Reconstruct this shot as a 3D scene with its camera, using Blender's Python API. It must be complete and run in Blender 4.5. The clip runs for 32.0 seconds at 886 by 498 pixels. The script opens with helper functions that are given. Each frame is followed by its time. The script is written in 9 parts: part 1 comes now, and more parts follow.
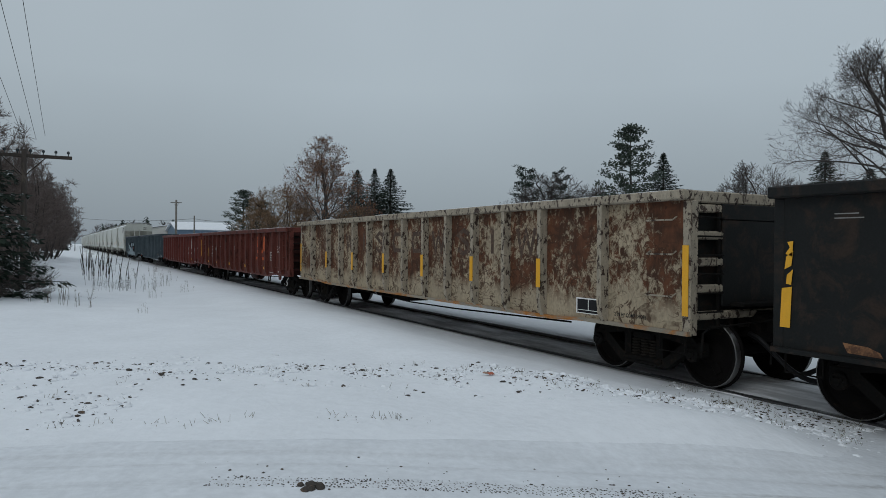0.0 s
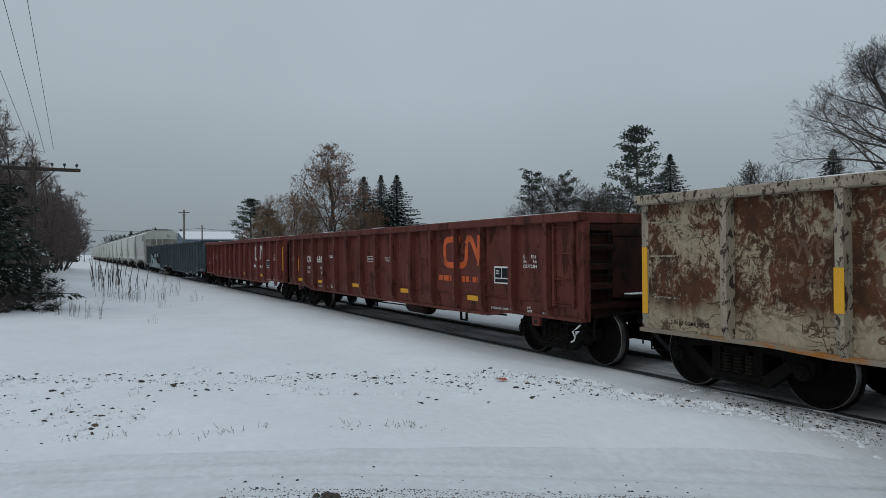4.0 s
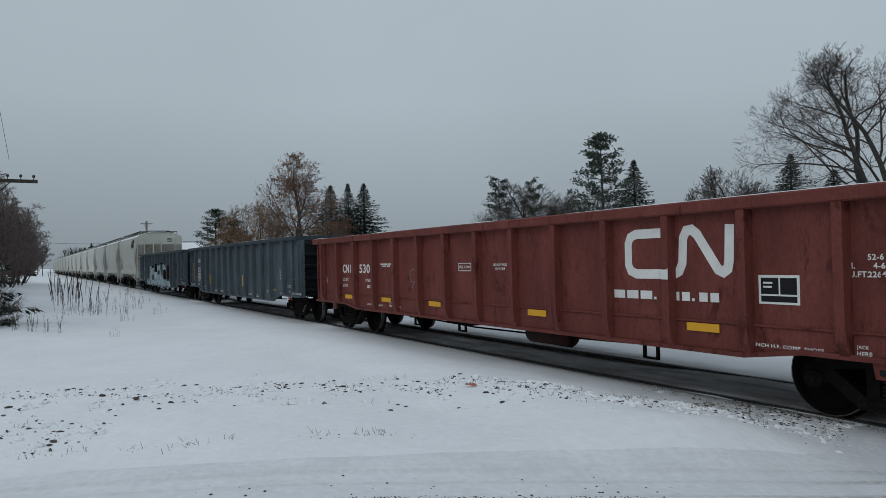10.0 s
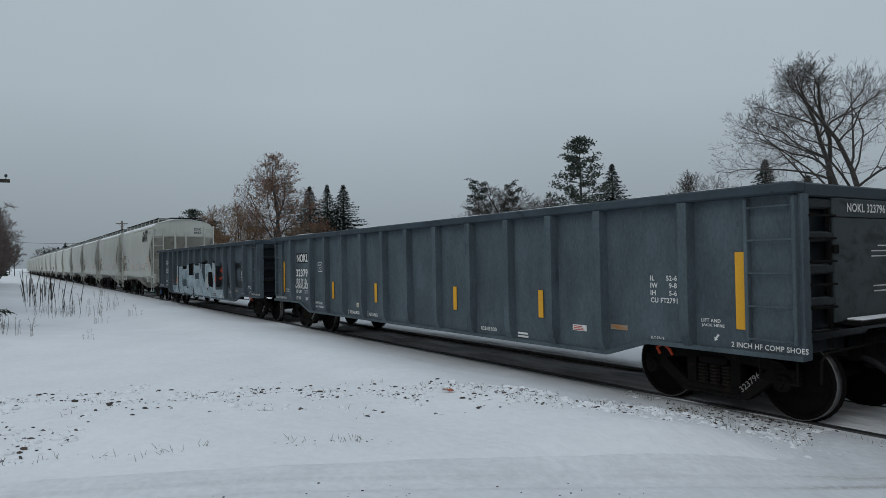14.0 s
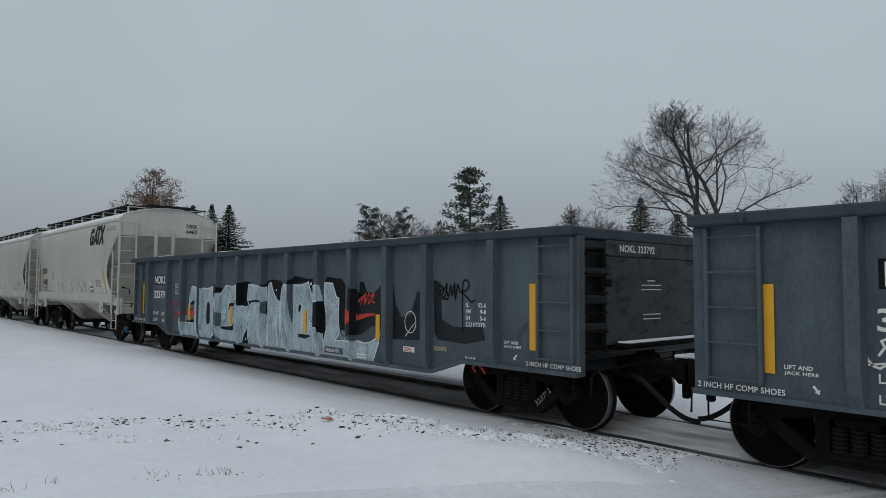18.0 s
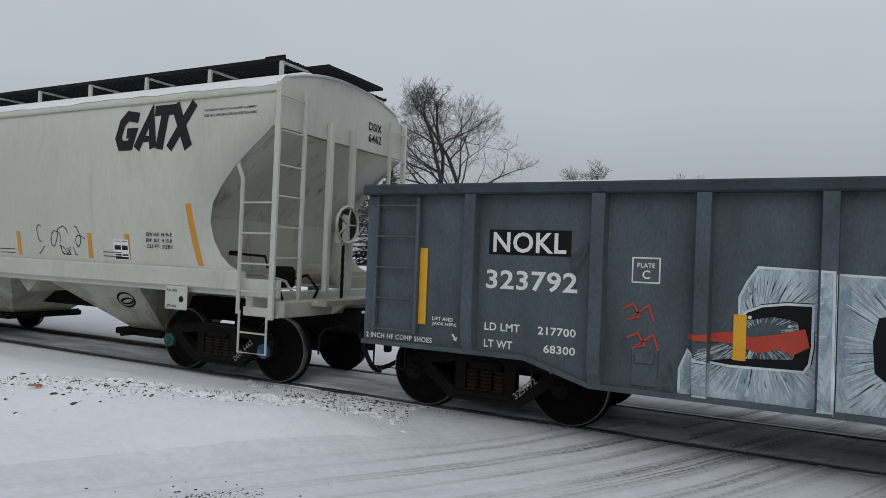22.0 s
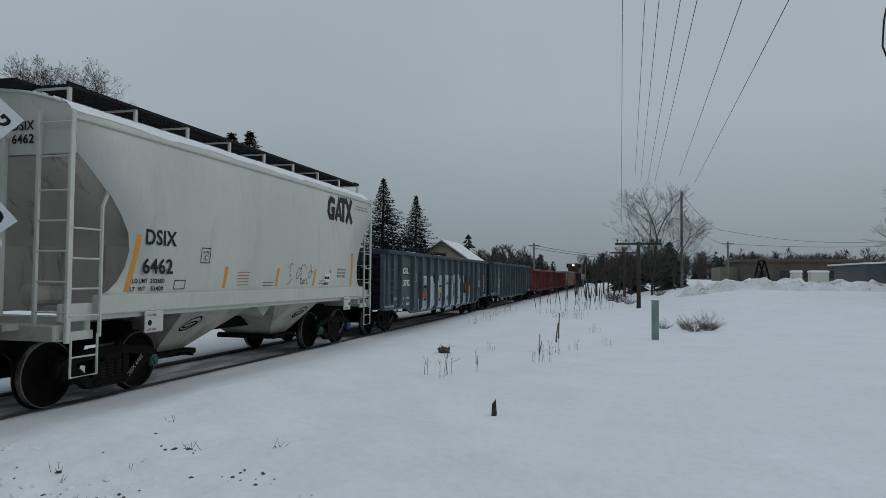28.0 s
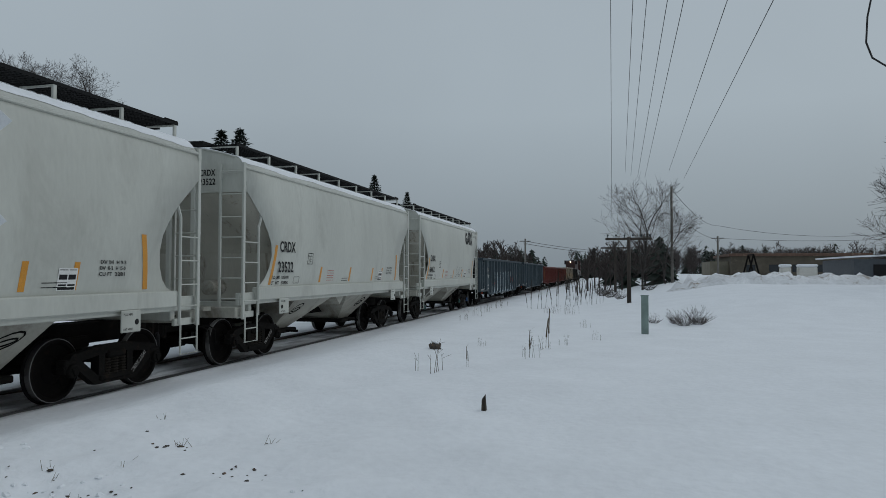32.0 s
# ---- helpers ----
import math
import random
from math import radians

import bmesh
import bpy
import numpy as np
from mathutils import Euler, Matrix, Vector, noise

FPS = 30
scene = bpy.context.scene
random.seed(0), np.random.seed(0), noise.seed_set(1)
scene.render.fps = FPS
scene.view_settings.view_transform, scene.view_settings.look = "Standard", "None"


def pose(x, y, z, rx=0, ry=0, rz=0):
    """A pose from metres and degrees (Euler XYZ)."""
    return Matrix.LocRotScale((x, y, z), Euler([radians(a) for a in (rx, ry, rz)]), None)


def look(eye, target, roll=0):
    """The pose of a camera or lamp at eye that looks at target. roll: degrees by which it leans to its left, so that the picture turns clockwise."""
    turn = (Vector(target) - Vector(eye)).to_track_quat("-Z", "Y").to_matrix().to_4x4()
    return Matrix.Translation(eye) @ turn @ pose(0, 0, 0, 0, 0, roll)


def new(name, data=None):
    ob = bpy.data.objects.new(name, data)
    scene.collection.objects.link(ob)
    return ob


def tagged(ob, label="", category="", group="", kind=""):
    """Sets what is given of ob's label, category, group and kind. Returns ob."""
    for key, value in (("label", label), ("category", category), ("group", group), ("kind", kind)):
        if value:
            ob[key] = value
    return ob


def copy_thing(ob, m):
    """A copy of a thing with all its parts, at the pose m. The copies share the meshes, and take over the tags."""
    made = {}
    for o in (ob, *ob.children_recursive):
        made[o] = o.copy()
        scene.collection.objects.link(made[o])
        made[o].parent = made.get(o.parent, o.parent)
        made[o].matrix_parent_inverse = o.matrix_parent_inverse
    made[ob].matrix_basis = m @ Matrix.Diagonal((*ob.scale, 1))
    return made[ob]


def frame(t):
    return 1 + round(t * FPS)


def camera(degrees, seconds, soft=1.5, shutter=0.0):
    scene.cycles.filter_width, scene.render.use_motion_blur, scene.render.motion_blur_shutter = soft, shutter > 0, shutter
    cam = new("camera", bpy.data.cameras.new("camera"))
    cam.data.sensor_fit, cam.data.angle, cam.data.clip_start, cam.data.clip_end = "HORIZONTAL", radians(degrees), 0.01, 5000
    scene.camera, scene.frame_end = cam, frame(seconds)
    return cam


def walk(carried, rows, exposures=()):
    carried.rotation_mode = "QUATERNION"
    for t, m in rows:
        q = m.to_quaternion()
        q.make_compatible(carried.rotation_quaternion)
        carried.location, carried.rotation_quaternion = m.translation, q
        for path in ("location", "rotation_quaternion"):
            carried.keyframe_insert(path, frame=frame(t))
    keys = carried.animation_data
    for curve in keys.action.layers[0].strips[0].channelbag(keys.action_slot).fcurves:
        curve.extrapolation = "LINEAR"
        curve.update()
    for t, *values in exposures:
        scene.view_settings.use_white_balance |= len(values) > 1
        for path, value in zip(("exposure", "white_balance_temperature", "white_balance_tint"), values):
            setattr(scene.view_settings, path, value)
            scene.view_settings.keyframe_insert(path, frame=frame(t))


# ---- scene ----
cam = camera(65.37, 32.0, soft=0.6)
PATH = [
    (0.0, 0.001, 0.001, 1.881, 89.76, -0.51, 61.02),
    (0.5, -0.013, 0.005, 1.881, 89.62, -0.52, 61.25),
    (1.0, -0.035, 0.007, 1.867, 89.71, -0.19, 61.40),
    (1.5, -0.043, 0.010, 1.861, 89.86, 0.29, 61.72),
    (2.0, -0.045, 0.004, 1.862, 89.87, 0.11, 62.47),
    (2.5, -0.047, 0.001, 1.872, 89.96, 0.91, 62.97),
    (3.0, -0.029, 0.001, 1.880, 90.09, 0.96, 62.43),
    (3.5, -0.019, 0.002, 1.897, 90.08, 0.88, 61.84),
    (4.0, -0.040, -0.016, 1.894, 90.17, 0.51, 61.61),
    (4.5, -0.056, -0.030, 1.899, 90.42, 0.19, 61.69),
    (6.5, -0.102, -0.001, 1.854, 90.58, 0.46, 61.18),
    (7.0, -0.097, 0.014, 1.852, 90.55, 0.65, 60.93),
    (7.5, -0.097, 0.031, 1.857, 90.51, 0.86, 60.63),
    (8.0, -0.086, 0.035, 1.861, 90.36, 0.95, 60.38),
    (8.5, -0.076, 0.019, 1.865, 90.22, 0.95, 60.00),
    (9.0, -0.063, 0.020, 1.880, 90.16, 1.38, 59.53),
    (9.5, -0.073, 0.004, 1.879, 90.24, 1.19, 59.16),
    (10.0, -0.061, 0.001, 1.866, 90.80, 1.36, 58.97),
    (10.5, -0.057, 0.004, 1.863, 91.07, 1.30, 58.92),
    (11.0, -0.046, 0.007, 1.872, 91.15, 1.25, 58.65),
    (11.5, -0.039, 0.002, 1.891, 91.22, 0.94, 58.42),
    (12.0, -0.033, 0.001, 1.896, 91.16, 0.75, 58.17),
    (12.5, -0.027, 0.010, 1.893, 91.05, 0.51, 57.84),
    (13.0, -0.031, 0.008, 1.884, 90.93, 0.79, 57.75),
    (13.5, -0.027, 0.007, 1.902, 90.83, 0.90, 57.53),
    (14.0, -0.032, 0.005, 1.910, 90.91, 1.04, 57.26),
    (14.5, -0.031, 0.017, 1.903, 91.30, 1.01, 57.07),
    (16.5, -0.079, 0.047, 1.905, 91.68, 0.74, 55.83),
    (17.0, -0.073, 0.059, 1.909, 91.83, 0.75, 54.79),
    (17.5, -0.059, 0.072, 1.909, 92.40, 0.21, 51.99),
    (18.0, -0.048, 0.089, 1.907, 93.04, -0.29, 48.13),
    (18.5, -0.011, 0.094, 1.892, 93.16, -0.58, 45.09),
    (19.0, 0.048, 0.069, 1.885, 93.09, -0.60, 42.36),
    (19.5, 0.055, 0.043, 1.895, 92.88, -1.14, 42.34),
    (20.0, 0.050, 0.047, 1.883, 92.76, -0.66, 44.27),
    (20.5, 0.025, 0.034, 1.891, 92.61, -0.23, 47.13),
    (21.0, 0.007, 0.048, 1.887, 92.41, -0.56, 48.36),
    (21.5, -0.007, 0.074, 1.861, 92.12, -1.00, 46.51),
    (22.0, -0.009, 0.105, 1.839, 90.70, -2.22, 27.57),
    (22.5, -0.000, 0.153, 1.864, 88.93, -0.82, 6.44),
    (23.0, 0.019, 0.180, 1.848, 89.33, -2.17, -9.20),
    (23.5, 0.081, 0.153, 1.857, 89.97, -1.73, -24.10),
    (24.0, 0.115, 0.117, 1.860, 90.48, -2.31, -38.53),
    (24.5, 0.164, 0.076, 1.860, 90.93, -2.54, -52.12),
    (25.0, 0.242, 0.050, 1.855, 91.37, -1.67, -62.01),
    (25.5, 0.304, 0.021, 1.861, 91.70, -1.37, -69.48),
    (27.5, 0.259, -0.020, 1.866, 92.26, -0.83, -75.07),
    (28.0, 0.245, -0.029, 1.867, 92.24, -0.48, -75.44),
    (28.5, 0.230, -0.042, 1.871, 92.21, -0.04, -75.72),
    (29.0, 0.220, -0.055, 1.877, 92.19, 0.28, -75.87),
    (29.5, 0.223, -0.072, 1.876, 92.15, 0.45, -75.40),
    (30.0, 0.215, -0.074, 1.872, 92.10, 0.29, -75.35),
    (30.5, 0.202, -0.072, 1.868, 92.08, 0.16, -75.65),
    (31.0, 0.197, -0.071, 1.871, 91.97, 0.05, -75.77),
    (31.5, 0.196, -0.067, 1.874, 91.93, -0.01, -75.99),
    (32.0, 0.197, -0.069, 1.873, 91.92, -0.09, -76.12),
]
walk(cam, [(t, pose(*p)) for t, *p in PATH],
     exposures=[(0.0, 0.0, 6340, 7.5), (9.0, 0.0, 6340, 7.5), (14.5, 0.02, 6350, 8), (17.0, 0.02, 6450, 9), (19.0, 0.04, 6550, 9.5), (21.5, 0.06, 6600, 10), (22.3, 0.34, 6750, 10.5), (23.2, 0.54, 6850, 10.5), (24.0, 0.56, 6900, 10.5), (24.6, 0.25, 6850, 10.5), (25.5, -0.02, 6550, 9.5), (27.5, -0.18, 6300, 8), (28.5, -0.2, 6300, 7.5), (32.0, -0.2, 6300, 7.5)])

# ---- overcast sky and its weak, wide sun ----
world = bpy.data.worlds.new("sky")
scene.world = world
world.use_nodes = True
wn, wl = world.node_tree.nodes, world.node_tree.links
sky = wn.new("ShaderNodeTexSky")
sky.sky_type, sky.sun_disc = "NISHITA", False
sky.sun_elevation, sky.sun_rotation = radians(24), radians(150)
sky.dust_density, sky.air_density = 4.0, 1.0
coord = wn.new("ShaderNodeTexCoord")
split = wn.new("ShaderNodeSeparateXYZ")
wl.new(coord.outputs["Generated"], split.inputs[0])
ramp = wn.new("ShaderNodeValToRGB")
wl.new(split.outputs["Z"], ramp.inputs[0])
ramp.color_ramp.elements[0].position, ramp.color_ramp.elements[0].color = 0.0, (0.235, 0.27, 0.30, 1)
ramp.color_ramp.elements[1].position, ramp.color_ramp.elements[1].color = 0.9, (0.50, 0.55, 0.60, 1)
mid = ramp.color_ramp.elements.new(0.22)
mid.color = (0.385, 0.435, 0.475, 1)
cloud = wn.new("ShaderNodeTexNoise")
cloud.inputs["Scale"].default_value, cloud.inputs["Detail"].default_value = 1.6, 4.0
wl.new(coord.outputs["Generated"], cloud.inputs["Vector"])
soft = wn.new("ShaderNodeMapRange")
soft.inputs["From Min"].default_value, soft.inputs["From Max"].default_value = 0.3, 0.7
soft.inputs["To Min"].default_value, soft.inputs["To Max"].default_value = 0.95, 1.06
wl.new(cloud.outputs["Fac"], soft.inputs["Value"])
veil = wn.new("ShaderNodeMixRGB")
veil.blend_type, veil.inputs["Fac"].default_value = "MULTIPLY", 1.0
wl.new(ramp.outputs["Color"], veil.inputs["Color1"])
wl.new(soft.outputs["Result"], veil.inputs["Color2"])
bg_sky, bg_cloud, both = wn.new("ShaderNodeBackground"), wn["Background"], wn.new("ShaderNodeAddShader")
wl.new(sky.outputs["Color"], bg_sky.inputs["Color"])
bg_sky.inputs["Strength"].default_value = 0.004
wl.new(veil.outputs["Color"], bg_cloud.inputs["Color"])
bg_cloud.inputs["Strength"].default_value = 1.0
wl.new(bg_sky.outputs[0], both.inputs[0])
wl.new(bg_cloud.outputs[0], both.inputs[1])
wl.new(both.outputs[0], wn["World Output"].inputs["Surface"])

sun = new("sun", bpy.data.lights.new("sun", "SUN"))
sun.data.energy, sun.data.angle, sun.data.color = 0.38, radians(40), (1.0, 0.97, 0.93)
sun.matrix_world = look((0, 0, 0), (-math.sin(radians(150)) * 0.9, -math.cos(radians(150)) * 0.9, -0.75))

# ---- materials ----


def mat(name, base, rough=0.7, metal=0.0, spots=None, amount=0.45, scale=3.0, grain=0.12, bump=0.15, fine=60.0, stretch=(1, 1, 1), spec=0.5, edge=0.12, tilt=0.25, depth=0.02):
    """A painted or natural surface: base colour, soft large variation, patches of a second colour, fine grain and relief."""
    m = bpy.data.materials.new(name)
    m.use_nodes = True
    n, l = m.node_tree.nodes, m.node_tree.links
    b = n["Principled BSDF"]
    b.inputs["Roughness"].default_value, b.inputs["Metallic"].default_value = rough, metal
    b.inputs["Specular IOR Level"].default_value = spec
    tc, mp, info = n.new("ShaderNodeTexCoord"), n.new("ShaderNodeMapping"), n.new("ShaderNodeObjectInfo")
    mp.inputs["Scale"].default_value = stretch
    l.new(tc.outputs["Object"], mp.inputs["Vector"])
    shift = n.new("ShaderNodeVectorMath")
    shift.operation = "ADD"
    l.new(mp.outputs[0], shift.inputs[0])
    big = n.new("ShaderNodeTexNoise")
    big.inputs["Scale"].default_value, big.inputs["Detail"].default_value = scale, 8.0
    big.inputs["Roughness"].default_value = 0.62
    mul = n.new("ShaderNodeMath")
    mul.operation, mul.inputs[1].default_value = "MULTIPLY", 37.0
    l.new(info.outputs["Random"], mul.inputs[0])
    l.new(mul.outputs[0], shift.inputs[1])
    l.new(shift.outputs[0], big.inputs["Vector"])
    small = n.new("ShaderNodeTexNoise")
    small.inputs["Scale"].default_value, small.inputs["Detail"].default_value = fine, 5.0
    l.new(shift.outputs[0], small.inputs["Vector"])
    rng = n.new("ShaderNodeMapRange")
    rng.inputs["From Min"].default_value, rng.inputs["From Max"].default_value = 0.25, 0.75
    rng.inputs["To Min"].default_value, rng.inputs["To Max"].default_value = 1 - tilt, 1 + tilt
    l.new(big.outputs["Fac"], rng.inputs["Value"])
    rng2 = n.new("ShaderNodeMapRange")
    rng2.inputs["From Min"].default_value, rng2.inputs["From Max"].default_value = 0.25, 0.75
    rng2.inputs["To Min"].default_value, rng2.inputs["To Max"].default_value = 1 - grain, 1 + grain
    l.new(small.outputs["Fac"], rng2.inputs["Value"])
    m1, m2 = n.new("ShaderNodeMixRGB"), n.new("ShaderNodeMixRGB")
    for k in (m1, m2):
        k.blend_type, k.inputs["Fac"].default_value = "MULTIPLY", 1.0
    m1.inputs["Color1"].default_value = (*base, 1)
    l.new(rng.outputs[0], m1.inputs["Color2"])
    l.new(m1.outputs[0], m2.inputs["Color1"])
    l.new(rng2.outputs[0], m2.inputs["Color2"])
    colour = m2.outputs[0]
    if spots:
        patch = n.new("ShaderNodeTexNoise")
        patch.inputs["Scale"].default_value, patch.inputs["Detail"].default_value = scale * 1.7, 9.0
        patch.inputs["Roughness"].default_value, patch.inputs["Distortion"].default_value = 0.68, 0.6
        l.new(shift.outputs[0], patch.inputs["Vector"])
        cut = n.new("ShaderNodeMapRange")
        cut.inputs["From Min"].default_value, cut.inputs["From Max"].default_value = 1 - amount - edge / 2, 1 - amount + edge / 2
        l.new(patch.outputs["Fac"], cut.inputs["Value"])
        mix = n.new("ShaderNodeMixRGB")
        l.new(cut.outputs[0], mix.inputs["Fac"])
        l.new(colour, mix.inputs["Color1"])
        mix2 = n.new("ShaderNodeMixRGB")
        mix2.blend_type, mix2.inputs["Fac"].default_value = "MULTIPLY", 1.0
        mix2.inputs["Color1"].default_value = (*spots, 1)
        l.new(rng2.outputs[0], mix2.inputs["Color2"])
        l.new(mix2.outputs[0], mix.inputs["Color2"])
        colour = mix.outputs[0]
    l.new(colour, b.inputs["Base Color"])
    bp = n.new("ShaderNodeBump")
    bp.inputs["Strength"].default_value, bp.inputs["Distance"].default_value = bump, depth
    addn = n.new("ShaderNodeMath")
    addn.operation = "ADD"
    l.new(small.outputs["Fac"], addn.inputs[0])
    l.new(big.outputs["Fac"], addn.inputs[1])
    l.new(addn.outputs[0], bp.inputs["Height"])
    l.new(bp.outputs[0], b.inputs["Normal"])
    return m


NOKL_GREY = mat("slate_grey_paint", (0.079, 0.101, 0.115), 0.5, 0, (0.051, 0.065, 0.075), 0.34, 1.9, 0.16, 0.14, 40, (1.0, 1.0, 0.45), edge=0.07, tilt=0.3, spec=0.08)
# Dark slate of old spray; on end walls it paints in their shade.
NOKL_DARK = mat("dark_slate_shade_and_spray", (0.014, 0.018, 0.021), 0.4, 0, (0.006, 0.007, 0.008), 0.42, 1.4, spec=0.2, edge=0.2)
# The sides' slate set darker: the end panels' shade is in the colour.
NOKL_PANEL = mat("shaded_slate_end_paint", (0.048, 0.060, 0.063), 0.5, 0, (0.020, 0.024, 0.026), 0.44, 1.6, spec=0.15, edge=0.12, stretch=(1, 1, 1.8))
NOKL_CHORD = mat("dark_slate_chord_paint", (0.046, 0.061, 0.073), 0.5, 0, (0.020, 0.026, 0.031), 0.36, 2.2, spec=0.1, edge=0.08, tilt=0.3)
NOKL_BLACK = mat("black_patch_paint", (0.008, 0.009, 0.010), 0.5, 0, None, tilt=0.3, spec=0.12)
CN_RED = mat("oxide_red_paint", (0.146, 0.045, 0.038), 0.48, 0, (0.078, 0.024, 0.019), 0.40, 1.9, 0.16, 0.14, 40, (1.0, 1.0, 0.4), edge=0.08, tilt=0.3, spec=0.1)
# Maroon of the air tank; on the red wagons' ends it colours in shade.
CN_END = mat("maroon_tank_and_end_shade", (0.036, 0.013, 0.011), 0.6, 0, (0.014, 0.008, 0.007), 0.45, 1.6, spec=0.1)
CN_RED_B = mat("brown_red_paint", (0.118, 0.039, 0.031), 0.5, 0, (0.050, 0.018, 0.013), 0.43, 2.3, 0.16, 0.14, 40, (1.0, 1.0, 0.4), edge=0.08, tilt=0.3, spec=0.1)


def rusted(name, paint, rust, dark, lo=0.448, hi=0.51, low=1.02, high=1.22):
    """Old paint eaten by rust in fine blotches and strokes; the strip below the patch line was repainted."""
    m = mat(name, paint, 0.85, 0, None, scale=1.3, grain=0.22, bump=0.3, fine=26, stretch=(1, 1, 0.6), tilt=0.22, spec=0.25)
    n, l = m.node_tree.nodes, m.node_tree.links
    b = n["Principled BSDF"]
    old = b.inputs["Base Color"].links[0].from_socket
    tc = n.new("ShaderNodeTexCoord")

    def field(scale, stretch, detail, rough, twist=0.0):
        mp, ns = n.new("ShaderNodeMapping"), n.new("ShaderNodeTexNoise")
        mp.inputs["Scale"].default_value = stretch
        l.new(tc.outputs["Object"], mp.inputs["Vector"])
        l.new(mp.outputs[0], ns.inputs["Vector"])
        ns.inputs["Scale"].default_value, ns.inputs["Detail"].default_value = scale, detail
        ns.inputs["Roughness"].default_value, ns.inputs["Distortion"].default_value = rough, twist
        return ns.outputs["Fac"]

    def calc(op, x, y):
        k = n.new("ShaderNodeMath")
        k.operation = op
        for i, v in enumerate((x, y)):
            if isinstance(v, (int, float)):
                k.inputs[i].default_value = v
            else:
                l.new(v, k.inputs[i])
        return k.outputs[0]

    def cut(v, a, c, x=0.0, y=1.0):
        k = n.new("ShaderNodeMapRange")
        for key, val in (("From Min", a), ("From Max", c), ("To Min", x), ("To Max", y)):
            k.inputs[key].default_value = val
        l.new(v, k.inputs["Value"])
        return k.outputs[0]

    sp = n.new("ShaderNodeSeparateXYZ")
    l.new(tc.outputs["Object"], sp.inputs[0])
    ragged = calc("ADD", sp.outputs["Z"], calc("MULTIPLY", field(3.0, (1, 1, 0.3), 4, 0.6), 0.5))
    v = calc("ADD", calc("MULTIPLY", field(1.5, (1, 1, 0.8), 3, 0.5), 0.42), calc("MULTIPLY", field(8.5, (1.1, 1.1, 0.8), 9, 0.76, 0.8), 0.58))
    mask = calc("MULTIPLY", cut(v, lo, hi), cut(ragged, low + 0.22, high + 0.28))
    ridge = calc("ABSOLUTE", calc("SUBTRACT", field(2.3, (1, 1, 0.8), 3, 0.5, 1.1), 0.5), 0.0)
    ridge2 = calc("ABSOLUTE", calc("SUBTRACT", field(4.1, (0.6, 0.6, 1.3), 3, 0.5, 0.9), 0.5), 0.0)
    where = cut(field(2.2, (1, 1, 1), 4, 0.6), 0.42, 0.54)
    strokes = calc("MULTIPLY", calc("MAXIMUM", cut(ridge, 0.010, 0.026, 1.0, 0.0), cut(ridge2, 0.008, 0.022, 1.0, 0.0)), where)
    mix, mix2, tone = (n.new("ShaderNodeMixRGB") for _ in range(3))
    l.new(cut(field(5.0, (1, 1, 0.7), 7, 0.65), 0.40, 0.62), tone.inputs["Fac"])
    tone.inputs["Color1"].default_value, tone.inputs["Color2"].default_value = (*rust, 1), (*dark, 1)
    l.new(mask, mix.inputs["Fac"])
    l.new(old, mix.inputs["Color1"])
    l.new(tone.outputs[0], mix.inputs["Color2"])
    l.new(calc("MULTIPLY", strokes, 0.85), mix2.inputs["Fac"])
    l.new(mix.outputs[0], mix2.inputs["Color1"])
    mix2.inputs["Color2"].default_value = (*dark, 1)
    l.new(mix2.outputs[0], b.inputs["Base Color"])
    return m


WC_GREY = rusted("grey_paint_over_rust", (0.335, 0.276, 0.192), (0.110, 0.043, 0.021), (0.050, 0.024, 0.014))
WC_POST = mat("chipped_grey_paint", (0.305, 0.262, 0.198), 0.75, 0, (0.036, 0.020, 0.013), 0.45, 6.0, 0.16, 0.25, 45, (1.3, 1.3, 0.7), edge=0.03, tilt=0.3)
WC_SILL = mat("rust_streaked_sill", (0.25, 0.22, 0.17), 0.75, 0, (0.34, 0.13, 0.02), 0.46, 1.5, 0.16, 0.2, 45, (0.5, 0.5, 1.6))
# The black wagon's paint; the rusty wagon's ends use it for recess shade.
GON_BLACK = mat("weathered_black_and_end_shade", (0.009, 0.0098, 0.0095), 0.6, 0, (0.027, 0.018, 0.013), 0.44, 1.6, 0.2, 0.12, 40, spec=0.2)
GON_INSIDE = mat("rusty_inside_steel", (0.035, 0.02, 0.015), 0.85, 0, (0.06, 0.03, 0.018), 0.45, 2.0, spec=0.2)
HOP_GREY = mat("pale_grey_paint", (0.50, 0.51, 0.465), 0.42, 0, (0.42, 0.425, 0.385), 0.40, 0.9, 0.05, 0.05, 30, (0.6, 0.6, 0.18), tilt=0.12)
HOP_STREAK = mat("rust_streaked_grey_paint", (0.42, 0.405, 0.345), 0.5, 0, (0.12, 0.080, 0.052), 0.36, 1.3, 0.06, 0.05, 30, (1.0, 1.6, 0.35), edge=0.16, tilt=0.12)
HOP_DIRTY = mat("road_stained_grey_paint", (0.40, 0.39, 0.34), 0.55, 0, (0.17, 0.15, 0.12), 0.43, 0.8, 0.08, 0.06, 30, (0.8, 0.8, 0.6), edge=0.2)
GRATE = mat("dark_steel_grating", (0.010, 0.0105, 0.011), 0.8, 0, spec=0.2)
STEEL_DARK = mat("sooty_cast_steel", (0.010, 0.0095, 0.009), 0.8, 0, (0.020, 0.015, 0.012), 0.40, 5.0, spec=0.05)
SPRING = mat("worn_spring_steel", (0.024, 0.021, 0.018), 0.85, 0, spec=0.05)
WHEEL = mat("brown_black_wheel_steel", (0.007, 0.0062, 0.006), 0.85, 0, (0.017, 0.011, 0.008), 0.36, 5.0, spec=0.06)
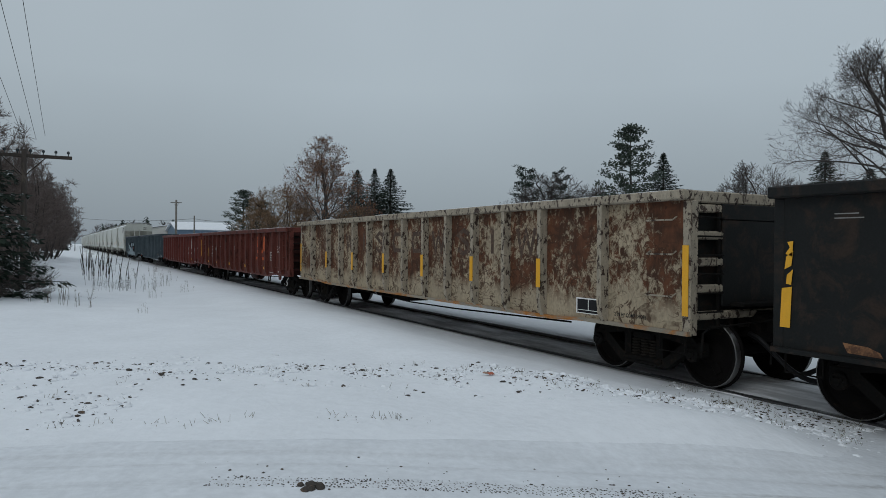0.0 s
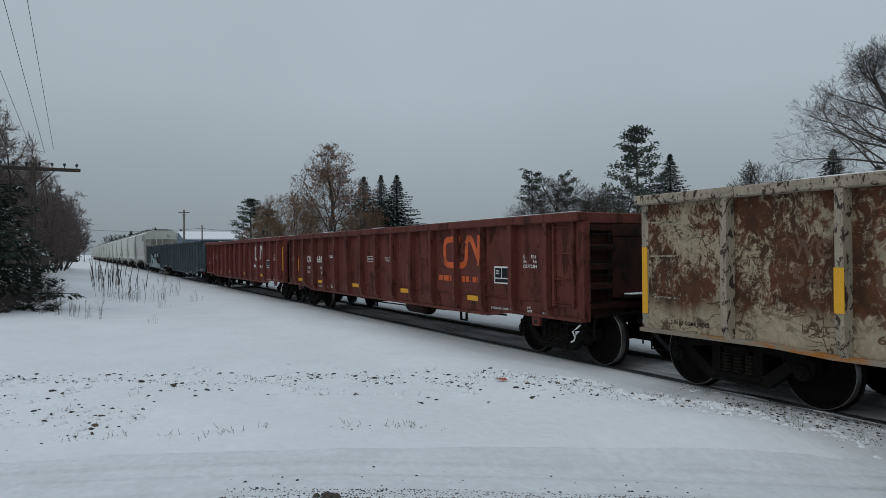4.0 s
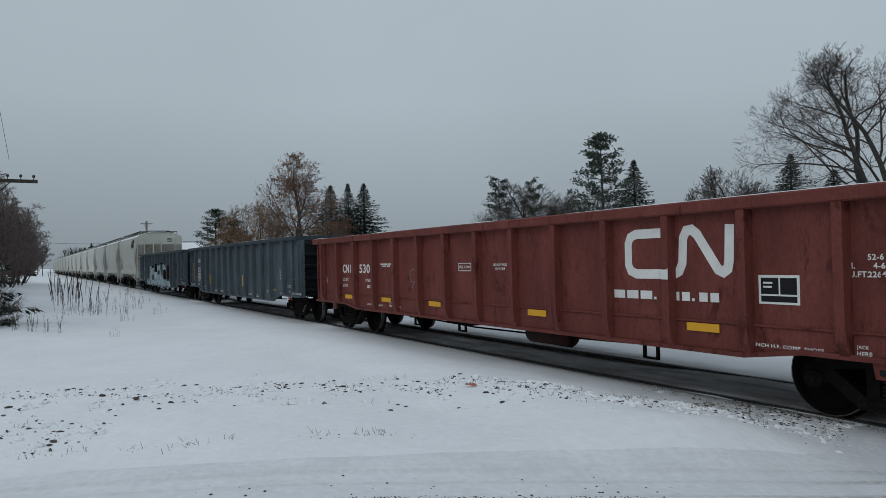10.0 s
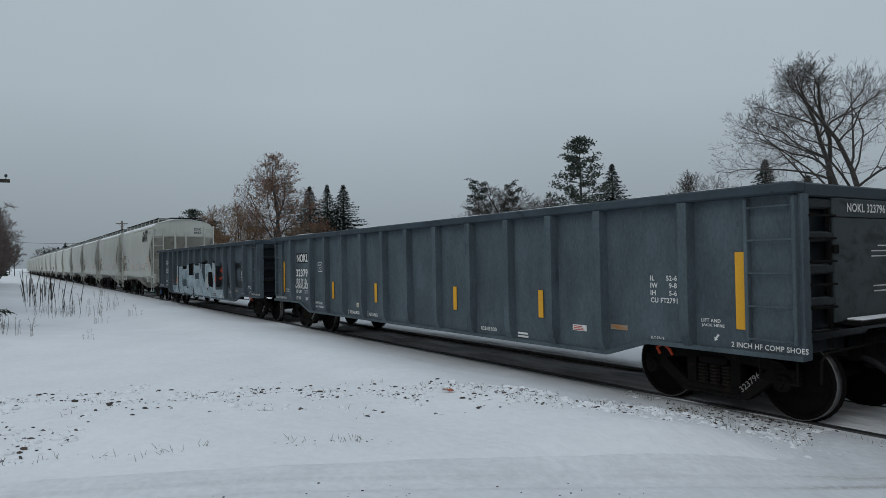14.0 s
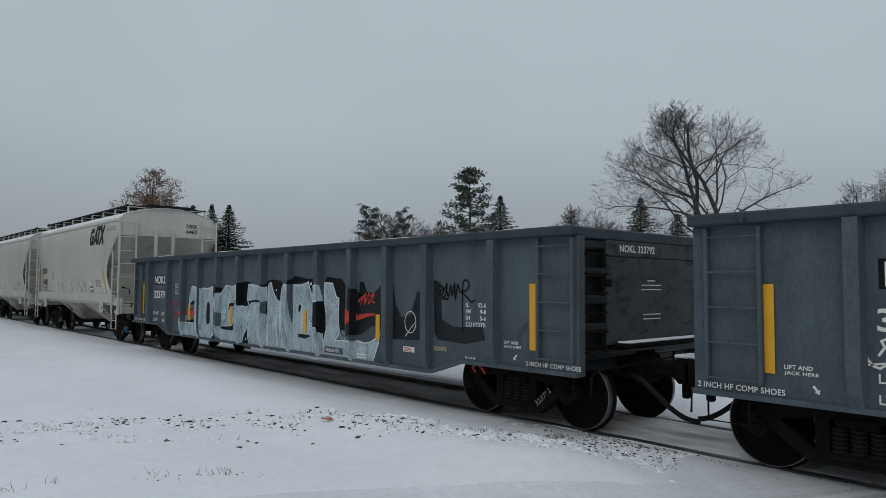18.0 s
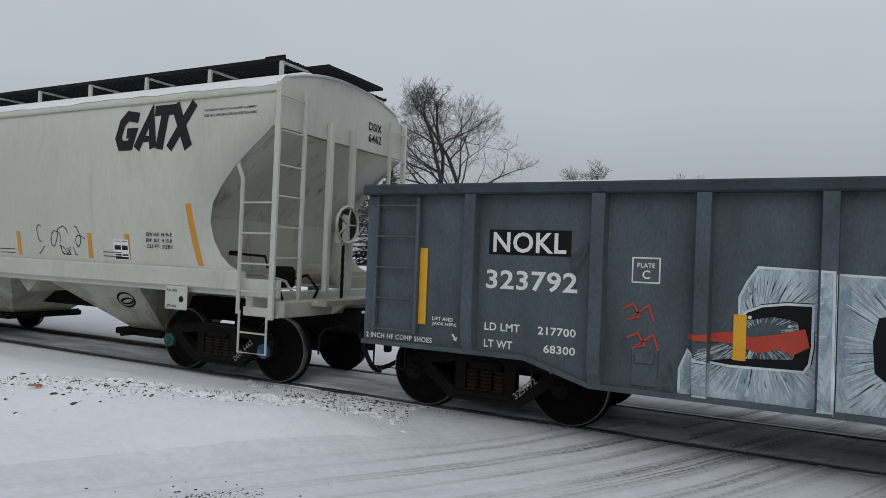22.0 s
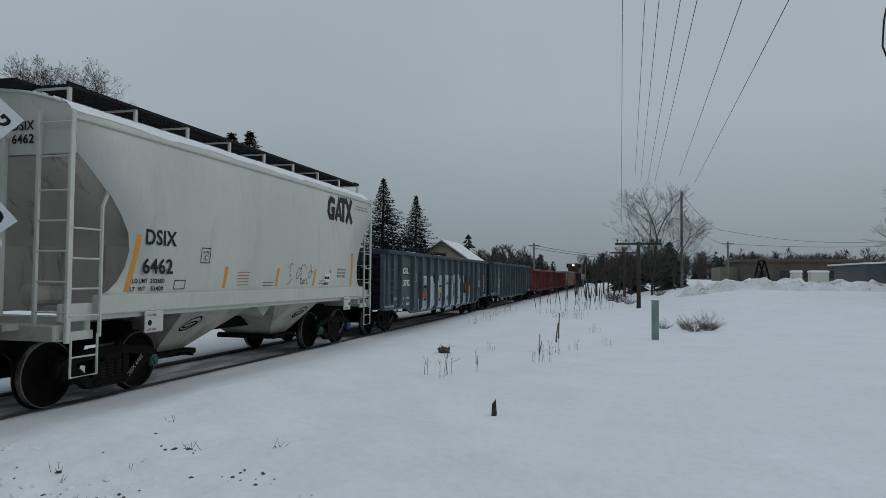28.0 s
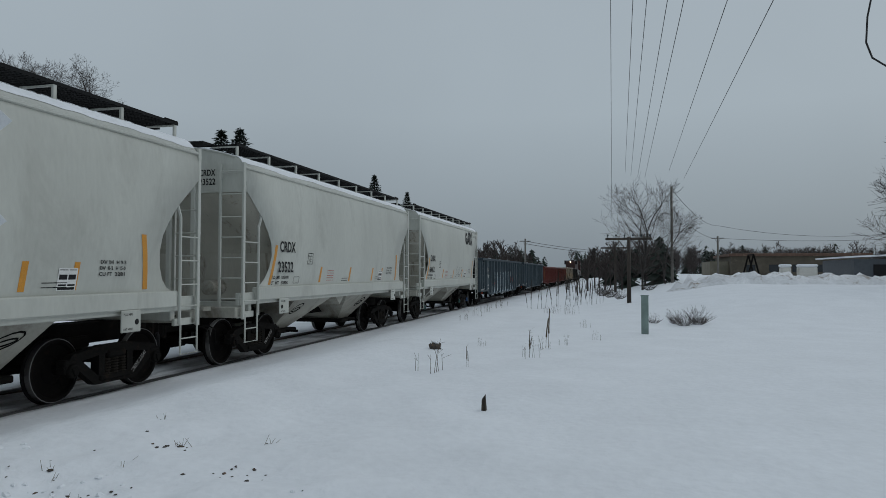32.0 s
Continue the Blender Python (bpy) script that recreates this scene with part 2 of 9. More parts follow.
TREAD = mat("polished_wheel_tread", (0.20, 0.195, 0.19), 0.4, 0.9)
RAIL_STEEL = mat("rail_steel", (0.06, 0.045, 0.035), 0.6, 0.4)
RAIL_HEAD = mat("worn_rail_head", (0.10, 0.10, 0.10), 0.35, 0.9)
YELLOW = mat("yellow_reflector", (0.72, 0.36, 0.01), 0.4, 0, tilt=0.08, grain=0.05)
ORANGE_REFL = mat("faded_orange_reflector", (0.60, 0.26, 0.02), 0.4, 0, tilt=0.1)
DULL_WHITE = mat("grimed_white_paint", (0.22, 0.21, 0.20), 0.7)
WHITE = mat("white_lettering_paint", (0.72, 0.72, 0.70), 0.6, 0, tilt=0.12)
BLACK = mat("black_lettering_paint", (0.010, 0.010, 0.011), 0.5, 0, spec=0.2)
ORANGE = mat("faded_orange_paint", (0.55, 0.10, 0.02), 0.6, 0, (0.14, 0.035, 0.02), 0.40, 3.0)
BROWN_INK = mat("dull_brown_stencil", (0.115, 0.062, 0.036), 0.7, 0)
RED_SPRAY = mat("red_spray_paint", (0.45, 0.045, 0.02), 0.6, 0, tilt=0.2)
SILVER = mat("silver_blue_spray_paint", (0.42, 0.50, 0.54), 0.5, 0, (0.22, 0.30, 0.35), 0.46, 3.2, 0.2, 0.05, 50, (1, 1, 0.4))
CREAM_LABEL = mat("cream_label", (0.55, 0.52, 0.40), 0.6)
BLUE_HUB = mat("blue_cap_paint", (0.015, 0.075, 0.20), 0.5)
GREEN_HUB = mat("green_cap_paint", (0.012, 0.07, 0.062), 0.5)
RED_PAINT = mat("orange_red_paint", (0.6, 0.07, 0.02), 0.5)
SNOW = mat("snow", (0.80, 0.82, 0.85), 0.9, 0, None, 0.45, 0.9, 0.03, 0.5, 9.0, depth=0.03, tilt=0.05, spec=0.15)
SNOW_CAP = mat("settled_snow", (0.80, 0.82, 0.85), 0.9, 0, None, 0.45, 2.0, 0.03, 0.3, 18.0, tilt=0.05, spec=0.15)
DIRTY_SNOW = mat("dirty_ploughed_snow", (0.70, 0.71, 0.73), 0.95, 0, (0.30, 0.26, 0.22), 0.40, 0.8, 0.1, 0.6, 6.0, spec=0.1)
# ---- mesh tools ----


class Shape:
    """Vertices and faces of one part."""

    def __init__(self):
        self.v, self.f = [], []

    def add(self, verts, faces):
        k = len(self.v)
        self.v += [tuple(p) for p in verts]
        self.f += [tuple(i + k for i in q) for q in faces]
        return self

    def box(self, x0, x1, y0, y1, z0, z1, b=0.0):
        b = min(b, (x1 - x0) * 0.45, (y1 - y0) * 0.45, (z1 - z0) * 0.45)
        if b <= 0:
            v = [(x, y, z) for x in (x0, x1) for y in (y0, y1) for z in (z0, z1)]
            return self.add(v, [(0, 1, 3, 2), (4, 6, 7, 5), (0, 4, 5, 1), (2, 3, 7, 6), (0, 2, 6, 4), (1, 5, 7, 3)])
        k, at = len(self.v), {}
        for i, (x, sx) in enumerate(((x0, 1), (x1, -1))):
            for j, (y, sy) in enumerate(((y0, 1), (y1, -1))):
                for m, (z, sz) in enumerate(((z0, 1), (z1, -1))):
                    for a, p in enumerate(((x, y + sy * b, z + sz * b), (x + sx * b, y, z + sz * b), (x + sx * b, y + sy * b, z))):
                        at[i, j, m, a] = len(self.v)
                        self.v.append(p)
        F = self.f
        for s in (0, 1):
            F.append(tuple(at[s, j, m, 0] for j, m in ((0, 0), (0, 1), (1, 1), (1, 0))))
            F.append(tuple(at[j, s, m, 1] for j, m in ((0, 0), (1, 0), (1, 1), (0, 1))))
            F.append(tuple(at[j, m, s, 2] for j, m in ((0, 0), (0, 1), (1, 1), (1, 0))))
        for i in (0, 1):
            for j in (0, 1):
                F.append((at[i, j, 0, 0], at[i, j, 1, 0], at[i, j, 1, 1], at[i, j, 0, 1]))
                F.append((at[i, 0, j, 0], at[i, 1, j, 0], at[i, 1, j, 2], at[i, 0, j, 2]))
                F.append((at[0, i, j, 1], at[1, i, j, 1], at[1, i, j, 2], at[0, i, j, 2]))
                for m in (0, 1):
                    F.append((at[i, j, m, 0], at[i, j, m, 1], at[i, j, m, 2]))
        return self

    def tube(self, pts, r, n=6, r1=None, cap=True):
        pts = [Vector(p) for p in pts]
        k = len(self.v)
        m = len(pts)
        up = None
        for i, p in enumerate(pts):
            d = (pts[min(i + 1, m - 1)] - pts[max(i - 1, 0)]).normalized()
            if up is None or abs(d.dot(up)) > 0.95:
                up = Vector((0, 0, 1)) if abs(d.z) < 0.9 else Vector((1, 0, 0))
            a = d.cross(up).normalized()
            b = d.cross(a)
            q = r if r1 is None else r + (r1 - r) * i / (m - 1)
            for j in range(n):
                w = 2 * math.pi * (j + 0.5) / n
                self.v.append(tuple(p + a * (math.cos(w) * q) + b * (math.sin(w) * q)))
        for i in range(m - 1):
            for j in range(n):
                s = (j + 1) % n
                self.f.append((k + i * n + j, k + i * n + s, k + i * n + n + s, k + i * n + n + j))
        if cap:
            self.f.append(tuple(k + j for j in range(n)))
            self.f.append(tuple(k + (m - 1) * n + j for j in reversed(range(n))))
        return self

    def lathe(self, axis0, axis1, prof, n=24, cap=True):
        """prof: (distance along, radius) from axis0 to axis1."""
        a0, d = Vector(axis0), Vector(axis1) - Vector(axis0)
        d.normalize()
        u = d.cross(Vector((0, 0, 1)) if abs(d.z) < 0.9 else Vector((1, 0, 0))).normalized()
        w = d.cross(u)
        k = len(self.v)
        for s, r in prof:
            for j in range(n):
                t = 2 * math.pi * j / n
                self.v.append(tuple(a0 + d * s + u * (r * math.cos(t)) + w * (r * math.sin(t))))
        for i in range(len(prof) - 1):
            for j in range(n):
                s = (j + 1) % n
                self.f.append((k + i * n + j, k + i * n + s, k + i * n + n + s, k + i * n + n + j))
        if not cap:
            return self
        self.f.append(tuple(k + j for j in range(n)))
        self.f.append(tuple(k + (len(prof) - 1) * n + j for j in reversed(range(n))))
        return self

    def slab(self, poly, y0, y1, axis="y"):
        """A polygon given in x, z, made y0..y1 thick (or in y, z along x)."""
        n = len(poly)
        put = (lambda a, b, s: (a, s, b)) if axis == "y" else ((lambda a, b, s: (s, a, b)) if axis == "x" else (lambda a, b, s: (a, b, s)))
        v = [put(a, b, y0) for a, b in poly] + [put(a, b, y1) for a, b in poly]
        f = [tuple(range(n)), tuple(reversed(range(n, 2 * n)))] + [(i, (i + 1) % n, n + (i + 1) % n, n + i) for i in range(n)]
        return self.add(v, f)

    def mesh(self, name, material, smooth=False):
        me = bpy.data.meshes.new(name)
        me.from_pydata(self.v, [], self.f)
        me.materials.append(material)
        if smooth:
            me.polygons.foreach_set("use_smooth", [True] * len(me.polygons))
        b = bmesh.new()
        b.from_mesh(me)
        bmesh.ops.recalc_face_normals(b, faces=b.faces)
        b.to_mesh(me)
        b.free()
        return me


def part(name, shape, material, parent, label="", smooth=False, at=None):
    """One mesh object under a thing or under a part."""
    ob = new(name, shape.mesh(name, material, smooth) if isinstance(shape, Shape) else shape)
    ob.parent = parent
    if at is not None:
        ob.matrix_basis = at
    return tagged(ob, label) if label else ob


def thing(name, label, category, m=None, group="", kind=""):
    ob = new(name)
    ob.empty_display_size = 0.2
    if m is not None:
        ob.matrix_basis = m
    return tagged(ob, label, category, group, kind)


def text_mesh(s, height, width=None, extrude=0.001):
    cu = bpy.data.curves.new("lettering", "FONT")
    cu.body, cu.size, cu.extrude = s, 1.0, 0.0
    cu.resolution_u = 3
    cu.offset = 0.021
    cu.space_character = 1.06
    ob = bpy.data.objects.new("lettering", cu)
    scene.collection.objects.link(ob)
    me = bpy.data.meshes.new_from_object(ob)
    bpy.data.objects.remove(ob)
    co = np.empty(len(me.vertices) * 3)
    me.vertices.foreach_get("co", co)
    co = co.reshape(-1, 3)
    if len(co):
        lo, hi = co.min(0), co.max(0)
        k = height / max(hi[1] - lo[1], 1e-6)
        kx = k if width is None else width / max(hi[0] - lo[0], 1e-6)
        co[:, 0], co[:, 1] = (co[:, 0] - lo[0]) * kx, (co[:, 1] - lo[1]) * k
        me.vertices.foreach_set("co", co.ravel())
    return me


def text(s, x, z, y, height, material, parent, width=None, label="", m=None):
    """Lettering on a side that faces -y, its lower left corner at x, z: characters from 10 cm up are parts of their own."""
    me = text_mesh(s, height, width)
    me.materials.append(material)
    m = m if m is not None else pose(x, y, z, 90, 0, 0)
    if height < 0.1 or len(s) == 1:
        ob = new("lettering", me)
        ob.parent, ob.matrix_basis = parent, m
        if len(s) > 1:
            ob["kind"] = "stuff"
        return tagged(ob, label) if label else ob
    b = bmesh.new()
    b.from_mesh(me)
    b.verts.ensure_lookup_table()
    root = list(range(len(b.verts)))

    def find(i):
        while root[i] != i:
            i = root[i]
        return i
    for e in b.edges:
        u, v = find(e.verts[0].index), find(e.verts[1].index)
        root[max(u, v)] = min(u, v)
    pieces = {}
    for f in b.faces:
        pieces.setdefault(find(f.verts[0].index), []).append([tuple(v.co) for v in f.verts])
    b.free()
    for polys in pieces.values():
        shape = Shape()
        for q in polys:
            shape.add(q, [tuple(range(len(q)))])
        ob = part("letter", shape, material, parent, label, at=m)


def flat(polys, y, material, parent, name, label=""):
    """Painted plain shapes on a side that faces -y, each a thin film."""
    s = Shape()
    for q in polys:
        s.slab(q, y, y + 0.002)
    return part(name, s, material, parent, label)


def rect(x0, x1, z0, z1):
    return [(x0, z0), (x1, z0), (x1, z1), (x0, z1)]


def bars(x, z, w, h, rows, gap, y, material, parent, label="unreadable stencilled lines"):
    rng = random.Random(int(x * 100 + z * 1000))
    for i in range(rows):
        flat([rect(x, x + w * rng.uniform(0.7, 1.0), z + i * gap, z + i * gap + h)], y, material, parent, "stencil_bar", label)


def band(pts, w):
    """A band of width w along a polyline, as quads in x, z with mitred joins."""
    pts = [Vector((a, b)) for a, b in pts]
    left, right = [], []
    for i, p in enumerate(pts):
        d0 = (p - pts[i - 1]).normalized() if i else None
        d1 = (pts[i + 1] - p).normalized() if i < len(pts) - 1 else None
        d0, d1 = d0 or d1, d1 or d0
        n0 = Vector((-d0.y, d0.x))
        mi = (n0 + Vector((-d1.y, d1.x))).normalized()
        k = (w / 2) / max(mi.dot(n0), 0.45)
        left.append(p + mi * k)
        right.append(p - mi * k)
    return [[tuple(left[i]), tuple(left[i + 1]), tuple(right[i + 1]), tuple(right[i])] for i in range(len(pts) - 1)]
# ---- ground ----
YR = 8.51  # middle of the track; the rail heads are at z = 0


def smooth(a, b, t):
    t = min(1.0, max(0.0, (t - a) / (b - a)))
    return t * t * (3 - 2 * t)


ROAD_DIR = Vector((0.40, 0.9165, 0.0))
ROAD_X = Vector((0.9165, -0.40, 0.0))
ROAD_MID = Vector((-0.3, 6.0, 0.0))


def across(x, y):
    """Metres from the road's middle line, positive on its right."""
    return (x - ROAD_MID.x) * ROAD_X.x + (y - ROAD_MID.y) * ROAD_X.y


def flare(y):
    """How much the snow-covered crossing widens at the rails."""
    return 1 + 0.5 * smooth(5.6, 7.3, y) * (1 - smooth(9.7, 11.5, y))


def gz(x, y):
    """Height of the snow."""
    r = across(x, y)
    on_road = 1 - smooth(2.3, 3.4, abs(r) / flare(y))
    far = smooth(8, 24, abs(x))
    z = 0.33 - 0.25 * far - (0.36 - 0.25 * far) * smooth(4.3 - 3.6 * on_road, 7.0 + 0.5 * on_road, y)
    z += 0.10 * (1 - on_road) * smooth(3.6, 5.0, y) * (1 - smooth(6.2, 7.35, y)) * smooth(4, -4, y - 9)
    if 7.0 < y < 10.0:
        z = min(z, -0.012) - 0.158 * (1 - on_road) * smooth(7.70, 7.80, y) * (1 - smooth(9.3, 9.5, y))
    z += 1.15 * smooth(13, 30, y) * (1 - smooth(20, 60, abs(x)))
    z += (1.15 * smooth(22, 42, x) + 0.25 * smooth(60, 100, x)) * smooth(1.5, -7, y) * (1 - smooth(200, 400, x))
    z += 0.5 * smooth(-12, -26, x) * smooth(2.5, -3, y)
    bumpy = 0.0 if 7.5 < y < 9.5 else 1.0
    z += bumpy * (1 - 0.75 * on_road) * (0.05 * noise.noise((x * 0.35, y * 0.35, 1.0)) + 0.025 * noise.noise((x * 1.3, y * 1.3, 4.0)))
    lr = (x + 5.3) * 0.82 - (y - 6.0) * 0.57
    clod = math.exp(-(lr / 0.5) ** 2) * (1 - smooth(6.2, 7.0, y)) * smooth(-2, 0, y) + smooth(2.4, 3.0, r) * (1 - smooth(5.0, 7.5, r)) * 0.8 * smooth(2.0, 3.0, y) * (1 - smooth(6.3, 7.0, y))
    soft = smooth(2.5, 3.6, r) * (1 - smooth(9.0, 13.0, r)) * smooth(-1.5, 1.5, y) * (1 - smooth(6.0, 7.2, y))
    z += soft * (0.06 * noise.noise((x * 1.1, y * 1.1, 21.0)) + 0.06 * noise.noise((x * 2.9, y * 2.9, 22.0)) * (1 - smooth(5.5, 9.0, r)))
    heap = smooth(2.6, 3.1, r) * (1 - smooth(4.6, 6.0, r)) * smooth(2.6, 3.4, y) * (1 - smooth(5.6, 6.6, y))
    z += heap * (0.05 * abs(noise.noise((x * 4.3, y * 4.3, 31.0))) + 0.03 * abs(noise.noise((x * 7.7, y * 7.7, 33.0))))
    z -= 0.085 * math.exp(-((x - 3.65) ** 2 + (y - 4.2) ** 2) / 0.6)
    z += clod * (0.05 * abs(noise.noise((x * 3.1, y * 3.1, 9.0))) + 0.03 * noise.noise((x * 5.0, y * 5.0, 2.0)))
    return z


def steps(*spans):
    out = []
    for a, b, s in spans:
        n = max(1, round((b - a) / s))
        out += [a + (b - a) * i / n for i in range(n)]
    return out + [spans[-1][1]]


def far_steps(a, b, n):
    return [a * (b / a) ** (i / n) for i in range(n, 0, -1)]


GX = [-v for v in far_steps(60, 1500, 14)] + steps((-60, -12, 0.8), (-12, 13, 0.14), (13, 70, 0.7)) + list(reversed(far_steps(70, 1500, 14)))
GY = [-v for v in far_steps(24, 1500, 14)] + steps((-24, 0.5, 0.8), (0.5, 10.2, 0.12), (10.2, 50, 0.8)) + list(reversed(far_steps(50, 1500, 14)))
ground_shape = Shape()
ground_shape.v = [(x, y, gz(x, y)) for y in GY for x in GX]
nx = len(GX)
ground_shape.f = [(j * nx + i, j * nx + i + 1, (j + 1) * nx + i + 1, (j + 1) * nx + i) for j in range(len(GY) - 1) for i in range(nx - 1)]
ground = part("ground", ground_shape, SNOW, None, smooth=True)
tagged(ground, "snow-covered ground with soft drifts and small clods", "ground", kind="structure")


def streak_material(name, snow, dirt, scale, stretch, low, high):
    """Snow worn to dirty streaks along the local y axis."""
    m = mat(name, snow, 0.85, 0, None, scale=2.0, grain=0.06, bump=0.35, fine=14, tilt=0.06, spec=0.2)
    n, l = m.node_tree.nodes, m.node_tree.links
    b = n["Principled BSDF"]
    old = b.inputs["Base Color"].links[0].from_socket
    tc, mp, ns, rg, mix = (n.new(k) for k in ("ShaderNodeTexCoord", "ShaderNodeMapping", "ShaderNodeTexNoise", "ShaderNodeMapRange", "ShaderNodeMixRGB"))
    mp.inputs["Scale"].default_value = stretch
    l.new(tc.outputs["Object"], mp.inputs["Vector"])
    l.new(mp.outputs[0], ns.inputs["Vector"])
    ns.inputs["Scale"].default_value, ns.inputs["Detail"].default_value, ns.inputs["Roughness"].default_value = scale, 7, 0.6
    rg.inputs["From Min"].default_value, rg.inputs["From Max"].default_value = low, high
    l.new(ns.outputs["Fac"], rg.inputs["Value"])
    fac = rg.outputs[0]
    l.new(fac, mix.inputs["Fac"])
    l.new(old, mix.inputs["Color1"])
    mix.inputs["Color2"].default_value = (*dirt, 1)
    l.new(mix.outputs[0], b.inputs["Base Color"])
    return m


def tyre_material():
    """Packed snow with tyre tracks along the local y axis: broken brown-grey bands with tread marks."""
    m = mat("packed_road_snow", (0.72, 0.74, 0.77), 0.85, 0, None, scale=2.0, grain=0.07, bump=0.4, fine=14, tilt=0.08, spec=0.2)
    n, l = m.node_tree.nodes, m.node_tree.links
    b = n["Principled BSDF"]
    old = b.inputs["Base Color"].links[0].from_socket
    tc = n.new("ShaderNodeTexCoord")

    def field(scale, stretch, detail, lo, hi, bottom=0.0, twist=0.0):
        mp, ns, rg = n.new("ShaderNodeMapping"), n.new("ShaderNodeTexNoise"), n.new("ShaderNodeMapRange")
        mp.inputs["Scale"].default_value = stretch
        l.new(tc.outputs["Object"], mp.inputs["Vector"])
        l.new(mp.outputs[0], ns.inputs["Vector"])
        ns.inputs["Scale"].default_value, ns.inputs["Detail"].default_value, ns.inputs["Distortion"].default_value = scale, detail, twist
        for key, val in (("From Min", lo), ("From Max", hi), ("To Min", bottom)):
            rg.inputs[key].default_value = val
        l.new(ns.outputs["Fac"], rg.inputs["Value"])
        return rg.outputs[0]

    def times(x, y):
        k = n.new("ShaderNodeMath")
        k.operation = "MULTIPLY"
        l.new(x, k.inputs[0])
        l.new(y, k.inputs[1])
        return k.outputs[0]

    sp, ab, fall = n.new("ShaderNodeSeparateXYZ"), n.new("ShaderNodeMath"), n.new("ShaderNodeMapRange")
    l.new(tc.outputs["Object"], sp.inputs[0])
    ab.operation = "ABSOLUTE"
    l.new(sp.outputs["X"], ab.inputs[0])
    for key, val in (("From Min", 2.2), ("From Max", 2.95), ("To Min", 1.0), ("To Max", 0.0)):
        fall.inputs[key].default_value = val
    l.new(ab.outputs[0], fall.inputs["Value"])
    wide = field(2.6, (1.0, 0.004, 0.0), 2, 0.44, 0.53)
    narrow = field(9.0, (1.0, 0.004, 0.0), 3, 0.45, 0.54, 0.15)
    broken = field(1.1, (1.0, 0.40, 0.0), 6, 0.34, 0.56, 0.3, 0.3)
    tread = field(30.0, (1.0, 0.6, 0.0), 4, 0.36, 0.60, 0.4)
    worn = n.new("ShaderNodeMapRange")
    for key, val in (("From Min", -3.4), ("From Max", -0.8), ("To Min", 0.28), ("To Max", 1.0)):
        worn.inputs[key].default_value = val
    l.new(sp.outputs["Y"], worn.inputs["Value"])
    fac = times(times(times(times(wide, narrow), times(broken, tread)), fall.outputs[0]), worn.outputs[0])
    mix = n.new("ShaderNodeMixRGB")
    l.new(fac, mix.inputs["Fac"])
    l.new(old, mix.inputs["Color1"])
    mix.inputs["Color2"].default_value = (0.21, 0.195, 0.18, 1)
    l.new(mix.outputs[0], b.inputs["Base Color"])
    return m


ROAD_SNOW = tyre_material()
BED = streak_material("slushy_track_bed", (0.84, 0.85, 0.87), (0.43, 0.432, 0.44), 1.7, (0.4, 1.4, 1.0), 0.38, 0.60)

# the road over the crossing, packed snow with tyre streaks
road_shape = Shape()
RW = [-3.0 + 0.15 * i for i in range(41)]
RL = steps((-14, 0.2, 0.25), (0.2, 5.0, 0.06), (5.0, 30, 0.25))
for s in RL:
    for w in RW:
        p = ROAD_MID + ROAD_DIR * s + ROAD_X * w
        wide = w * flare(p.y)
        p = ROAD_MID + ROAD_DIR * s + ROAD_X * wide
        lift = 0.028 * min(1.0, (3.0 - abs(w)) / 0.3) - 0.012
        dents = -0.016 * max(0.0, noise.noise((w * 2.3, s * 0.09, 3.0))) - 0.006 * noise.noise((w * 9, s * 1.5, 5.0))
        z = max(gz(p.x, p.y), -0.035) + lift + dents * min(1.0, (3.0 - abs(w)) / 0.5)
        for edge in (YR - 0.755, YR + 0.755):
            gap = abs(p.y - edge)
            if (p.y - edge) * (edge - YR) > 0:
                gap *= 1.9  # packed close against the outer side
            if gap < 0.10:
                z -= 0.07 * min(1.0, (0.10 - gap) / 0.04)
        road_shape.v.append((wide, s, z))
nw = len(RW)
road_shape.f = [(j * nw + i, j * nw + i + 1, (j + 1) * nw + i + 1, (j + 1) * nw + i) for j in range(len(RL) - 1) for i in range(nw - 1)]
road = part("road", road_shape, ROAD_SNOW, None, smooth=True)
road.matrix_basis = pose(ROAD_MID.x, ROAD_MID.y, 0, 0, 0, -math.degrees(math.atan2(0.40, 0.9165)))
tagged(road, "packed snowy road crossing the track with dirty tyre streaks", "road", kind="structure")

bed_shape = Shape()
BX = steps((-420, -60, 6), (-60, 60, 0.5), (60, 420, 6))
BY = [7.55, 7.62, 7.68, 7.75, 8.0, 8.5, 9.0, 9.27, 9.34, 9.4, 9.5]
for x in BX:
    for y in BY:
        edge = smooth(7.55, 7.72, y) * (1 - smooth(9.3, 9.5, y))
        bed_shape.v.append((x, y, -0.18 + (0.10 + 0.065 * smooth(-9.5, -6.2, x) * (1 - smooth(7, 10, x))) * edge + 0.02 * noise.noise((x * 1.7, y * 3, 0)) * edge))
nb = len(BY)
bed_shape.f = [(j * nb + i, j * nb + i + 1, (j + 1) * nb + i + 1, (j + 1) * nb + i) for j in range(len(BX) - 1) for i in range(nb - 1)]
bed = part("track_bed", bed_shape, BED, None, smooth=True)
tagged(bed, "dark slushy ballast bed between and beside the rails", "track bed", kind="structure")

track = thing("railway_track", "pair of worn steel rails half sunk in slush", "railway track", kind="structure")
for y in (YR - 0.755, YR + 0.755):
    rail = part("rail", Shape().box(-420, 420, y - 0.008, y + 0.008, -0.15, -0.03).box(-420, 420, y - 0.068, y + 0.068, -0.17, -0.145), RAIL_STEEL, track)
    part("rail_head", Shape().box(-420, 420, y - 0.035, y + 0.035, -0.04, 0.0, 0.008), RAIL_HEAD, rail, "worn shiny rail head")
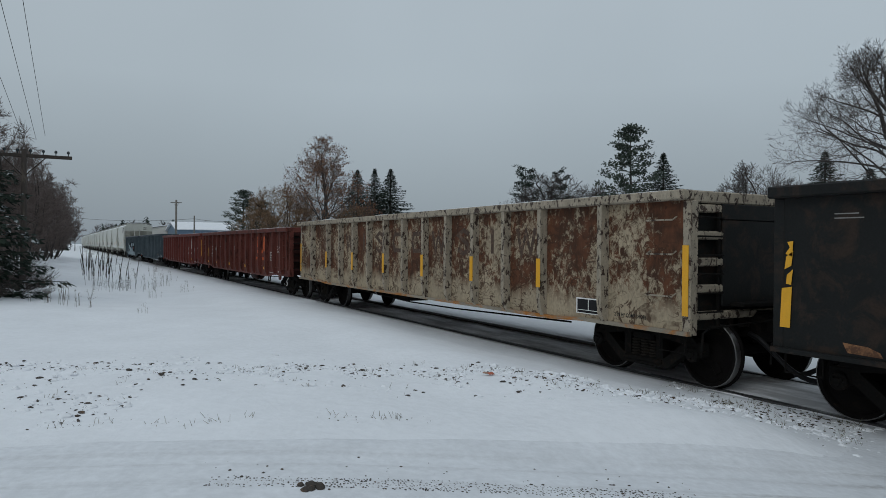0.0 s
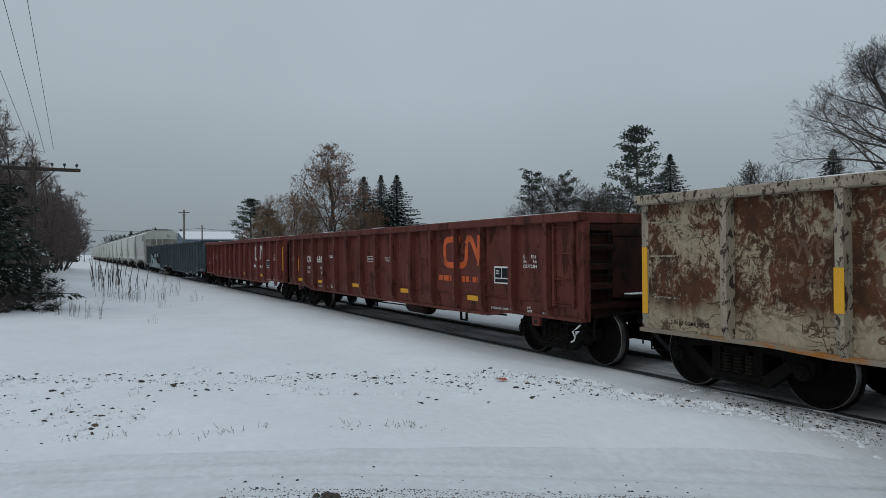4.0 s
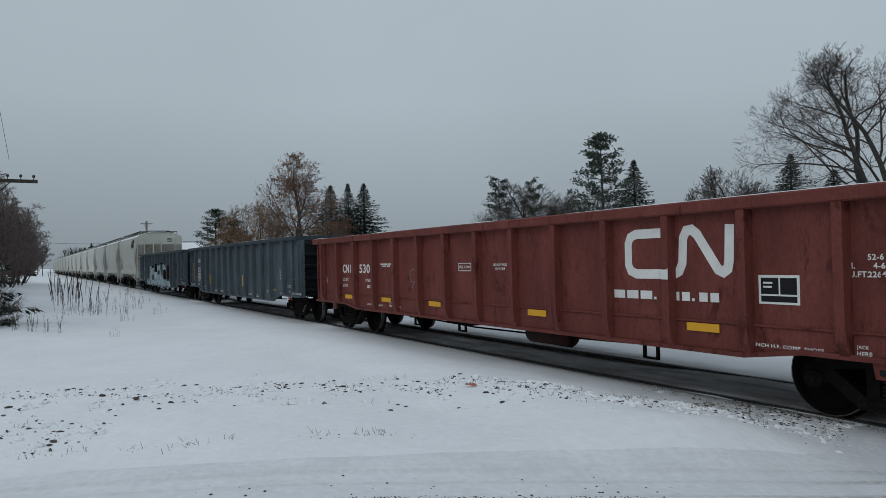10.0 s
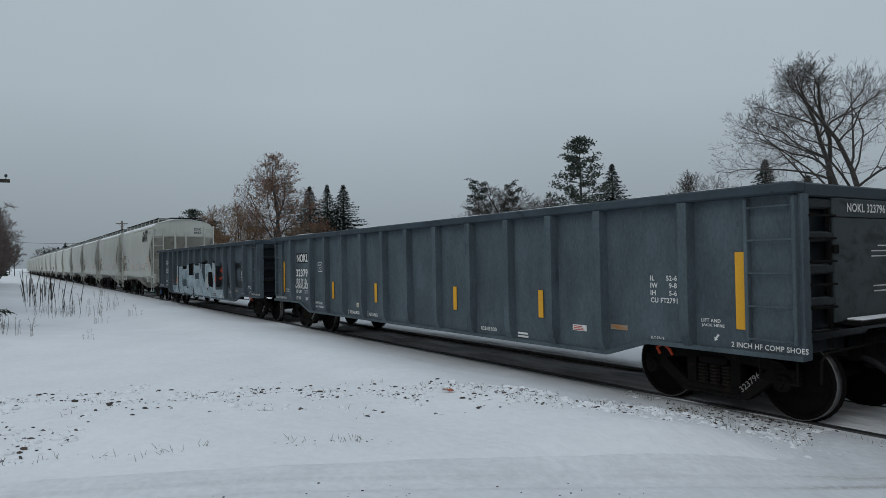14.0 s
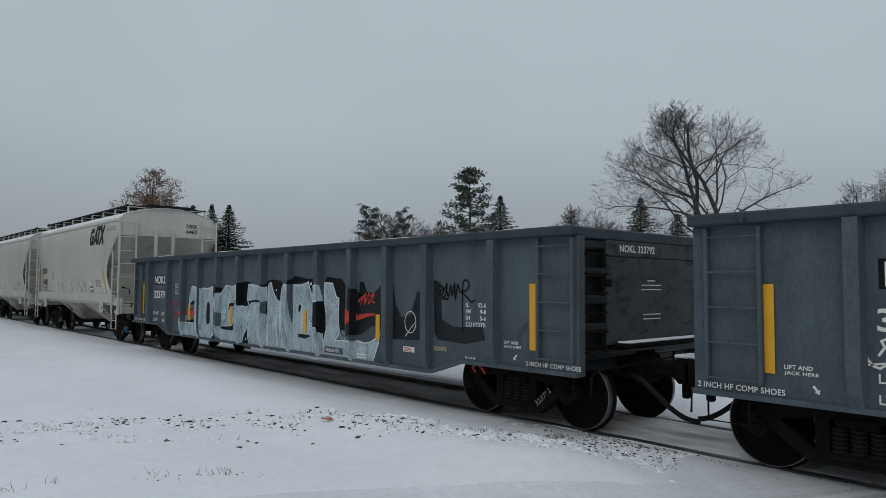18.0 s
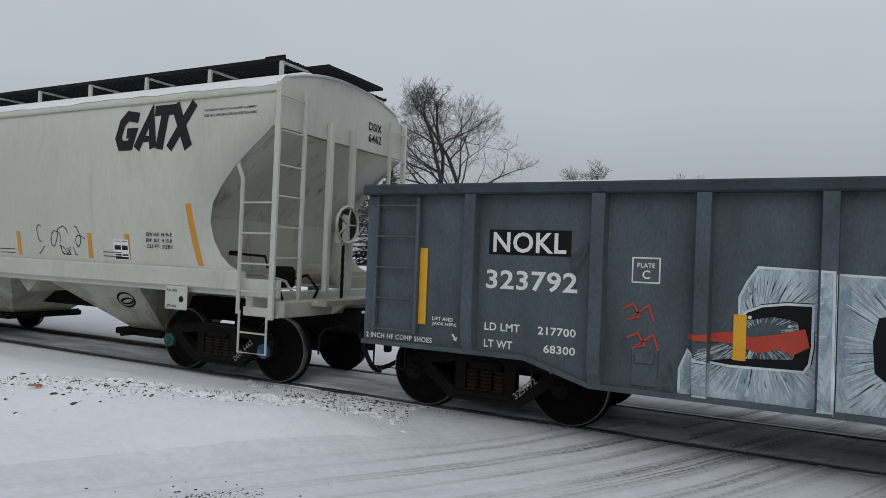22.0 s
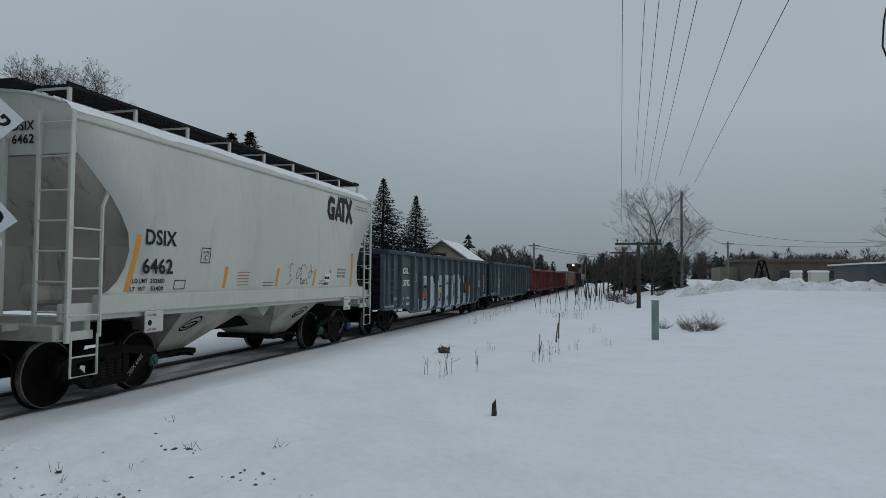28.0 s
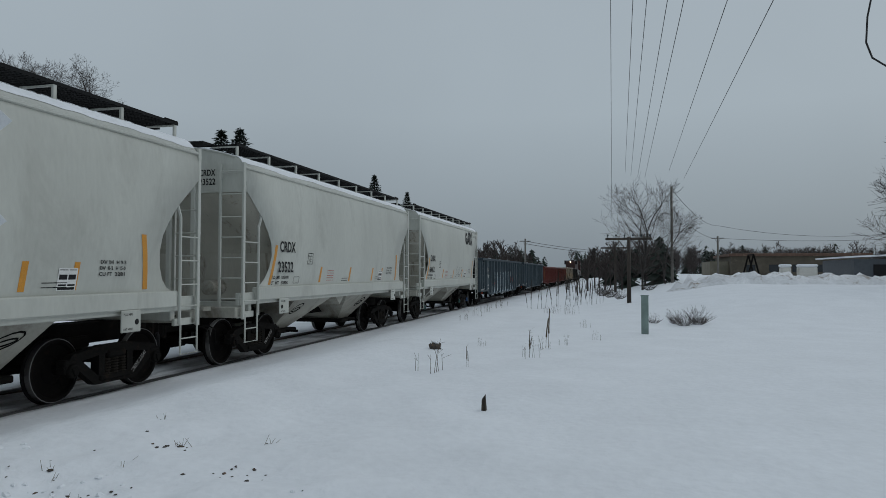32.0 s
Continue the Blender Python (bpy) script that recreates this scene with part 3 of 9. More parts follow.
# ---- train ----
CARS = []  # (wagon, its middle along the train at 23 s)
R_WHEEL = 0.457


def wheelset_shapes():
    s = Shape()
    for q in (-1, 1):
        s.lathe((0, q * 0.68, 0), (0, q * 0.9, 0), [(0.0, 0.10), (0.005, 0.485), (0.03, 0.485), (0.05, 0.455), (0.135, 0.445), (0.137, 0.40), (0.09, 0.37), (0.075, 0.2), (0.12, 0.14), (0.14, 0.11)], 32)
    s.lathe((0, -1.0, 0), (0, 1.0, 0), [(0, 0.07), (2.0, 0.07)], 12)
    s.box(0.1, 0.3, -0.79, -0.765, -0.06, 0.06, 0.01)
    return s


WS_MESH = wheelset_shapes().mesh("wheelset", WHEEL)
TREAD_MESH = {q: Shape().lathe((0, q * 0.725, 0), (0, q * 0.9, 0), [(0.0, 0.4572), (0.09, 0.4572), (0.0945, 0.453), (0.0945, 0.446)], 32, False).mesh("tread", TREAD) for q in (-1, 1)}


def side_frame(q):
    s = Shape()
    for pts, w in ((((-1.02, 0.47), (-0.86, 0.62), (-0.3, 0.70), (0.3, 0.70), (0.86, 0.62), (1.02, 0.47)), 0.13), (((-0.80, 0.55), (-0.42, 0.26), (0.42, 0.26), (0.80, 0.55)), 0.14), (((-0.31, 0.26), (-0.31, 0.70)), 0.13), (((0.31, 0.26), (0.31, 0.70)), 0.13)):
        for b in band(pts, w):
            s.slab(b, q * 0.96, q * 1.09)
    for x in (-0.915, 0.915):
        s.box(x - 0.13, x + 0.13, min(q * 0.93, q * 1.1), max(q * 0.93, q * 1.1), 0.42, 0.62, 0.02)
    s.box(-0.30, 0.30, min(q * 0.88, q * 0.94), max(q * 0.88, q * 0.94), 0.30, 0.62)
    s.box(-0.36, 0.36, min(q * 0.9, q * 1.12), max(q * 0.9, q * 1.12), 0.24, 0.31, 0.015)
    return s


def spring(q):
    s = Shape()
    for x in (0.0,):
        prof = []
        for i in range(6):
            z = i * 0.042
            prof += [(z, 0.055), (z + 0.012, 0.078), (z + 0.03, 0.078), (z + 0.04, 0.055)]
        s.lathe((x, q * 1.03, 0.31), (x, q * 1.03, 1), prof, 10)
    return s


FRAME_MESH = {q: side_frame(q).mesh("side_frame", STEEL_DARK) for q in (-1, 1)}
SPRING_MESH = {q: spring(q).mesh("spring", SPRING) for q in (-1, 1)}
BOLSTER_MESH = Shape().box(-0.2, 0.2, -1.12, 1.12, 0.56, 0.68, 0.03).box(-0.3, 0.3, -0.35, 0.35, 0.66, 0.84, 0.03).box(-0.72, -0.6, -0.9, 0.9, 0.36, 0.46).box(0.6, 0.72, -0.9, 0.9, 0.36, 0.46).mesh("bolster", STEEL_DARK)
CAP_MESH = {}


def cap_mesh(material):
    if material not in CAP_MESH:
        s = Shape().lathe((0, -1.08, 0), (0, -1.3, 0), [(0, 0.10), (0.06, 0.10), (0.075, 0.085), (0.075, 0.05), (0.095, 0.04)], 16)
        for i in range(3):
            a = 2 * math.pi * i / 3 + 0.4
            s.box(0.055 * math.cos(a) - 0.014, 0.055 * math.cos(a) + 0.014, -1.175, -1.15, 0.055 * math.sin(a) - 0.014, 0.055 * math.sin(a) + 0.014)
        CAP_MESH[material] = s.mesh("bearing_cap", material)
    return CAP_MESH[material]


def truck(car, x, caps=(STEEL_DARK, STEEL_DARK)):
    bolster = part("bolster", BOLSTER_MESH, None, car, at=pose(x, 0, 0))
    for q in (-1, 1):
        fr = part("side_frame", FRAME_MESH[q], None, car, at=pose(x, 0, 0))
        for dx in (-0.17, 0.0, 0.17):
            part("spring", SPRING_MESH[q], None, fr, at=pose(dx, 0, 0))
    for dx, c in zip((-0.915, 0.915), caps):
        part("bearing_cap", cap_mesh(c), None, car, at=pose(x + dx, 0, 0.457))
        ws = part("wheelset", WS_MESH, None, car, at=pose(x + dx, 0, R_WHEEL))
        for q in (-1, 1):
            part("tread", TREAD_MESH[q], None, ws, "bright worn wheel tread")


def couplers(car, half, reach, snow=True):
    for q in (-1, 1):
        s = Shape()
        a, b = q * half, q * reach
        s.box(min(a, b), max(a, b), -0.10, 0.10, 0.72, 0.92, 0.03)
        s.box(min(a - q * 0.06, a + q * 0.08), max(a - q * 0.06, a + q * 0.08), -0.27, 0.27, 0.60, 1.0, 0.04)
        s.box(min(b - q * 0.30, b - q * 0.06), max(b - q * 0.30, b - q * 0.06), -0.24, 0.22, 0.66, 1.0, 0.07)
        s.box(min(b - q * 0.12, b + q * 0.02), max(b - q * 0.12, b + q * 0.02), -0.30, -0.12, 0.64, 1.0, 0.05)
        s.lathe((b - q * 0.02, 0.12, 0.64), (b - q * 0.02, 0.12, 1.1), [(0, 0.06), (0.02, 0.105), (0.36, 0.105), (0.38, 0.06)], 12)
        s.box(min(b - q * 0.26, b - q * 0.16), max(b - q * 0.26, b - q * 0.16), -0.05, 0.05, 0.46, 0.68, 0.02)
        c = part("coupler", s, STEEL_DARK, car)
        if snow:
            part("snow", Shape().box(min(b - q * 0.27, b - q * 0.02), max(b - q * 0.27, b - q * 0.02), -0.22, 0.18, 0.995, 1.035, 0.018), SNOW_CAP, c, "thin snow lying on the coupler head")
        loop = [(a + (b + q * 0.01 - a) * (k / 9) ** 0.8, q * -0.36 + q * 0.28 * (k / 9) ** 2, 0.74 - 0.54 * math.sin(math.pi / 2 * k / 9) ** 1.3) for k in range(10)]
        hose = Shape().tube(loop, 0.034, 8)
        part("air_hose", hose, BLACK, car, "hanging black rubber air hose")
        part("uncoupling_lever", Shape().tube([(b - q * 0.2, 0.0, 1.03), (a + q * 0.10, -0.25, 0.90), (a + q * 0.08, -1.25, 0.86), (a + q * 0.10, -1.38, 0.80), (a + q * 0.10, -1.40, 0.56)], 0.014, 6), STEEL_DARK, car)


def ladder(car, xs, y, zs, material, r=0.014, out=-0.07):
    """A ladder on a side at y: two stiles at xs, rungs at zs."""
    s = Shape()
    for x in xs:
        s.box(x - 0.022, x + 0.022, min(y, y + out), max(y, y + out) , min(zs) - 0.03, max(zs) + 0.10, 0.006)
    lad = part("ladder", s, material, car)
    for z in zs:
        part("rung", Shape().tube([(xs[0], y + out * 0.85, z), (xs[1], y + out * 0.85, z)], r, 6), material, lad)


def gondola(name, label, half, top, sill, mid, posts, paint, post_paint, sill_paint, chord=0.13, hat=0.15, ribs=6, bogie=6.7, end_paint=None, rib_paint=None, panel_paint=None, chord_paint=None, snowy=True):
    """An open freight wagon; x from -half to half, the top chord's upper edge at top."""
    car = thing(name, label, "freight wagon", group="wagons of the train")
    deck = 1.02
    # Dark end paints put the shade of the wagon's ends into colour.
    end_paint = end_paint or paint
    for q in (-1, 1):
        ys, yf = q * 1.47, q * 1.50
        low = [(-half, sill), (-half + 2.05, sill), (-half + 2.75, mid), (half - 2.75, mid), (half - 2.05, sill), (half, sill)]
        sheet = part("side_sheet", Shape().slab(low + [(half, top - chord), (-half, top - chord)], ys, yf), paint, car)
        part("side_sill", Shape().slab([(x, z) for x, z in low] + [(x, z + 0.055) for x, z in reversed(low)], yf + q * 0.002, q * 1.555), sill_paint, car)
        rim = part("top_chord", Shape().box(-half, half, min(q * 1.43, q * 1.645), max(q * 1.43, q * 1.645), top - chord, top, 0.018), chord_paint or post_paint, car)
        s = Shape()
        for k in range(61):
            x0 = -half + 0.1 + (2 * half - 0.2) * k / 60
            d = max(0.0, noise.noise((x0 * 0.8 + top * 9, q * 3.0, half)) + 0.12)
            w0, w1, hh = 1.45 + 0.03 * (1 - min(1, d * 3)), 1.595 - 0.06 * (1 - min(1, d * 3)), 0.002 + 0.014 * min(1.0, d * 1.6)
            s.v += [(x0, q * w0, top - 0.004), (x0, q * (w0 + 0.01), top + hh), (x0, q * (w1 - 0.01), top + hh), (x0, q * w1, top - 0.004)]
        s.f = [(4 * k + c, 4 * k + c + 1, 4 * k + c + 5, 4 * k + c + 4) for k in range(60) for c in range(3)] + [(0, 1, 2, 3), (240, 241, 242, 243)]
        part("snow", s, SNOW_CAP, rim, "thin line of snow on the top chord")
        for i, x in enumerate(posts):
            s = Shape()
            zb = sill if abs(x) > half - 2.0 else (mid if abs(x) < half - 2.75 else sill + (mid - sill) * (half - 2.05 - abs(x)) / 0.7)
            w, y0, y1 = hat / 2, yf, q * 1.635
            ring = []
            for z, dep in ((zb + 0.02, 0.35), (zb + 0.16, 0.85), (zb + 0.34, 1.0), (top - chord, 1.0)):
                yy = y0 + (y1 - y0) * dep
                ring.append([(x - w, y0, z), (x - w * 0.8, yy, z), (x + w * 0.8, yy, z), (x + w, y0, z)])
            v = [p for r in ring for p in r]
            f = [(4 * a + b, 4 * a + b + 1, 4 * a + b + 5, 4 * a + b + 4) for a in range(3) for b in range(3)] + [(0, 1, 2, 3), (12, 13, 14, 15)]
            s.add(v, f)
            part("side_post", s, post_paint, car)
    for q in (-1, 1):
        e = q * (half - 0.10)
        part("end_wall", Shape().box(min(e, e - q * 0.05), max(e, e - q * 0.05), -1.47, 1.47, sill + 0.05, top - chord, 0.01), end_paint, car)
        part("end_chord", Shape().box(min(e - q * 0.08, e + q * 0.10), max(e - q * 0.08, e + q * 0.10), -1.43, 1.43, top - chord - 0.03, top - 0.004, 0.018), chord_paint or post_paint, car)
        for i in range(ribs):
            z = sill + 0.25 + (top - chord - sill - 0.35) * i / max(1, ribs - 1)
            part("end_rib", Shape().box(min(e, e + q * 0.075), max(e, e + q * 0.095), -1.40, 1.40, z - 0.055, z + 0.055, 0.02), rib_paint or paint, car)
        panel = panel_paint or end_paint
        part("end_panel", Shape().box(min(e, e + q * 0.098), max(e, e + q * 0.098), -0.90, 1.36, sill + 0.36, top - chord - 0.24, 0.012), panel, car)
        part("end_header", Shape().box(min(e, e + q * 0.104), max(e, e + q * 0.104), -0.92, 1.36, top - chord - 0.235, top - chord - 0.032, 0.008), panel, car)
        for yc in (-1.508, 1.363):
            part("corner_post", Shape().box(min(e - q * 0.03, e + q * 0.103), max(e - q * 0.03, e + q * 0.103), yc, yc + 0.145, sill, top - chord, 0.012), post_paint, car)
        plat = part("end_platform", Shape().box(min(e, e + q * 0.30), max(e, e + q * 0.30), -0.75, 1.3, 1.12, 1.17, 0.008), STEEL_DARK, car)
        if snowy:
            part("snow", Shape().box(min(e + q * 0.11, e + q * 0.29), max(e + q * 0.11, e + q * 0.29), -0.70, 1.24, 1.17, 1.195, 0.012), SNOW_CAP, plat, "thin snow lying on the platform")
        rails = Shape()
        for yy in (-1.38, -0.95):
            rails.box(min(e + q * 0.052, e + q * 0.09), max(e + q * 0.052, e + q * 0.09), yy - 0.02, yy + 0.02, sill + 0.1, top - chord - 0.06)
        irons = part("end_ladder", rails, STEEL_DARK, car, "end ladder")
        for i in range(6):
            z = sill + 0.30 + (top - sill - 0.65) * i / 5
            part("rung", Shape().tube([(e + q * 0.09, -1.38, z), (e + q * 0.15, -1.38, z), (e + q * 0.15, -0.95, z), (e + q * 0.09, -0.95, z)], 0.013, 5), STEEL_DARK, irons)
        s = Shape().tube([(q * (half - 0.55), -1.45, sill), (q * (half - 0.55), -1.45, 0.52), (q * (half - 0.12), -1.45, 0.52), (q * (half - 0.12), -1.45, sill)], 0.014, 6)
        part("stirrup_step", s, STEEL_DARK, car)
        part("draft_box", Shape().box(min(q * (half - 1.6), q * (half + 0.02)), max(q * (half - 1.6), q * (half + 0.02)), -0.22, 0.22, 0.66, 1.04, 0.02), STEEL_DARK, car)
        for yy in (-0.5, 0.9):
            part("end_gusset", Shape().box(min(q * (half - 0.5), q * (half - 0.1)), max(q * (half - 0.5), q * (half - 0.1)), yy - 0.05, yy + 0.05, 0.75, 1.1, 0.01), STEEL_DARK, car)
    part("floor", Shape().box(-half + 0.1, half - 0.1, -1.46, 1.46, deck - 0.06, deck), GON_INSIDE, car)
    part("load", Shape().box(-half + 0.2, half - 0.2, -1.4, 1.4, deck + 0.005, deck + 0.08, 0.03), SNOW_CAP, car, "thin snow on the wagon floor")
    part("centre_sill", Shape().box(-half + 0.3, half - 0.3, -0.2, 0.2, 0.66, deck - 0.065).box(-half + 3.2, half - 3.2, -1.1, -1.06, mid + 0.04, deck - 0.065).box(-2.2, -1.2, -0.9, -0.3, 0.5, 0.9, 0.04), STEEL_DARK, car)
    part("brake_rod", Shape().tube([(-half + 3.0, -0.95, 0.62), (-1.0, -0.95, 0.5), (1.2, -0.95, 0.52), (half - 3.0, -0.95, 0.62)], 0.016, 6), STEEL_DARK, car)
    for x in (-bogie, bogie):
        truck(car, x)
    couplers(car, half, half + 0.80)
    return car


def reflector(car, x0, x1, z0, z1, y=-1.514, m=None):
    if max(abs(x0), abs(x1)) > 7.99:
        y = -1.516
    part("reflector", Shape().slab(rect(x0, x1, z0, z1), y - 0.003, y), m or YELLOW, car, "yellow reflective strip" if m is None else "faded orange reflective strip")


YP = -1.5035  # where paint lies on a side sheet

# slate-grey wagons with black lettering patch
NPOST = [-6.71, -5.30, -4.31, -3.28, -2.2, -1.1, 0.0, 1.1, 2.2, 3.28, 4.31, 5.30, 6.71]


def slate_wagon(number, label, dx=0.0, strips=(-3.98, -1.58, 1.66, 4.0), limit="217700", tare="68300", slide=0.0, door=(0.66, 1.02)):
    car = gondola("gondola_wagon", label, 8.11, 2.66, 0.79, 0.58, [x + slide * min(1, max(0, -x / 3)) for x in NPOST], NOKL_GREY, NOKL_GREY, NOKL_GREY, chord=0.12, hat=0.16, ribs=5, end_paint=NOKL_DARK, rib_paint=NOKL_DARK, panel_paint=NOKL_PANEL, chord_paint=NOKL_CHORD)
    for a, b in ((-7.39, -7.27), (7.33, 7.45)):
        reflector(car, a, b, 1.07, 1.94)
    for x in strips:
        reflector(car, x - 0.055, x + 0.055, 1.0, 1.42)
    flat([rect(-6.52 + dx, -5.60 + dx, 1.895, 2.165)], YP, NOKL_BLACK, car, "lettering_patch", "black patch under the letters")
    text("NOKL", -6.47 + dx, 1.92, YP - 0.003, 0.22, WHITE, car, 0.82)
    text(number, -6.54 + dx, 1.52, YP, 0.21, WHITE, car, 1.02)
    text("LD LMT", -6.54 + dx, 1.07, YP, 0.085, WHITE, car, 0.41)
    text(limit, -5.93 + dx, 1.07, YP, 0.085, WHITE, car, 0.41)
    text("LT WT", -6.54 + dx, 0.885, YP, 0.085, WHITE, car, 0.33)
    text(tare, -5.86 + dx, 0.885, YP, 0.085, WHITE, car, 0.34)
    for x in (-8.07, 7.26):
        text("2 INCH HF COMP SHOES", x, 0.865, YP - 0.009, 0.06, WHITE, car, 0.89)
    for x in (-7.19, 6.86):
        text("LIFT AND", x, 1.125, YP, 0.042, WHITE, car, 0.26)
        text("JACK HERE", x, 1.065, YP, 0.042, WHITE, car, 0.31)
    text("PLATE", -4.925 + dx, 1.815, YP, 0.045, WHITE, car, 0.17)
    text("C", -4.875 + dx, 1.705, YP, 0.085, WHITE, car)
    flat(band([(-4.97 + dx, 1.67), (-4.71 + dx, 1.67), (-4.71 + dx, 1.91), (-4.97 + dx, 1.91), (-4.97 + dx, 1.67)], 0.014), YP, WHITE, car, "plate_mark", "white square outline")
    for i, (a, b) in enumerate((("IL", "52-6"), ("IW", "9-8"), ("IH", "5-6"), ("CU FT", "2791"))):
        text(a, 6.11, 1.60 - 0.093 * i, YP, 0.065, WHITE, car)
        text(b, 6.36 + (0.04 if i in (1, 2) else 0), 1.60 - 0.093 * i, YP, 0.065, WHITE, car)
    text("BLT-07-18", 6.1, 0.86, YP, 0.035, WHITE, car)
    flat([rect(4.67, 4.95, 0.86, 0.945)], YP, WHITE, car, "data_label", "small white data label")
    bars(4.69, 0.87, 0.24, 0.012, 3, 0.024, YP - 0.003, RED_SPRAY, car)
    part("card_holder", Shape().box(5.42, 5.72, -1.515, -1.504, 0.93, 1.0, 0.004), WC_SILL, car)
    part("release_door", Shape().box(-4.95, -4.7, -1.512, -1.504, *door, 0.004).box(-4.92, -4.73, -1.53, -1.513, door[1] - 0.14, door[1] - 0.04, 0.01), NOKL_GREY, car)
    for x in (-7.94, 7.50):
        ladder(car, (x, x + 0.55), -1.502, [0.98 + 0.36 * i for i in range(5)], NOKL_GREY, 0.013, -0.075)
    text("NOKL " + number, 0, 0, 0, 0.10, WHITE, car, 0.85, m=pose(8.118, -0.62, 2.36, 90, 0, 90))
    text("NOKL " + number, 0, 0, 0, 0.10, WHITE, car, 0.85, m=pose(-8.118, 0.62, 2.36, 90, 0, -90))
    for q in (-1, 1):
        for z, w in ((1.98, 0.2), (1.92, 0.5), (1.86, 0.5), (1.52, 0.45), (1.46, 0.42)):
            part("stencil_bar", Shape().box(min(q * 8.110, q * 8.112), max(q * 8.110, q * 8.112), 0.15 - w / 2, 0.15 + w / 2, z, z + 0.014), WHITE, car)
        part("lading_hook", Shape().tube([(q * 5.9, -1.1, 0.62), (q * 5.9, -1.16, 0.70), (q * 5.9 + 0.1, -1.16, 0.76), (q * 5.9 + 0.2, -1.16, 0.70), (q * 5.9 + 0.2, -1.1, 0.62)], 0.02, 6), RED_PAINT, car, "orange-red hook")
    wheel = Shape().lathe((-8.14, -0.85, 1.95), (-9, -0.85, 1.95), [(0, 0.24), (0.02, 0.265), (0.04, 0.24), (0.02, 0.215), (0, 0.24)], 22, False)
    for i in range(5):
        a = 2 * math.pi * i / 5
        wheel.tube([(-8.16, -0.85, 1.95), (-8.16, -0.85 + 0.24 * math.cos(a), 1.95 + 0.24 * math.sin(a))], 0.014, 5)
    part("brake_wheel", wheel, STEEL_DARK, car)
    part("brake_stand", Shape().box(-8.16, -8.02, -0.97, -0.73, 1.7, 2.1, 0.04), STEEL_DARK, car)
    part("snow", Shape().box(-8.15, -8.03, -0.95, -0.75, 2.1, 2.15, 0.02), SNOW_CAP, car, "snow on the brake stand")
    part("end_bracket", Shape().box(8.02, 8.12, -0.9, -0.8, 1.9, 2.0, 0.01), STEEL_DARK, car)
    for x in (-6.7, 6.7):
        text(number, 0, 0, 0, 0.075, DULL_WHITE, car, 0.33, m=pose(x + 0.40, -1.094, 0.27, 90, 0, 0) @ Matrix.Rotation(radians(42), 4, "Z"))
    for x, k in ((-6.94, 1), (7.10, -1)):
        flat([[(x, 0.98), (x + 0.02 * k, 0.995), (x + 0.052 * k, 0.95), (x + 0.07 * k, 0.96), (x + 0.063 * k, 0.912), (x + 0.02 * k, 0.93), (x + 0.035 * k, 0.94)]], YP, WHITE, car, "arrow_mark", "small white arrow")
    text("RELEASE ROD", 2.42, 0.70, -1.517, 0.062, WHITE, car, 0.44)
    bars(3.42, 0.66, 0.3, 0.03, 2, 0.05, -1.515, WHITE, car)
    return car


wagon_sprayed = slate_wagon("323792", "slate-grey open wagon with big silver graffiti on its side")


def clip(poly, a, b):
    """The piece of a convex or simple polygon between x = a and x = b."""
    for lim, keep in ((a, 1), (b, -1)):
        out = []
        for i, p in enumerate(poly):
            q = poly[(i + 1) % len(poly)]
            ip, iq = (p[0] - lim) * keep >= 0, (q[0] - lim) * keep >= 0
            if ip:
                out.append(p)
            if ip != iq:
                t = (lim - p[0]) / (q[0] - p[0])
                out.append((lim, p[1] + t * (q[1] - p[1])))
        poly = out
        if not poly:
            break
    return poly


def spray(car, polys, layer, material, name, label, posts=None, wide=0.064, frame_of=(8.11, 0.79, 0.58), flanks=False):
    """Paint that covers sheets and the fronts of the posts, and with flanks also the side of each post that faced the can."""
    s = Shape()
    half, sill, mid = frame_of
    lift = 0.0035 + 0.0012 * layer
    foot = wide / 0.8
    posts = posts or NPOST
    spans, last = [], -8.0
    for x in posts:
        spans.append((last, x - foot))
        last = x + foot
    spans.append((last, 8.0))
    for poly in polys:
        lo, hi = min(p[0] for p in poly), max(p[0] for p in poly)
        for a, b in spans:
            if a < hi and b > lo:
                q = clip(poly, a, b)
                if len(q) > 2:
                    s.slab(q, -1.5 - lift - 0.001, -1.5 - lift)
        for x in posts:
            if x + foot < lo or x - foot > hi:
                continue
            zb = sill if abs(x) > half - 2.0 else (mid if abs(x) < half - 2.75 else sill + (mid - sill) * (half - 2.05 - abs(x)) / 0.7)
            rows = ((zb + 0.02, 0.35), (zb + 0.16, 0.85), (zb + 0.34, 1.0), (9.0, 1.0))

            def out(z):
                for (z0, d0), (z1, d1) in zip(rows, rows[1:]):
                    if z <= z1:
                        return -1.5 - 0.135 * (d0 + (d1 - d0) * (z - z0) / (z1 - z0)) - lift
                return -1.635 - lift

            for (z0, d0), (z1, d1) in zip(rows, rows[1:]):
                q = clip(poly, x - wide, x + wide)
                q = [(v, u) for u, v in clip([(v, u) for u, v in q], z0, z1)] if len(q) > 2 else q
                if len(q) > 2:
                    s.add([(u, out(v), v) for u, v in q], [tuple(range(len(q)))])
                if flanks:
                    q = clip(poly, x + wide, x + foot)
                    q = [(v, u) for u, v in clip([(v, u) for u, v in q], z0, z1)] if len(q) > 2 else q
                    if len(q) > 2:
                        s.add([(u + lift, out(v) + (-1.5 - lift - out(v)) * (abs(u - x) - wide) / (foot - wide), v) for u, v in q], [tuple(range(len(q)))])
    return part(name, s, material, car, label)


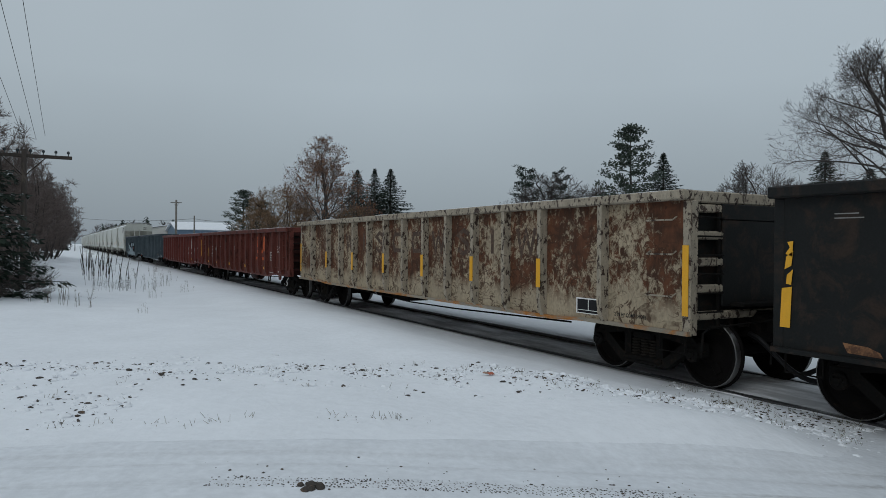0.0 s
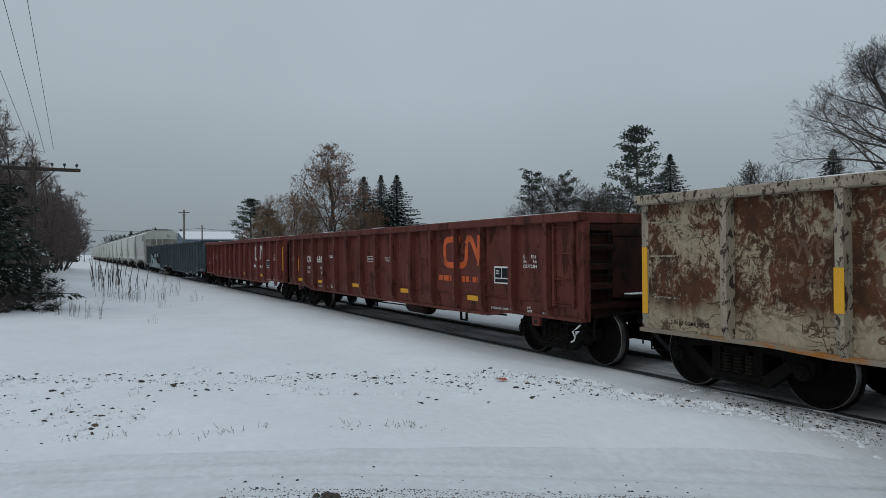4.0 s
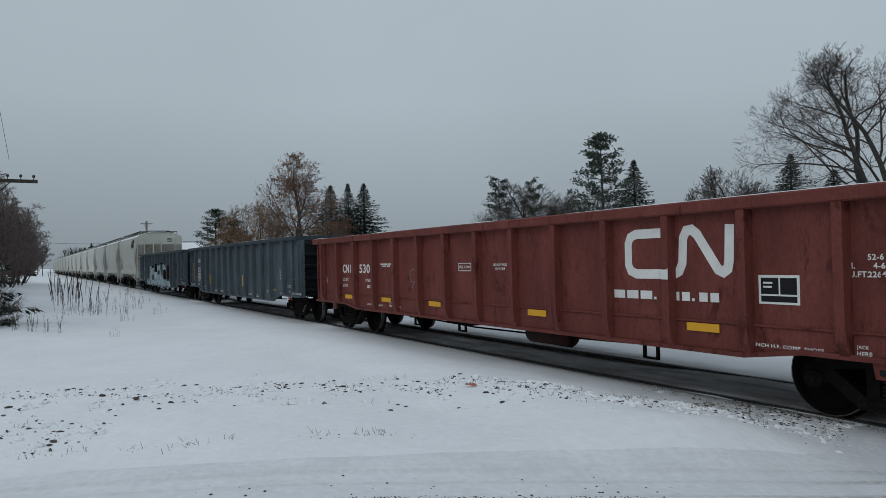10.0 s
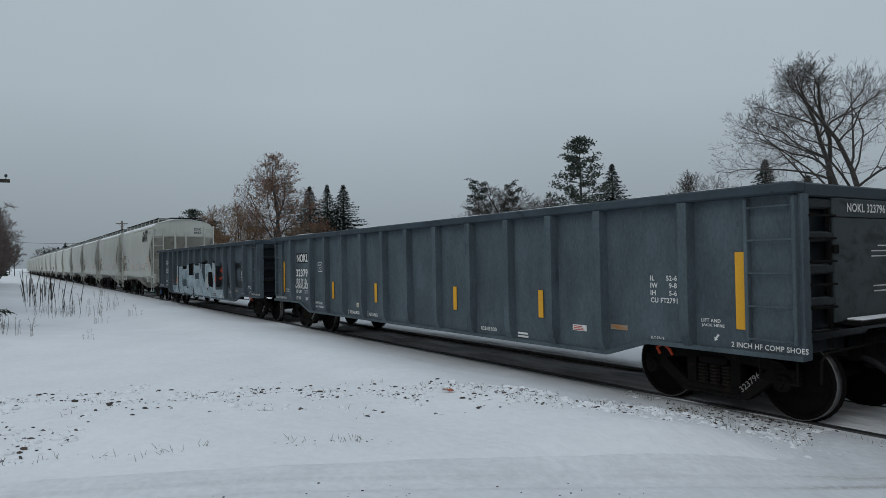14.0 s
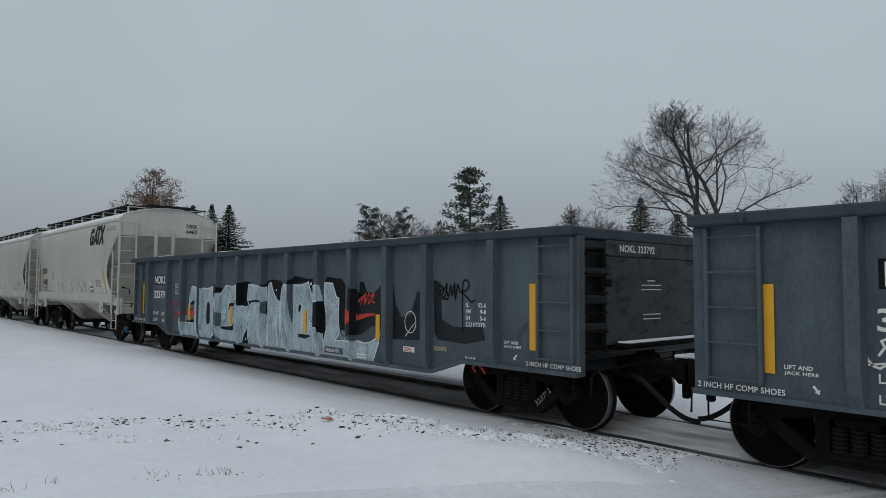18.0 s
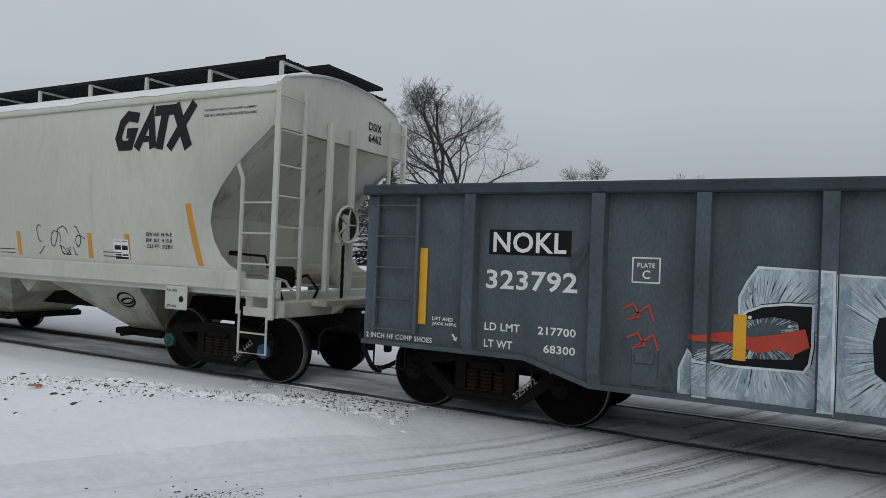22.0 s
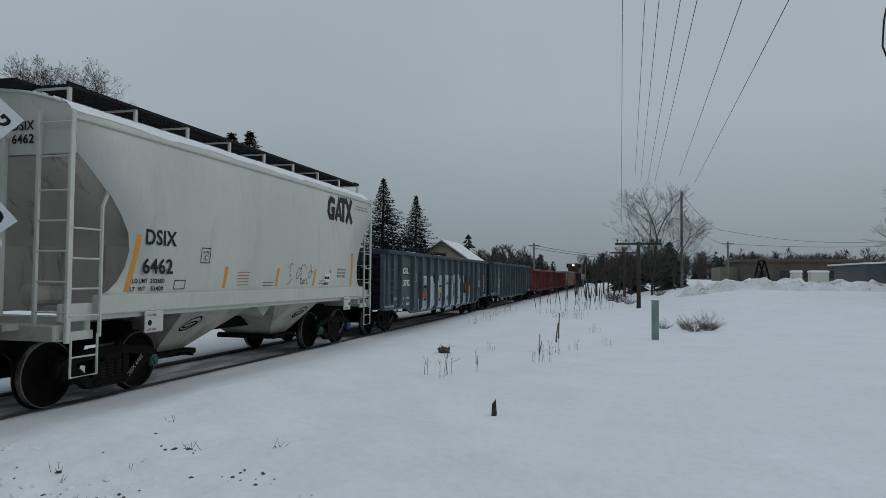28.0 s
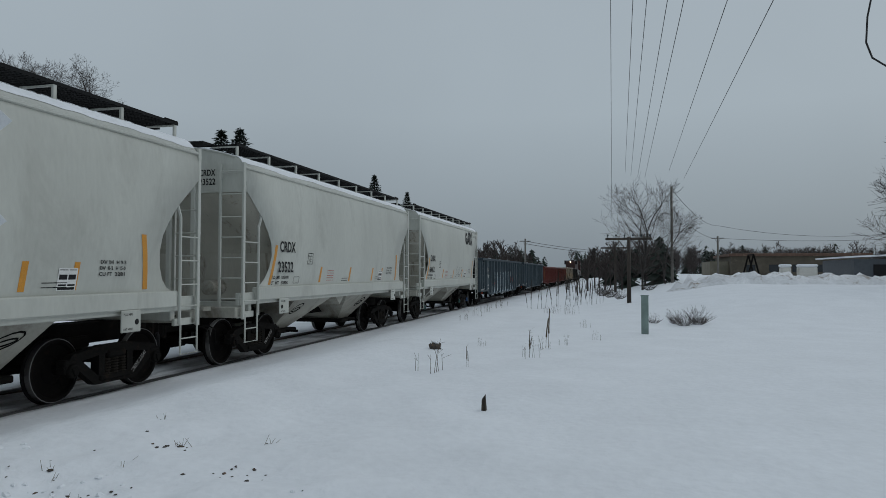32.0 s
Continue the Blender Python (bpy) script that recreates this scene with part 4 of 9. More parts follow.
# sprayed letter-like shapes: dark ground, silver fills with pale edges, dark openings
SPRAY_EDGE = mat("pale_spray_edge", (0.60, 0.66, 0.69), 0.5)
SPRAY_GLINT = mat("light_spray_strokes", (0.50, 0.57, 0.61), 0.5)
SPRAY_SHADE = mat("dull_spray_shade", (0.27, 0.335, 0.375), 0.5)
ghost_shapes = [
    [(4.40, 1.94), (4.47, 1.60), (4.62, 1.40), (4.86, 1.45), (5.02, 1.82), (5.10, 1.80), (5.08, 1.06), (4.40, 1.04)],
    [(5.40, 2.0), (5.56, 1.95), (5.6, 1.4), (5.85, 1.30), (6.45, 1.33), (6.5, 1.15), (6.1, 1.07), (5.5, 1.10), (5.43, 1.2)],
    [(3.28, 1.9), (3.55, 1.69), (3.85, 1.76), (4.07, 1.91), (4.08, 1.16), (3.85, 1.23), (3.53, 1.07), (3.24, 1.03)],
]
ground_shapes = [
    [(-2.57, 1.84), (-2.47, 1.91), (-2.28, 1.95), (-2.05, 1.78), (-2.19, 1.69), (-2.26, 1.53), (-2.42, 1.59)],
    [(-1.09, 1.92), (-0.97, 1.98), (-0.63, 1.97), (-0.78, 1.86), (-0.8, 1.55), (-0.74, 1.44), (-1.05, 1.43)],
    [(0.03, 1.86), (0.13, 1.98), (0.32, 2.02), (0.69, 1.99), (0.77, 1.92), (0.7, 1.82), (0.67, 1.57), (0.51, 1.63), (0.38, 1.79), (0.29, 1.94), (0.17, 1.89)],
    [(1.14, 1.92), (1.2, 2.09), (1.76, 2.02), (2.14, 2.04), (2.14, 1.89), (2.07, 1.69), (2.0, 1.69), (1.88, 1.77), (1.79, 1.97)],
    [(2.33, 1.97), (2.41, 2.06), (2.9, 2.02), (3.06, 1.86), (3.11, 1.94), (3.17, 1.82), (3.21, 1.51), (3.09, 1.46), (3.09, 0.96), (2.86, 1.07), (2.82, 1.29), (2.84, 1.67), (2.74, 1.71), (2.62, 1.94)],
    [(3.45, 1.96), (3.57, 1.97), (3.67, 1.79), (3.82, 1.78), (3.82, 1.74), (3.56, 1.68), (3.45, 1.71)],
    [(-0.78, 1.36), (-0.69, 1.44), (-0.72, 0.73), (-0.56, 0.52), (-0.93, 0.52), (-1.01, 0.63), (-0.93, 0.79), (-0.82, 0.94)],
    [(-2.74, 0.52), (-2.6, 0.68), (-2.45, 0.75), (-2.3, 0.74), (-2.3, 0.58)],
    [(0.69, 1.23), (0.73, 0.94), (0.77, 0.58), (0.7, 0.54), (0.66, 0.93), (0.64, 1.18)],
    [(2.15, 1.6), (2.29, 1.61), (2.35, 1.57), (2.41, 1.38), (2.41, 1.09), (2.28, 0.78), (2.25, 1.12), (2.15, 1.12), (2.07, 1.3), (2.09, 1.56)],
]
fill = [
    [(-4.5, 0.64), (-4.5, 0.87), (-4.43, 1.05), (-4.36, 0.97), (-4.05, 0.94), (-3.45, 0.95), (-3.41, 1.02), (-3.39, 1.17), (-3.39, 1.54), (-3.6, 1.54), (-3.8, 1.51), (-3.93, 1.45), (-3.99, 1.36), (-3.99, 1.58), (-3.93, 1.72), (-3.84, 1.86), (-3.54, 1.85), (-3.24, 1.84), (-3.23, 0.63), (-3.88, 0.62)],
    [(-3.21, 1.82), (-2.86, 1.81), (-2.57, 1.87), (-2.5, 1.71), (-2.39, 1.56), (-2.26, 1.53), (-2.26, 1.16), (-2.28, 0.86), (-2.32, 0.73), (-2.47, 0.75), (-2.61, 0.68), (-2.74, 0.54), (-3.21, 0.6)],
    [(-2.17, 1.69), (-2.01, 1.77), (-1.87, 1.89), (-1.57, 1.86), (-1.09, 1.9), (-1.09, 1.46), (-0.86, 1.41), (-0.74, 1.44), (-0.74, 1.03), (-0.84, 0.91), (-0.95, 0.79), (-1.01, 0.63), (-1.57, 0.61), (-2.12, 0.63), (-2.17, 0.87), (-2.26, 0.95), (-2.05, 0.95), (-2.1, 1.23), (-2.19, 1.32), (-2.26, 1.53)],
    [(-0.74, 1.91), (-0.49, 1.9), (0.05, 1.87), (0.09, 1.86), (0.11, 1.63), (0.06, 1.53), (0.03, 1.4), (0.13, 1.17), (0.15, 0.61), (-0.07, 0.57), (-0.52, 0.54), (-0.67, 0.65), (-0.74, 0.76), (-0.74, 1.08), (-0.69, 1.47), (-0.78, 1.58)],
    [(0.15, 1.81), (0.19, 1.92), (0.29, 1.96), (0.33, 1.87), (0.41, 1.74), (0.54, 1.61), (0.67, 1.56), (0.66, 1.33), (0.69, 0.99), (0.73, 0.53), (0.44, 0.56), (0.17, 0.6)],
    [(0.7, 1.67), (0.74, 1.85), (0.8, 1.91), (1.0, 1.92), (1.16, 1.91), (1.17, 1.36), (1.2, 0.61), (0.77, 0.61), (0.73, 0.94), (0.69, 1.23)],
    [(1.18, 1.91), (1.46, 1.9), (1.69, 1.94), (1.76, 1.97), (1.81, 1.86), (1.88, 1.75), (2.03, 1.67), (2.04, 1.45), (2.07, 1.3), (1.86, 1.24), (1.81, 1.21), (2.12, 1.15), (2.14, 1.11), (2.14, 0.59), (2.09, 0.52), (1.86, 0.56), (1.25, 0.61)],
    [(2.14, 1.89), (2.27, 1.91), (2.28, 1.61), (2.14, 1.6), (2.07, 1.69), (2.1, 1.82)],
    [(2.33, 1.95), (2.6, 1.94), (2.65, 1.85), (2.74, 1.69), (2.82, 1.67), (2.81, 1.29), (2.85, 1.07), (2.71, 0.91), (2.98, 0.92), (3.05, 0.97), (3.2, 0.93), (3.39, 0.95), (3.45, 0.58), (3.31, 0.57), (2.36, 0.58), (2.28, 0.78), (2.41, 1.09), (2.4, 1.38), (2.34, 1.59)],
    [(2.15, 1.11), (2.24, 1.12), (2.28, 1.01), (2.32, 0.6), (2.15, 0.6)],
    [(3.40, 0.95), (3.62, 0.92), (3.80, 0.95), (3.96, 1.03), (4.06, 1.10), (4.02, 0.94), (3.93, 0.76), (3.85, 0.59), (3.41, 0.585)],
]
holes = [
    [(-3.99, 1.36), (-3.93, 1.46), (-3.8, 1.53), (-3.6, 1.56), (-3.39, 1.56), (-3.37, 1.17), (-3.39, 1.02), (-3.45, 0.94), (-4.05, 0.93), (-4.36, 0.95), (-4.05, 1.01), (-3.54, 1.05), (-3.49, 1.26), (-3.51, 1.39), (-3.71, 1.42), (-3.88, 1.38)],
    [(-2.9, 1.47), (-2.8, 1.49), (-2.74, 1.42), (-2.74, 1.01), (-2.84, 0.93), (-2.92, 1.0), (-2.94, 1.26)],
    [(-1.74, 1.28), (-1.69, 1.46), (-1.62, 1.49), (-1.21, 1.51), (-1.13, 1.57), (-1.14, 1.33), (-1.2, 1.45), (-1.57, 1.42), (-1.68, 1.34)],
    [(-2.3, 0.99), (-2.14, 0.94), (-1.74, 0.95), (-1.51, 0.98), (-1.42, 1.14), (-1.33, 1.25), (-1.34, 1.04), (-1.39, 0.91), (-1.51, 0.87), (-2.01, 0.88), (-2.19, 0.9)],
    [(-0.76, 1.55), (-0.56, 1.57), (-0.35, 1.59), (0.06, 1.58), (0.05, 1.54), (-0.35, 1.54), (-0.56, 1.53), (-0.69, 1.48)],
    [(-0.25, 1.1), (-0.2, 1.06), (-0.18, 0.98), (-0.21, 0.88), (-0.24, 0.84), (-0.29, 0.88), (-0.31, 0.97), (-0.29, 1.05)],
    [(0.08, 1.57), (0.17, 1.53), (0.18, 1.12), (0.08, 1.11), (0.03, 1.4)],
    [(0.79, 1.55), (0.86, 1.59), (0.96, 1.56), (0.98, 1.06), (0.83, 1.0), (0.79, 1.09)],
    [(1.41, 1.51), (1.47, 1.53), (1.51, 1.5), (1.47, 1.4), (1.41, 1.37), (1.4, 1.44)],
    [(1.41, 0.96), (1.81, 0.96), (1.84, 0.93), (1.66, 0.88), (1.41, 0.9)],
]
reds = [
    [(-4.43, 1.2), (-4.05, 1.26), (-3.88, 1.22), (-3.65, 1.27), (-3.45, 1.33), (-3.41, 1.17), (-3.54, 1.09), (-3.65, 1.13), (-3.82, 1.08), (-4.05, 1.15), (-4.43, 1.16)],
    [(3.09, 1.54), (3.21, 1.51), (3.38, 1.43), (3.38, 1.29), (3.22, 1.23), (3.13, 1.21), (3.1, 1.35)],
    [(3.38, 1.39), (3.69, 1.43), (3.91, 1.44), (3.91, 1.4), (3.69, 1.37), (3.38, 1.29)],
]
lines, glints = [], []
rng = random.Random(90)
for shape in fill:
    cx, cz = sum(p[0] for p in shape) / len(shape), sum(p[1] for p in shape) / len(shape)
    for a, b in zip(shape, shape[1:] + shape[:1]):
        n = max(1, round(math.hypot(b[0] - a[0], b[1] - a[1]) / 0.030))
        for i in range(n):
            t = (i + rng.random()) / n
            x, z = a[0] + (b[0] - a[0]) * t, a[1] + (b[1] - a[1]) * t
            k, e = rng.uniform(0.08, 0.2), rng.uniform(0.25, 0.5)
            q = [(x + (cx - x) * k, z + (cz - z) * k), (x + (cx - x) * (k + e * 0.5) + rng.uniform(-0.02, 0.02), z + (cz - z) * (k + e * 0.5)), (x + (cx - x) * (k + e), z + (cz - z) * (k + e))]
            (lines if rng.random() < 0.6 else glints).extend(band(q, rng.uniform(0.005, 0.011)))
edges = []
for q in fill:
    edges += band(q + q[:1], 0.022)
for layer, polys, m, name, label in ((1, ghost_shapes, NOKL_DARK, "spray_ground", "older dark sprayed shape"), (1, ground_shapes, NOKL_BLACK, "spray_ground", "dark sprayed ground"), (2, fill, SILVER, "spray_fill", "silver-blue sprayed shape"), (4, holes, NOKL_BLACK, "spray_opening", "dark opening in the sprayed shape")):
    for q in polys:
        spray(wagon_sprayed, [q], layer, m, name, label, flanks=layer < 4)
spray(wagon_sprayed, lines, 3, SPRAY_SHADE, "spray_stroke", "thin grey strokes in the spray paint")["kind"] = "stuff"
spray(wagon_sprayed, glints, 3, SPRAY_GLINT, "spray_glint", "thin pale strokes in the spray paint")["kind"] = "stuff"
spray(wagon_sprayed, edges, 5, SPRAY_EDGE, "spray_edge", "pale sprayed edge line")["kind"] = "stuff"
for q in reds:
    spray(wagon_sprayed, [q], 6, RED_SPRAY, "spray_red", "loose red spray stroke")
tag_lines = []
for dx, dz in ((0, 0), (0.05, -0.28)):
    tag_lines += band([(-5.05 + dx, 1.40 + dz), (-4.95 + dx, 1.46 + dz), (-4.88 + dx, 1.34 + dz), (-5.0 + dx, 1.3 + dz), (-4.8 + dx, 1.45 + dz), (-4.75 + dx, 1.3 + dz)], 0.022)
spray(wagon_sprayed, tag_lines, 6, RED_SPRAY, "spray_red", "small red spray tag")["kind"] = "stuff"


def loose(pts, w, n=5):
    """A stroke of a spray can drawn through points in soft curves."""
    out = []
    ends = [pts[0]] + pts + [pts[-1]]
    for a, b, c, d in zip(ends, ends[1:], ends[2:], ends[3:]):
        for k in range(n):
            t = k / n
            out.append(tuple(0.5 * (2 * b[m] + (c[m] - a[m]) * t + (2 * a[m] - 5 * b[m] + 4 * c[m] - d[m]) * t * t + (3 * b[m] - a[m] - 3 * c[m] + d[m]) * t ** 3) for m in (0, 1)))
    return band(out + [pts[-1]], w)


spray(wagon_sprayed, loose([(3.42, 1.62), (3.56, 1.71), (3.50, 1.58), (3.64, 1.76), (3.62, 1.60), (3.75, 1.77), (3.73, 1.60), (3.88, 1.75), (3.70, 1.68), (3.92, 1.61)], 0.034), 6, RED_SPRAY, "spray_red", "loose red spray scribble")["kind"] = "stuff"
tag_lines = loose([(5.47, 1.85), (5.55, 1.91), (5.62, 1.86), (5.52, 1.80), (5.59, 1.77), (5.70, 1.93), (5.67, 1.77), (5.60, 1.72), (5.74, 1.71)], 0.028)
tag_lines += loose([(5.69, 1.86), (5.74, 1.75), (5.79, 1.91), (5.82, 1.77), (5.87, 1.93), (5.89, 1.72), (5.94, 1.92), (5.99, 1.80)], 0.028)
tag_lines += loose([(6.05, 1.22), (6.04, 1.60), (6.05, 1.93), (6.12, 1.99), (6.18, 1.92), (6.12, 1.84), (6.02, 1.82), (6.14, 1.74), (6.22, 1.68), (6.29, 1.70)], 0.024)
dots = []
for x, z, r in ((-2.45, 1.76, 0.025), (-2.44, 1.67, 0.018), (-0.82, 0.72, 0.022), (-0.80, 0.62, 0.016), (0.52, 1.80, 0.024), (0.69, 1.08, 0.02), (1.86, 1.93, 0.03), (1.93, 1.86, 0.018), (-1.38, 1.0, 0.014), (-3.9, 1.40, 0.018)):
    dots.append([(x + r * math.cos(a * 0.785), z + r * math.sin(a * 0.785)) for a in range(8)])
for q in dots:
    spray(wagon_sprayed, [q], 7, SPRAY_EDGE, "spray_dot", "white paint dot")
flat([[(2.36, 0.675), (2.98, 0.675), (2.96, 0.785), (2.38, 0.79)]], -1.5135, NOKL_GREY, wagon_sprayed, "marking_ground", "slate strip left bare behind small lettering")
spray(wagon_sprayed, tag_lines, 2, NOKL_BLACK, "spray_tag", "black scribbled spray tag")["kind"] = "stuff"
ring = [(4.85 + 0.14 * math.cos(a * 0.4), 1.33 + 0.17 * math.sin(a * 0.4)) for a in range(17)]
spray(wagon_sprayed, band(ring + [(4.72, 1.1)], 0.01), 2, WHITE, "chalk_mark", "thin white chalk loop")
CARS.append((wagon_sprayed, 7.49))

wagon_plain = slate_wagon("323796", "clean slate-grey open wagon with yellow reflective strips", 0.15, (-3.84, -1.53, 1.62, 3.99), "217200", "68800", 0.16, (0.93, 1.12))
text("EMPTY LOAD", -5.01, 0.82, YP, 0.065, WHITE, wagon_plain, 0.45)
text("7/16\" ADJ. BLOCK", -5.01, 0.72, YP, 0.065, WHITE, wagon_plain, 0.64)
text("RELEASE ROD", -2.87, 0.69, -1.517, 0.07, WHITE, wagon_plain, 0.50)
text("RETAINER", -1.85, 0.69, -1.517, 0.07, WHITE, wagon_plain, 0.40)
flat([rect(-2.54, -2.29, 0.85, 0.95)], YP, CREAM_LABEL, wagon_plain, "data_label", "small cream data label")
bars(-2.52, 0.87, 0.2, 0.01, 3, 0.024, YP - 0.003, BROWN_INK, wagon_plain)
for x in (-2.95, -1.93):
    flat(band([(x, 0.78), (x, 0.68)], 0.014) + [[(x - 0.025, 0.70), (x + 0.025, 0.70), (x, 0.66)]], -1.517, WHITE, wagon_plain, "arrow_mark", "small white arrow")
scrawl = []
rng = random.Random(12)
for i in range(6):
    x, z, a = -6.42 + 0.17 * i, 1.33, rng.uniform(0, 6.28)
    scrawl += band([(x + (0.07 + 0.03 * math.sin(3 * k)) * math.cos(a + 0.6 * k) + 0.012 * k, z + 0.13 * math.sin(a + 0.6 * k)) for k in range(12)], 0.022)
scrawl += band([(-6.50, 1.22), (-6.2, 1.27), (-5.9, 1.20), (-5.5, 1.26)], 0.018)
flat(scrawl, YP, WHITE, wagon_plain, "chalk_mark", "white scrawled tag")["kind"] = "stuff"
CARS.append((wagon_plain, 25.22))

# oxide-red wagons
CPOST = [0.03 + 1.085 * i for i in range(-7, 8)]
BPOST = [0.06 + 1.036 * i for i in range(-7, 8)]


def red_wagon(label, paint, logo, num, extra, posts, nx, strips):
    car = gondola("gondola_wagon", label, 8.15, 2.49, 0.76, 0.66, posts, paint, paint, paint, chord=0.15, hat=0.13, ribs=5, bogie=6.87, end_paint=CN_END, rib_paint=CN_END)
    # logo: a bent band and a zigzag band
    z0, z1 = 1.60, 2.13
    spray(car, band([(4.29, z1), (3.78, z1), (3.68, z1 - 0.04), (3.64, z1 - 0.13), (3.64, z0 + 0.12), (3.68, z0 + 0.04), (3.78, z0), (4.40, z0), (4.49, z0 + 0.04), (4.54, z0 + 0.14), (4.56, z1 - 0.08), (4.61, z1 + 0.01), (4.69, z1 + 0.02), (4.77, z1 - 0.04), (5.06, z0 + 0.06), (5.13, z0 + 0.03), (5.19, z0 + 0.07), (5.21, z0 + 0.16), (5.23, z1 + 0.06)], 0.125), 1, logo, "logo_shape", "broad winding band painted as a logo", posts, 0.050, (8.15, 0.76, 0.66))
    rng = random.Random(3)
    for x, w, h in ((3.36, 0.2, 0.11), (3.60, 0.2, 0.11), (3.84, 0.2, 0.11), (4.07, 0.04, 0.035), (4.36, 0.12, 0.11), (4.52, 0.12, 0.11), (4.67, 0.04, 0.035), (4.78, 0.12, 0.11), (4.94, 0.12, 0.11)):
        flat([rect(x, x + w, 1.27, 1.27 + h)], YP - 0.002, logo, car, "logo_bar", "small painted bar below the logo")
    x0 = 5.58
    flat([rect(x0, x0 + 0.48, 1.28, 1.60)], YP, WHITE, car, "service_panel", "white framed service panel")
    flat([rect(x0 + 0.03, x0 + 0.24, 1.39, 1.57), rect(x0 + 0.26, x0 + 0.45, 1.39, 1.57), rect(x0 + 0.03, x0 + 0.45, 1.305, 1.37)], YP - 0.003, BLACK, car, "service_panel_field", "black fields of the panel")
    bars(x0 + 0.06, 1.46, 0.12, 0.02, 2, 0.045, YP - 0.006, WHITE, car)
    for i, (a, b) in enumerate((("IL", "52-6"), ("I.H.", "4-6"), ("CU.FT.", "2264"))):
        text(a, 6.52, 1.755 - 0.085 * i, YP, 0.06, WHITE, car)
        text(b, 6.76 + (0.05 if i == 1 else 0), 1.755 - 0.085 * i, YP, 0.06, WHITE, car)
    text(num[0], nx, 1.56, YP, 0.215, WHITE, car, 0.67 if extra else 0.80)
    text(num[1], nx + 1.035, 1.56, YP, 0.215, WHITE, car, 0.75)
    text("LD.LMT.", nx, 1.35, YP, 0.08, WHITE, car, 0.37)
    text("LT.WT.", nx, 1.20, YP, 0.08, WHITE, car, 0.32)
    text(num[2], nx + 1.39, 1.35, YP, 0.08, WHITE, car, 0.39)
    text(num[3], nx + 1.45, 1.20, YP, 0.08, WHITE, car, 0.33)
    for dx, dz, w in ((0, 0.045, 0.12), (0.14, 0.045, 0.22), (0.38, 0.045, 0.19), (0.07, 0, 0.1), (0.2, 0, 0.09), (0.33, 0, 0.16)):
        flat([rect(nx + 2.23 + dx, nx + 2.23 + dx + w, 1.715 + dz, 1.74 + dz)], YP, WHITE, car, "stencil_bar", "unreadable stencilled lines")
    flat(band([(-0.70, 1.63), (-0.27, 1.63), (-0.27, 1.77), (-0.70, 1.77), (-0.70, 1.63)], 0.012), YP, WHITE, car, "plate_mark", "small white framed mark")
    text("STEEL FLOOR", -0.67, 1.675, YP, 0.05, WHITE, car, 0.37)
    text("DO NOT WELD", 0.45, 1.715, YP, 0.045, WHITE, car, 0.40)
    text("ON FLOOR", 0.50, 1.645, YP, 0.045, WHITE, car, 0.30)
    for x in strips:
        reflector(car, x, x + 0.47, 0.91, 1.01)
    if extra:
        reflector(car, 8.0, 8.10, 1.21, 2.12)
        reflector(car, -8.10, -8.0, 1.21, 2.12)
    for x in (-5.0, 5.3):
        text("2 INCH H.F. COMP. SHOES", x + 0.15, 0.80, YP, 0.04, WHITE, car, 0.85)
        text("JACK", x + 1.33, 0.87, YP, 0.045, WHITE, car)
        text("HERE", x + 1.33, 0.81, YP, 0.045, WHITE, car)
        text("PULL", x + 1.78, 0.80, YP, 0.045, WHITE, car)
    for x in (-6.9, 6.9):
        part("jacking_eye", Shape().slab([(x - 0.12, 0.76), (x + 0.12, 0.76), (x + 0.09, 0.60), (x - 0.09, 0.60)], -1.52, -1.47), paint, car)
        # The plate stays uncut; a black film paints the hole's shade.
        part("jacking_hole", Shape().slab(rect(x - 0.05, x + 0.05, 0.64, 0.70), -1.524, -1.521), BLACK, car)
    for x in (-7.98, 7.44):
        ladder(car, (x, x + 0.5), -1.502, [1.0 + 0.42 * i for i in range(4)], paint, 0.011, -0.06)
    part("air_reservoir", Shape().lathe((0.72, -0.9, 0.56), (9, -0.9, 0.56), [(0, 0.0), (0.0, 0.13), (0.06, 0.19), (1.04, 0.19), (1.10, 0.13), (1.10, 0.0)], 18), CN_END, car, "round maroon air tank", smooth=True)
    for x in (-3.40, -1.54, 1.6, 3.4):
        part("rod_hanger", Shape().box(x - 0.02, x + 0.02, -1.0, -0.96, 0.40, 0.70).box(x + 0.22, x + 0.26, -1.0, -0.96, 0.40, 0.70).box(x - 0.02, x + 0.26, -1.0, -0.96, 0.38, 0.41), STEEL_DARK, car)
    part("side_panel_stiffener", Shape().box(-8.0, 8.0, -1.525, -1.504, 1.02, 1.05, 0.008), paint, car)
    part("lading_strap", Shape().tube([(8.08, -1.52, 0.72), (8.0, -1.53, 0.66), (7.9, -1.53, 0.60), (7.97, -1.54, 0.52), (7.93, -1.53, 0.46), (7.86, -1.53, 0.43)], 0.013, 6), WHITE, car, "pale hanging cable")
    return car


def scribble(car, x, z, w, h, seed, material):
    rng = random.Random(seed)
    pts = [(x + w * i / 14 + rng.uniform(-0.04, 0.04), z + rng.uniform(0, h)) for i in range(15)]
    flat(band(pts, 0.012), YP, material, car, "chalk_mark", "thin scribbled chalk tag")
    pts = [(x + w * i / 8 + rng.uniform(-0.06, 0.06), z + h * 0.5 + rng.uniform(-h, h) * 0.5) for i in range(9)]
    flat(band(pts, 0.01), YP - 0.003, material, car, "chalk_mark", "thin scribbled chalk tag")


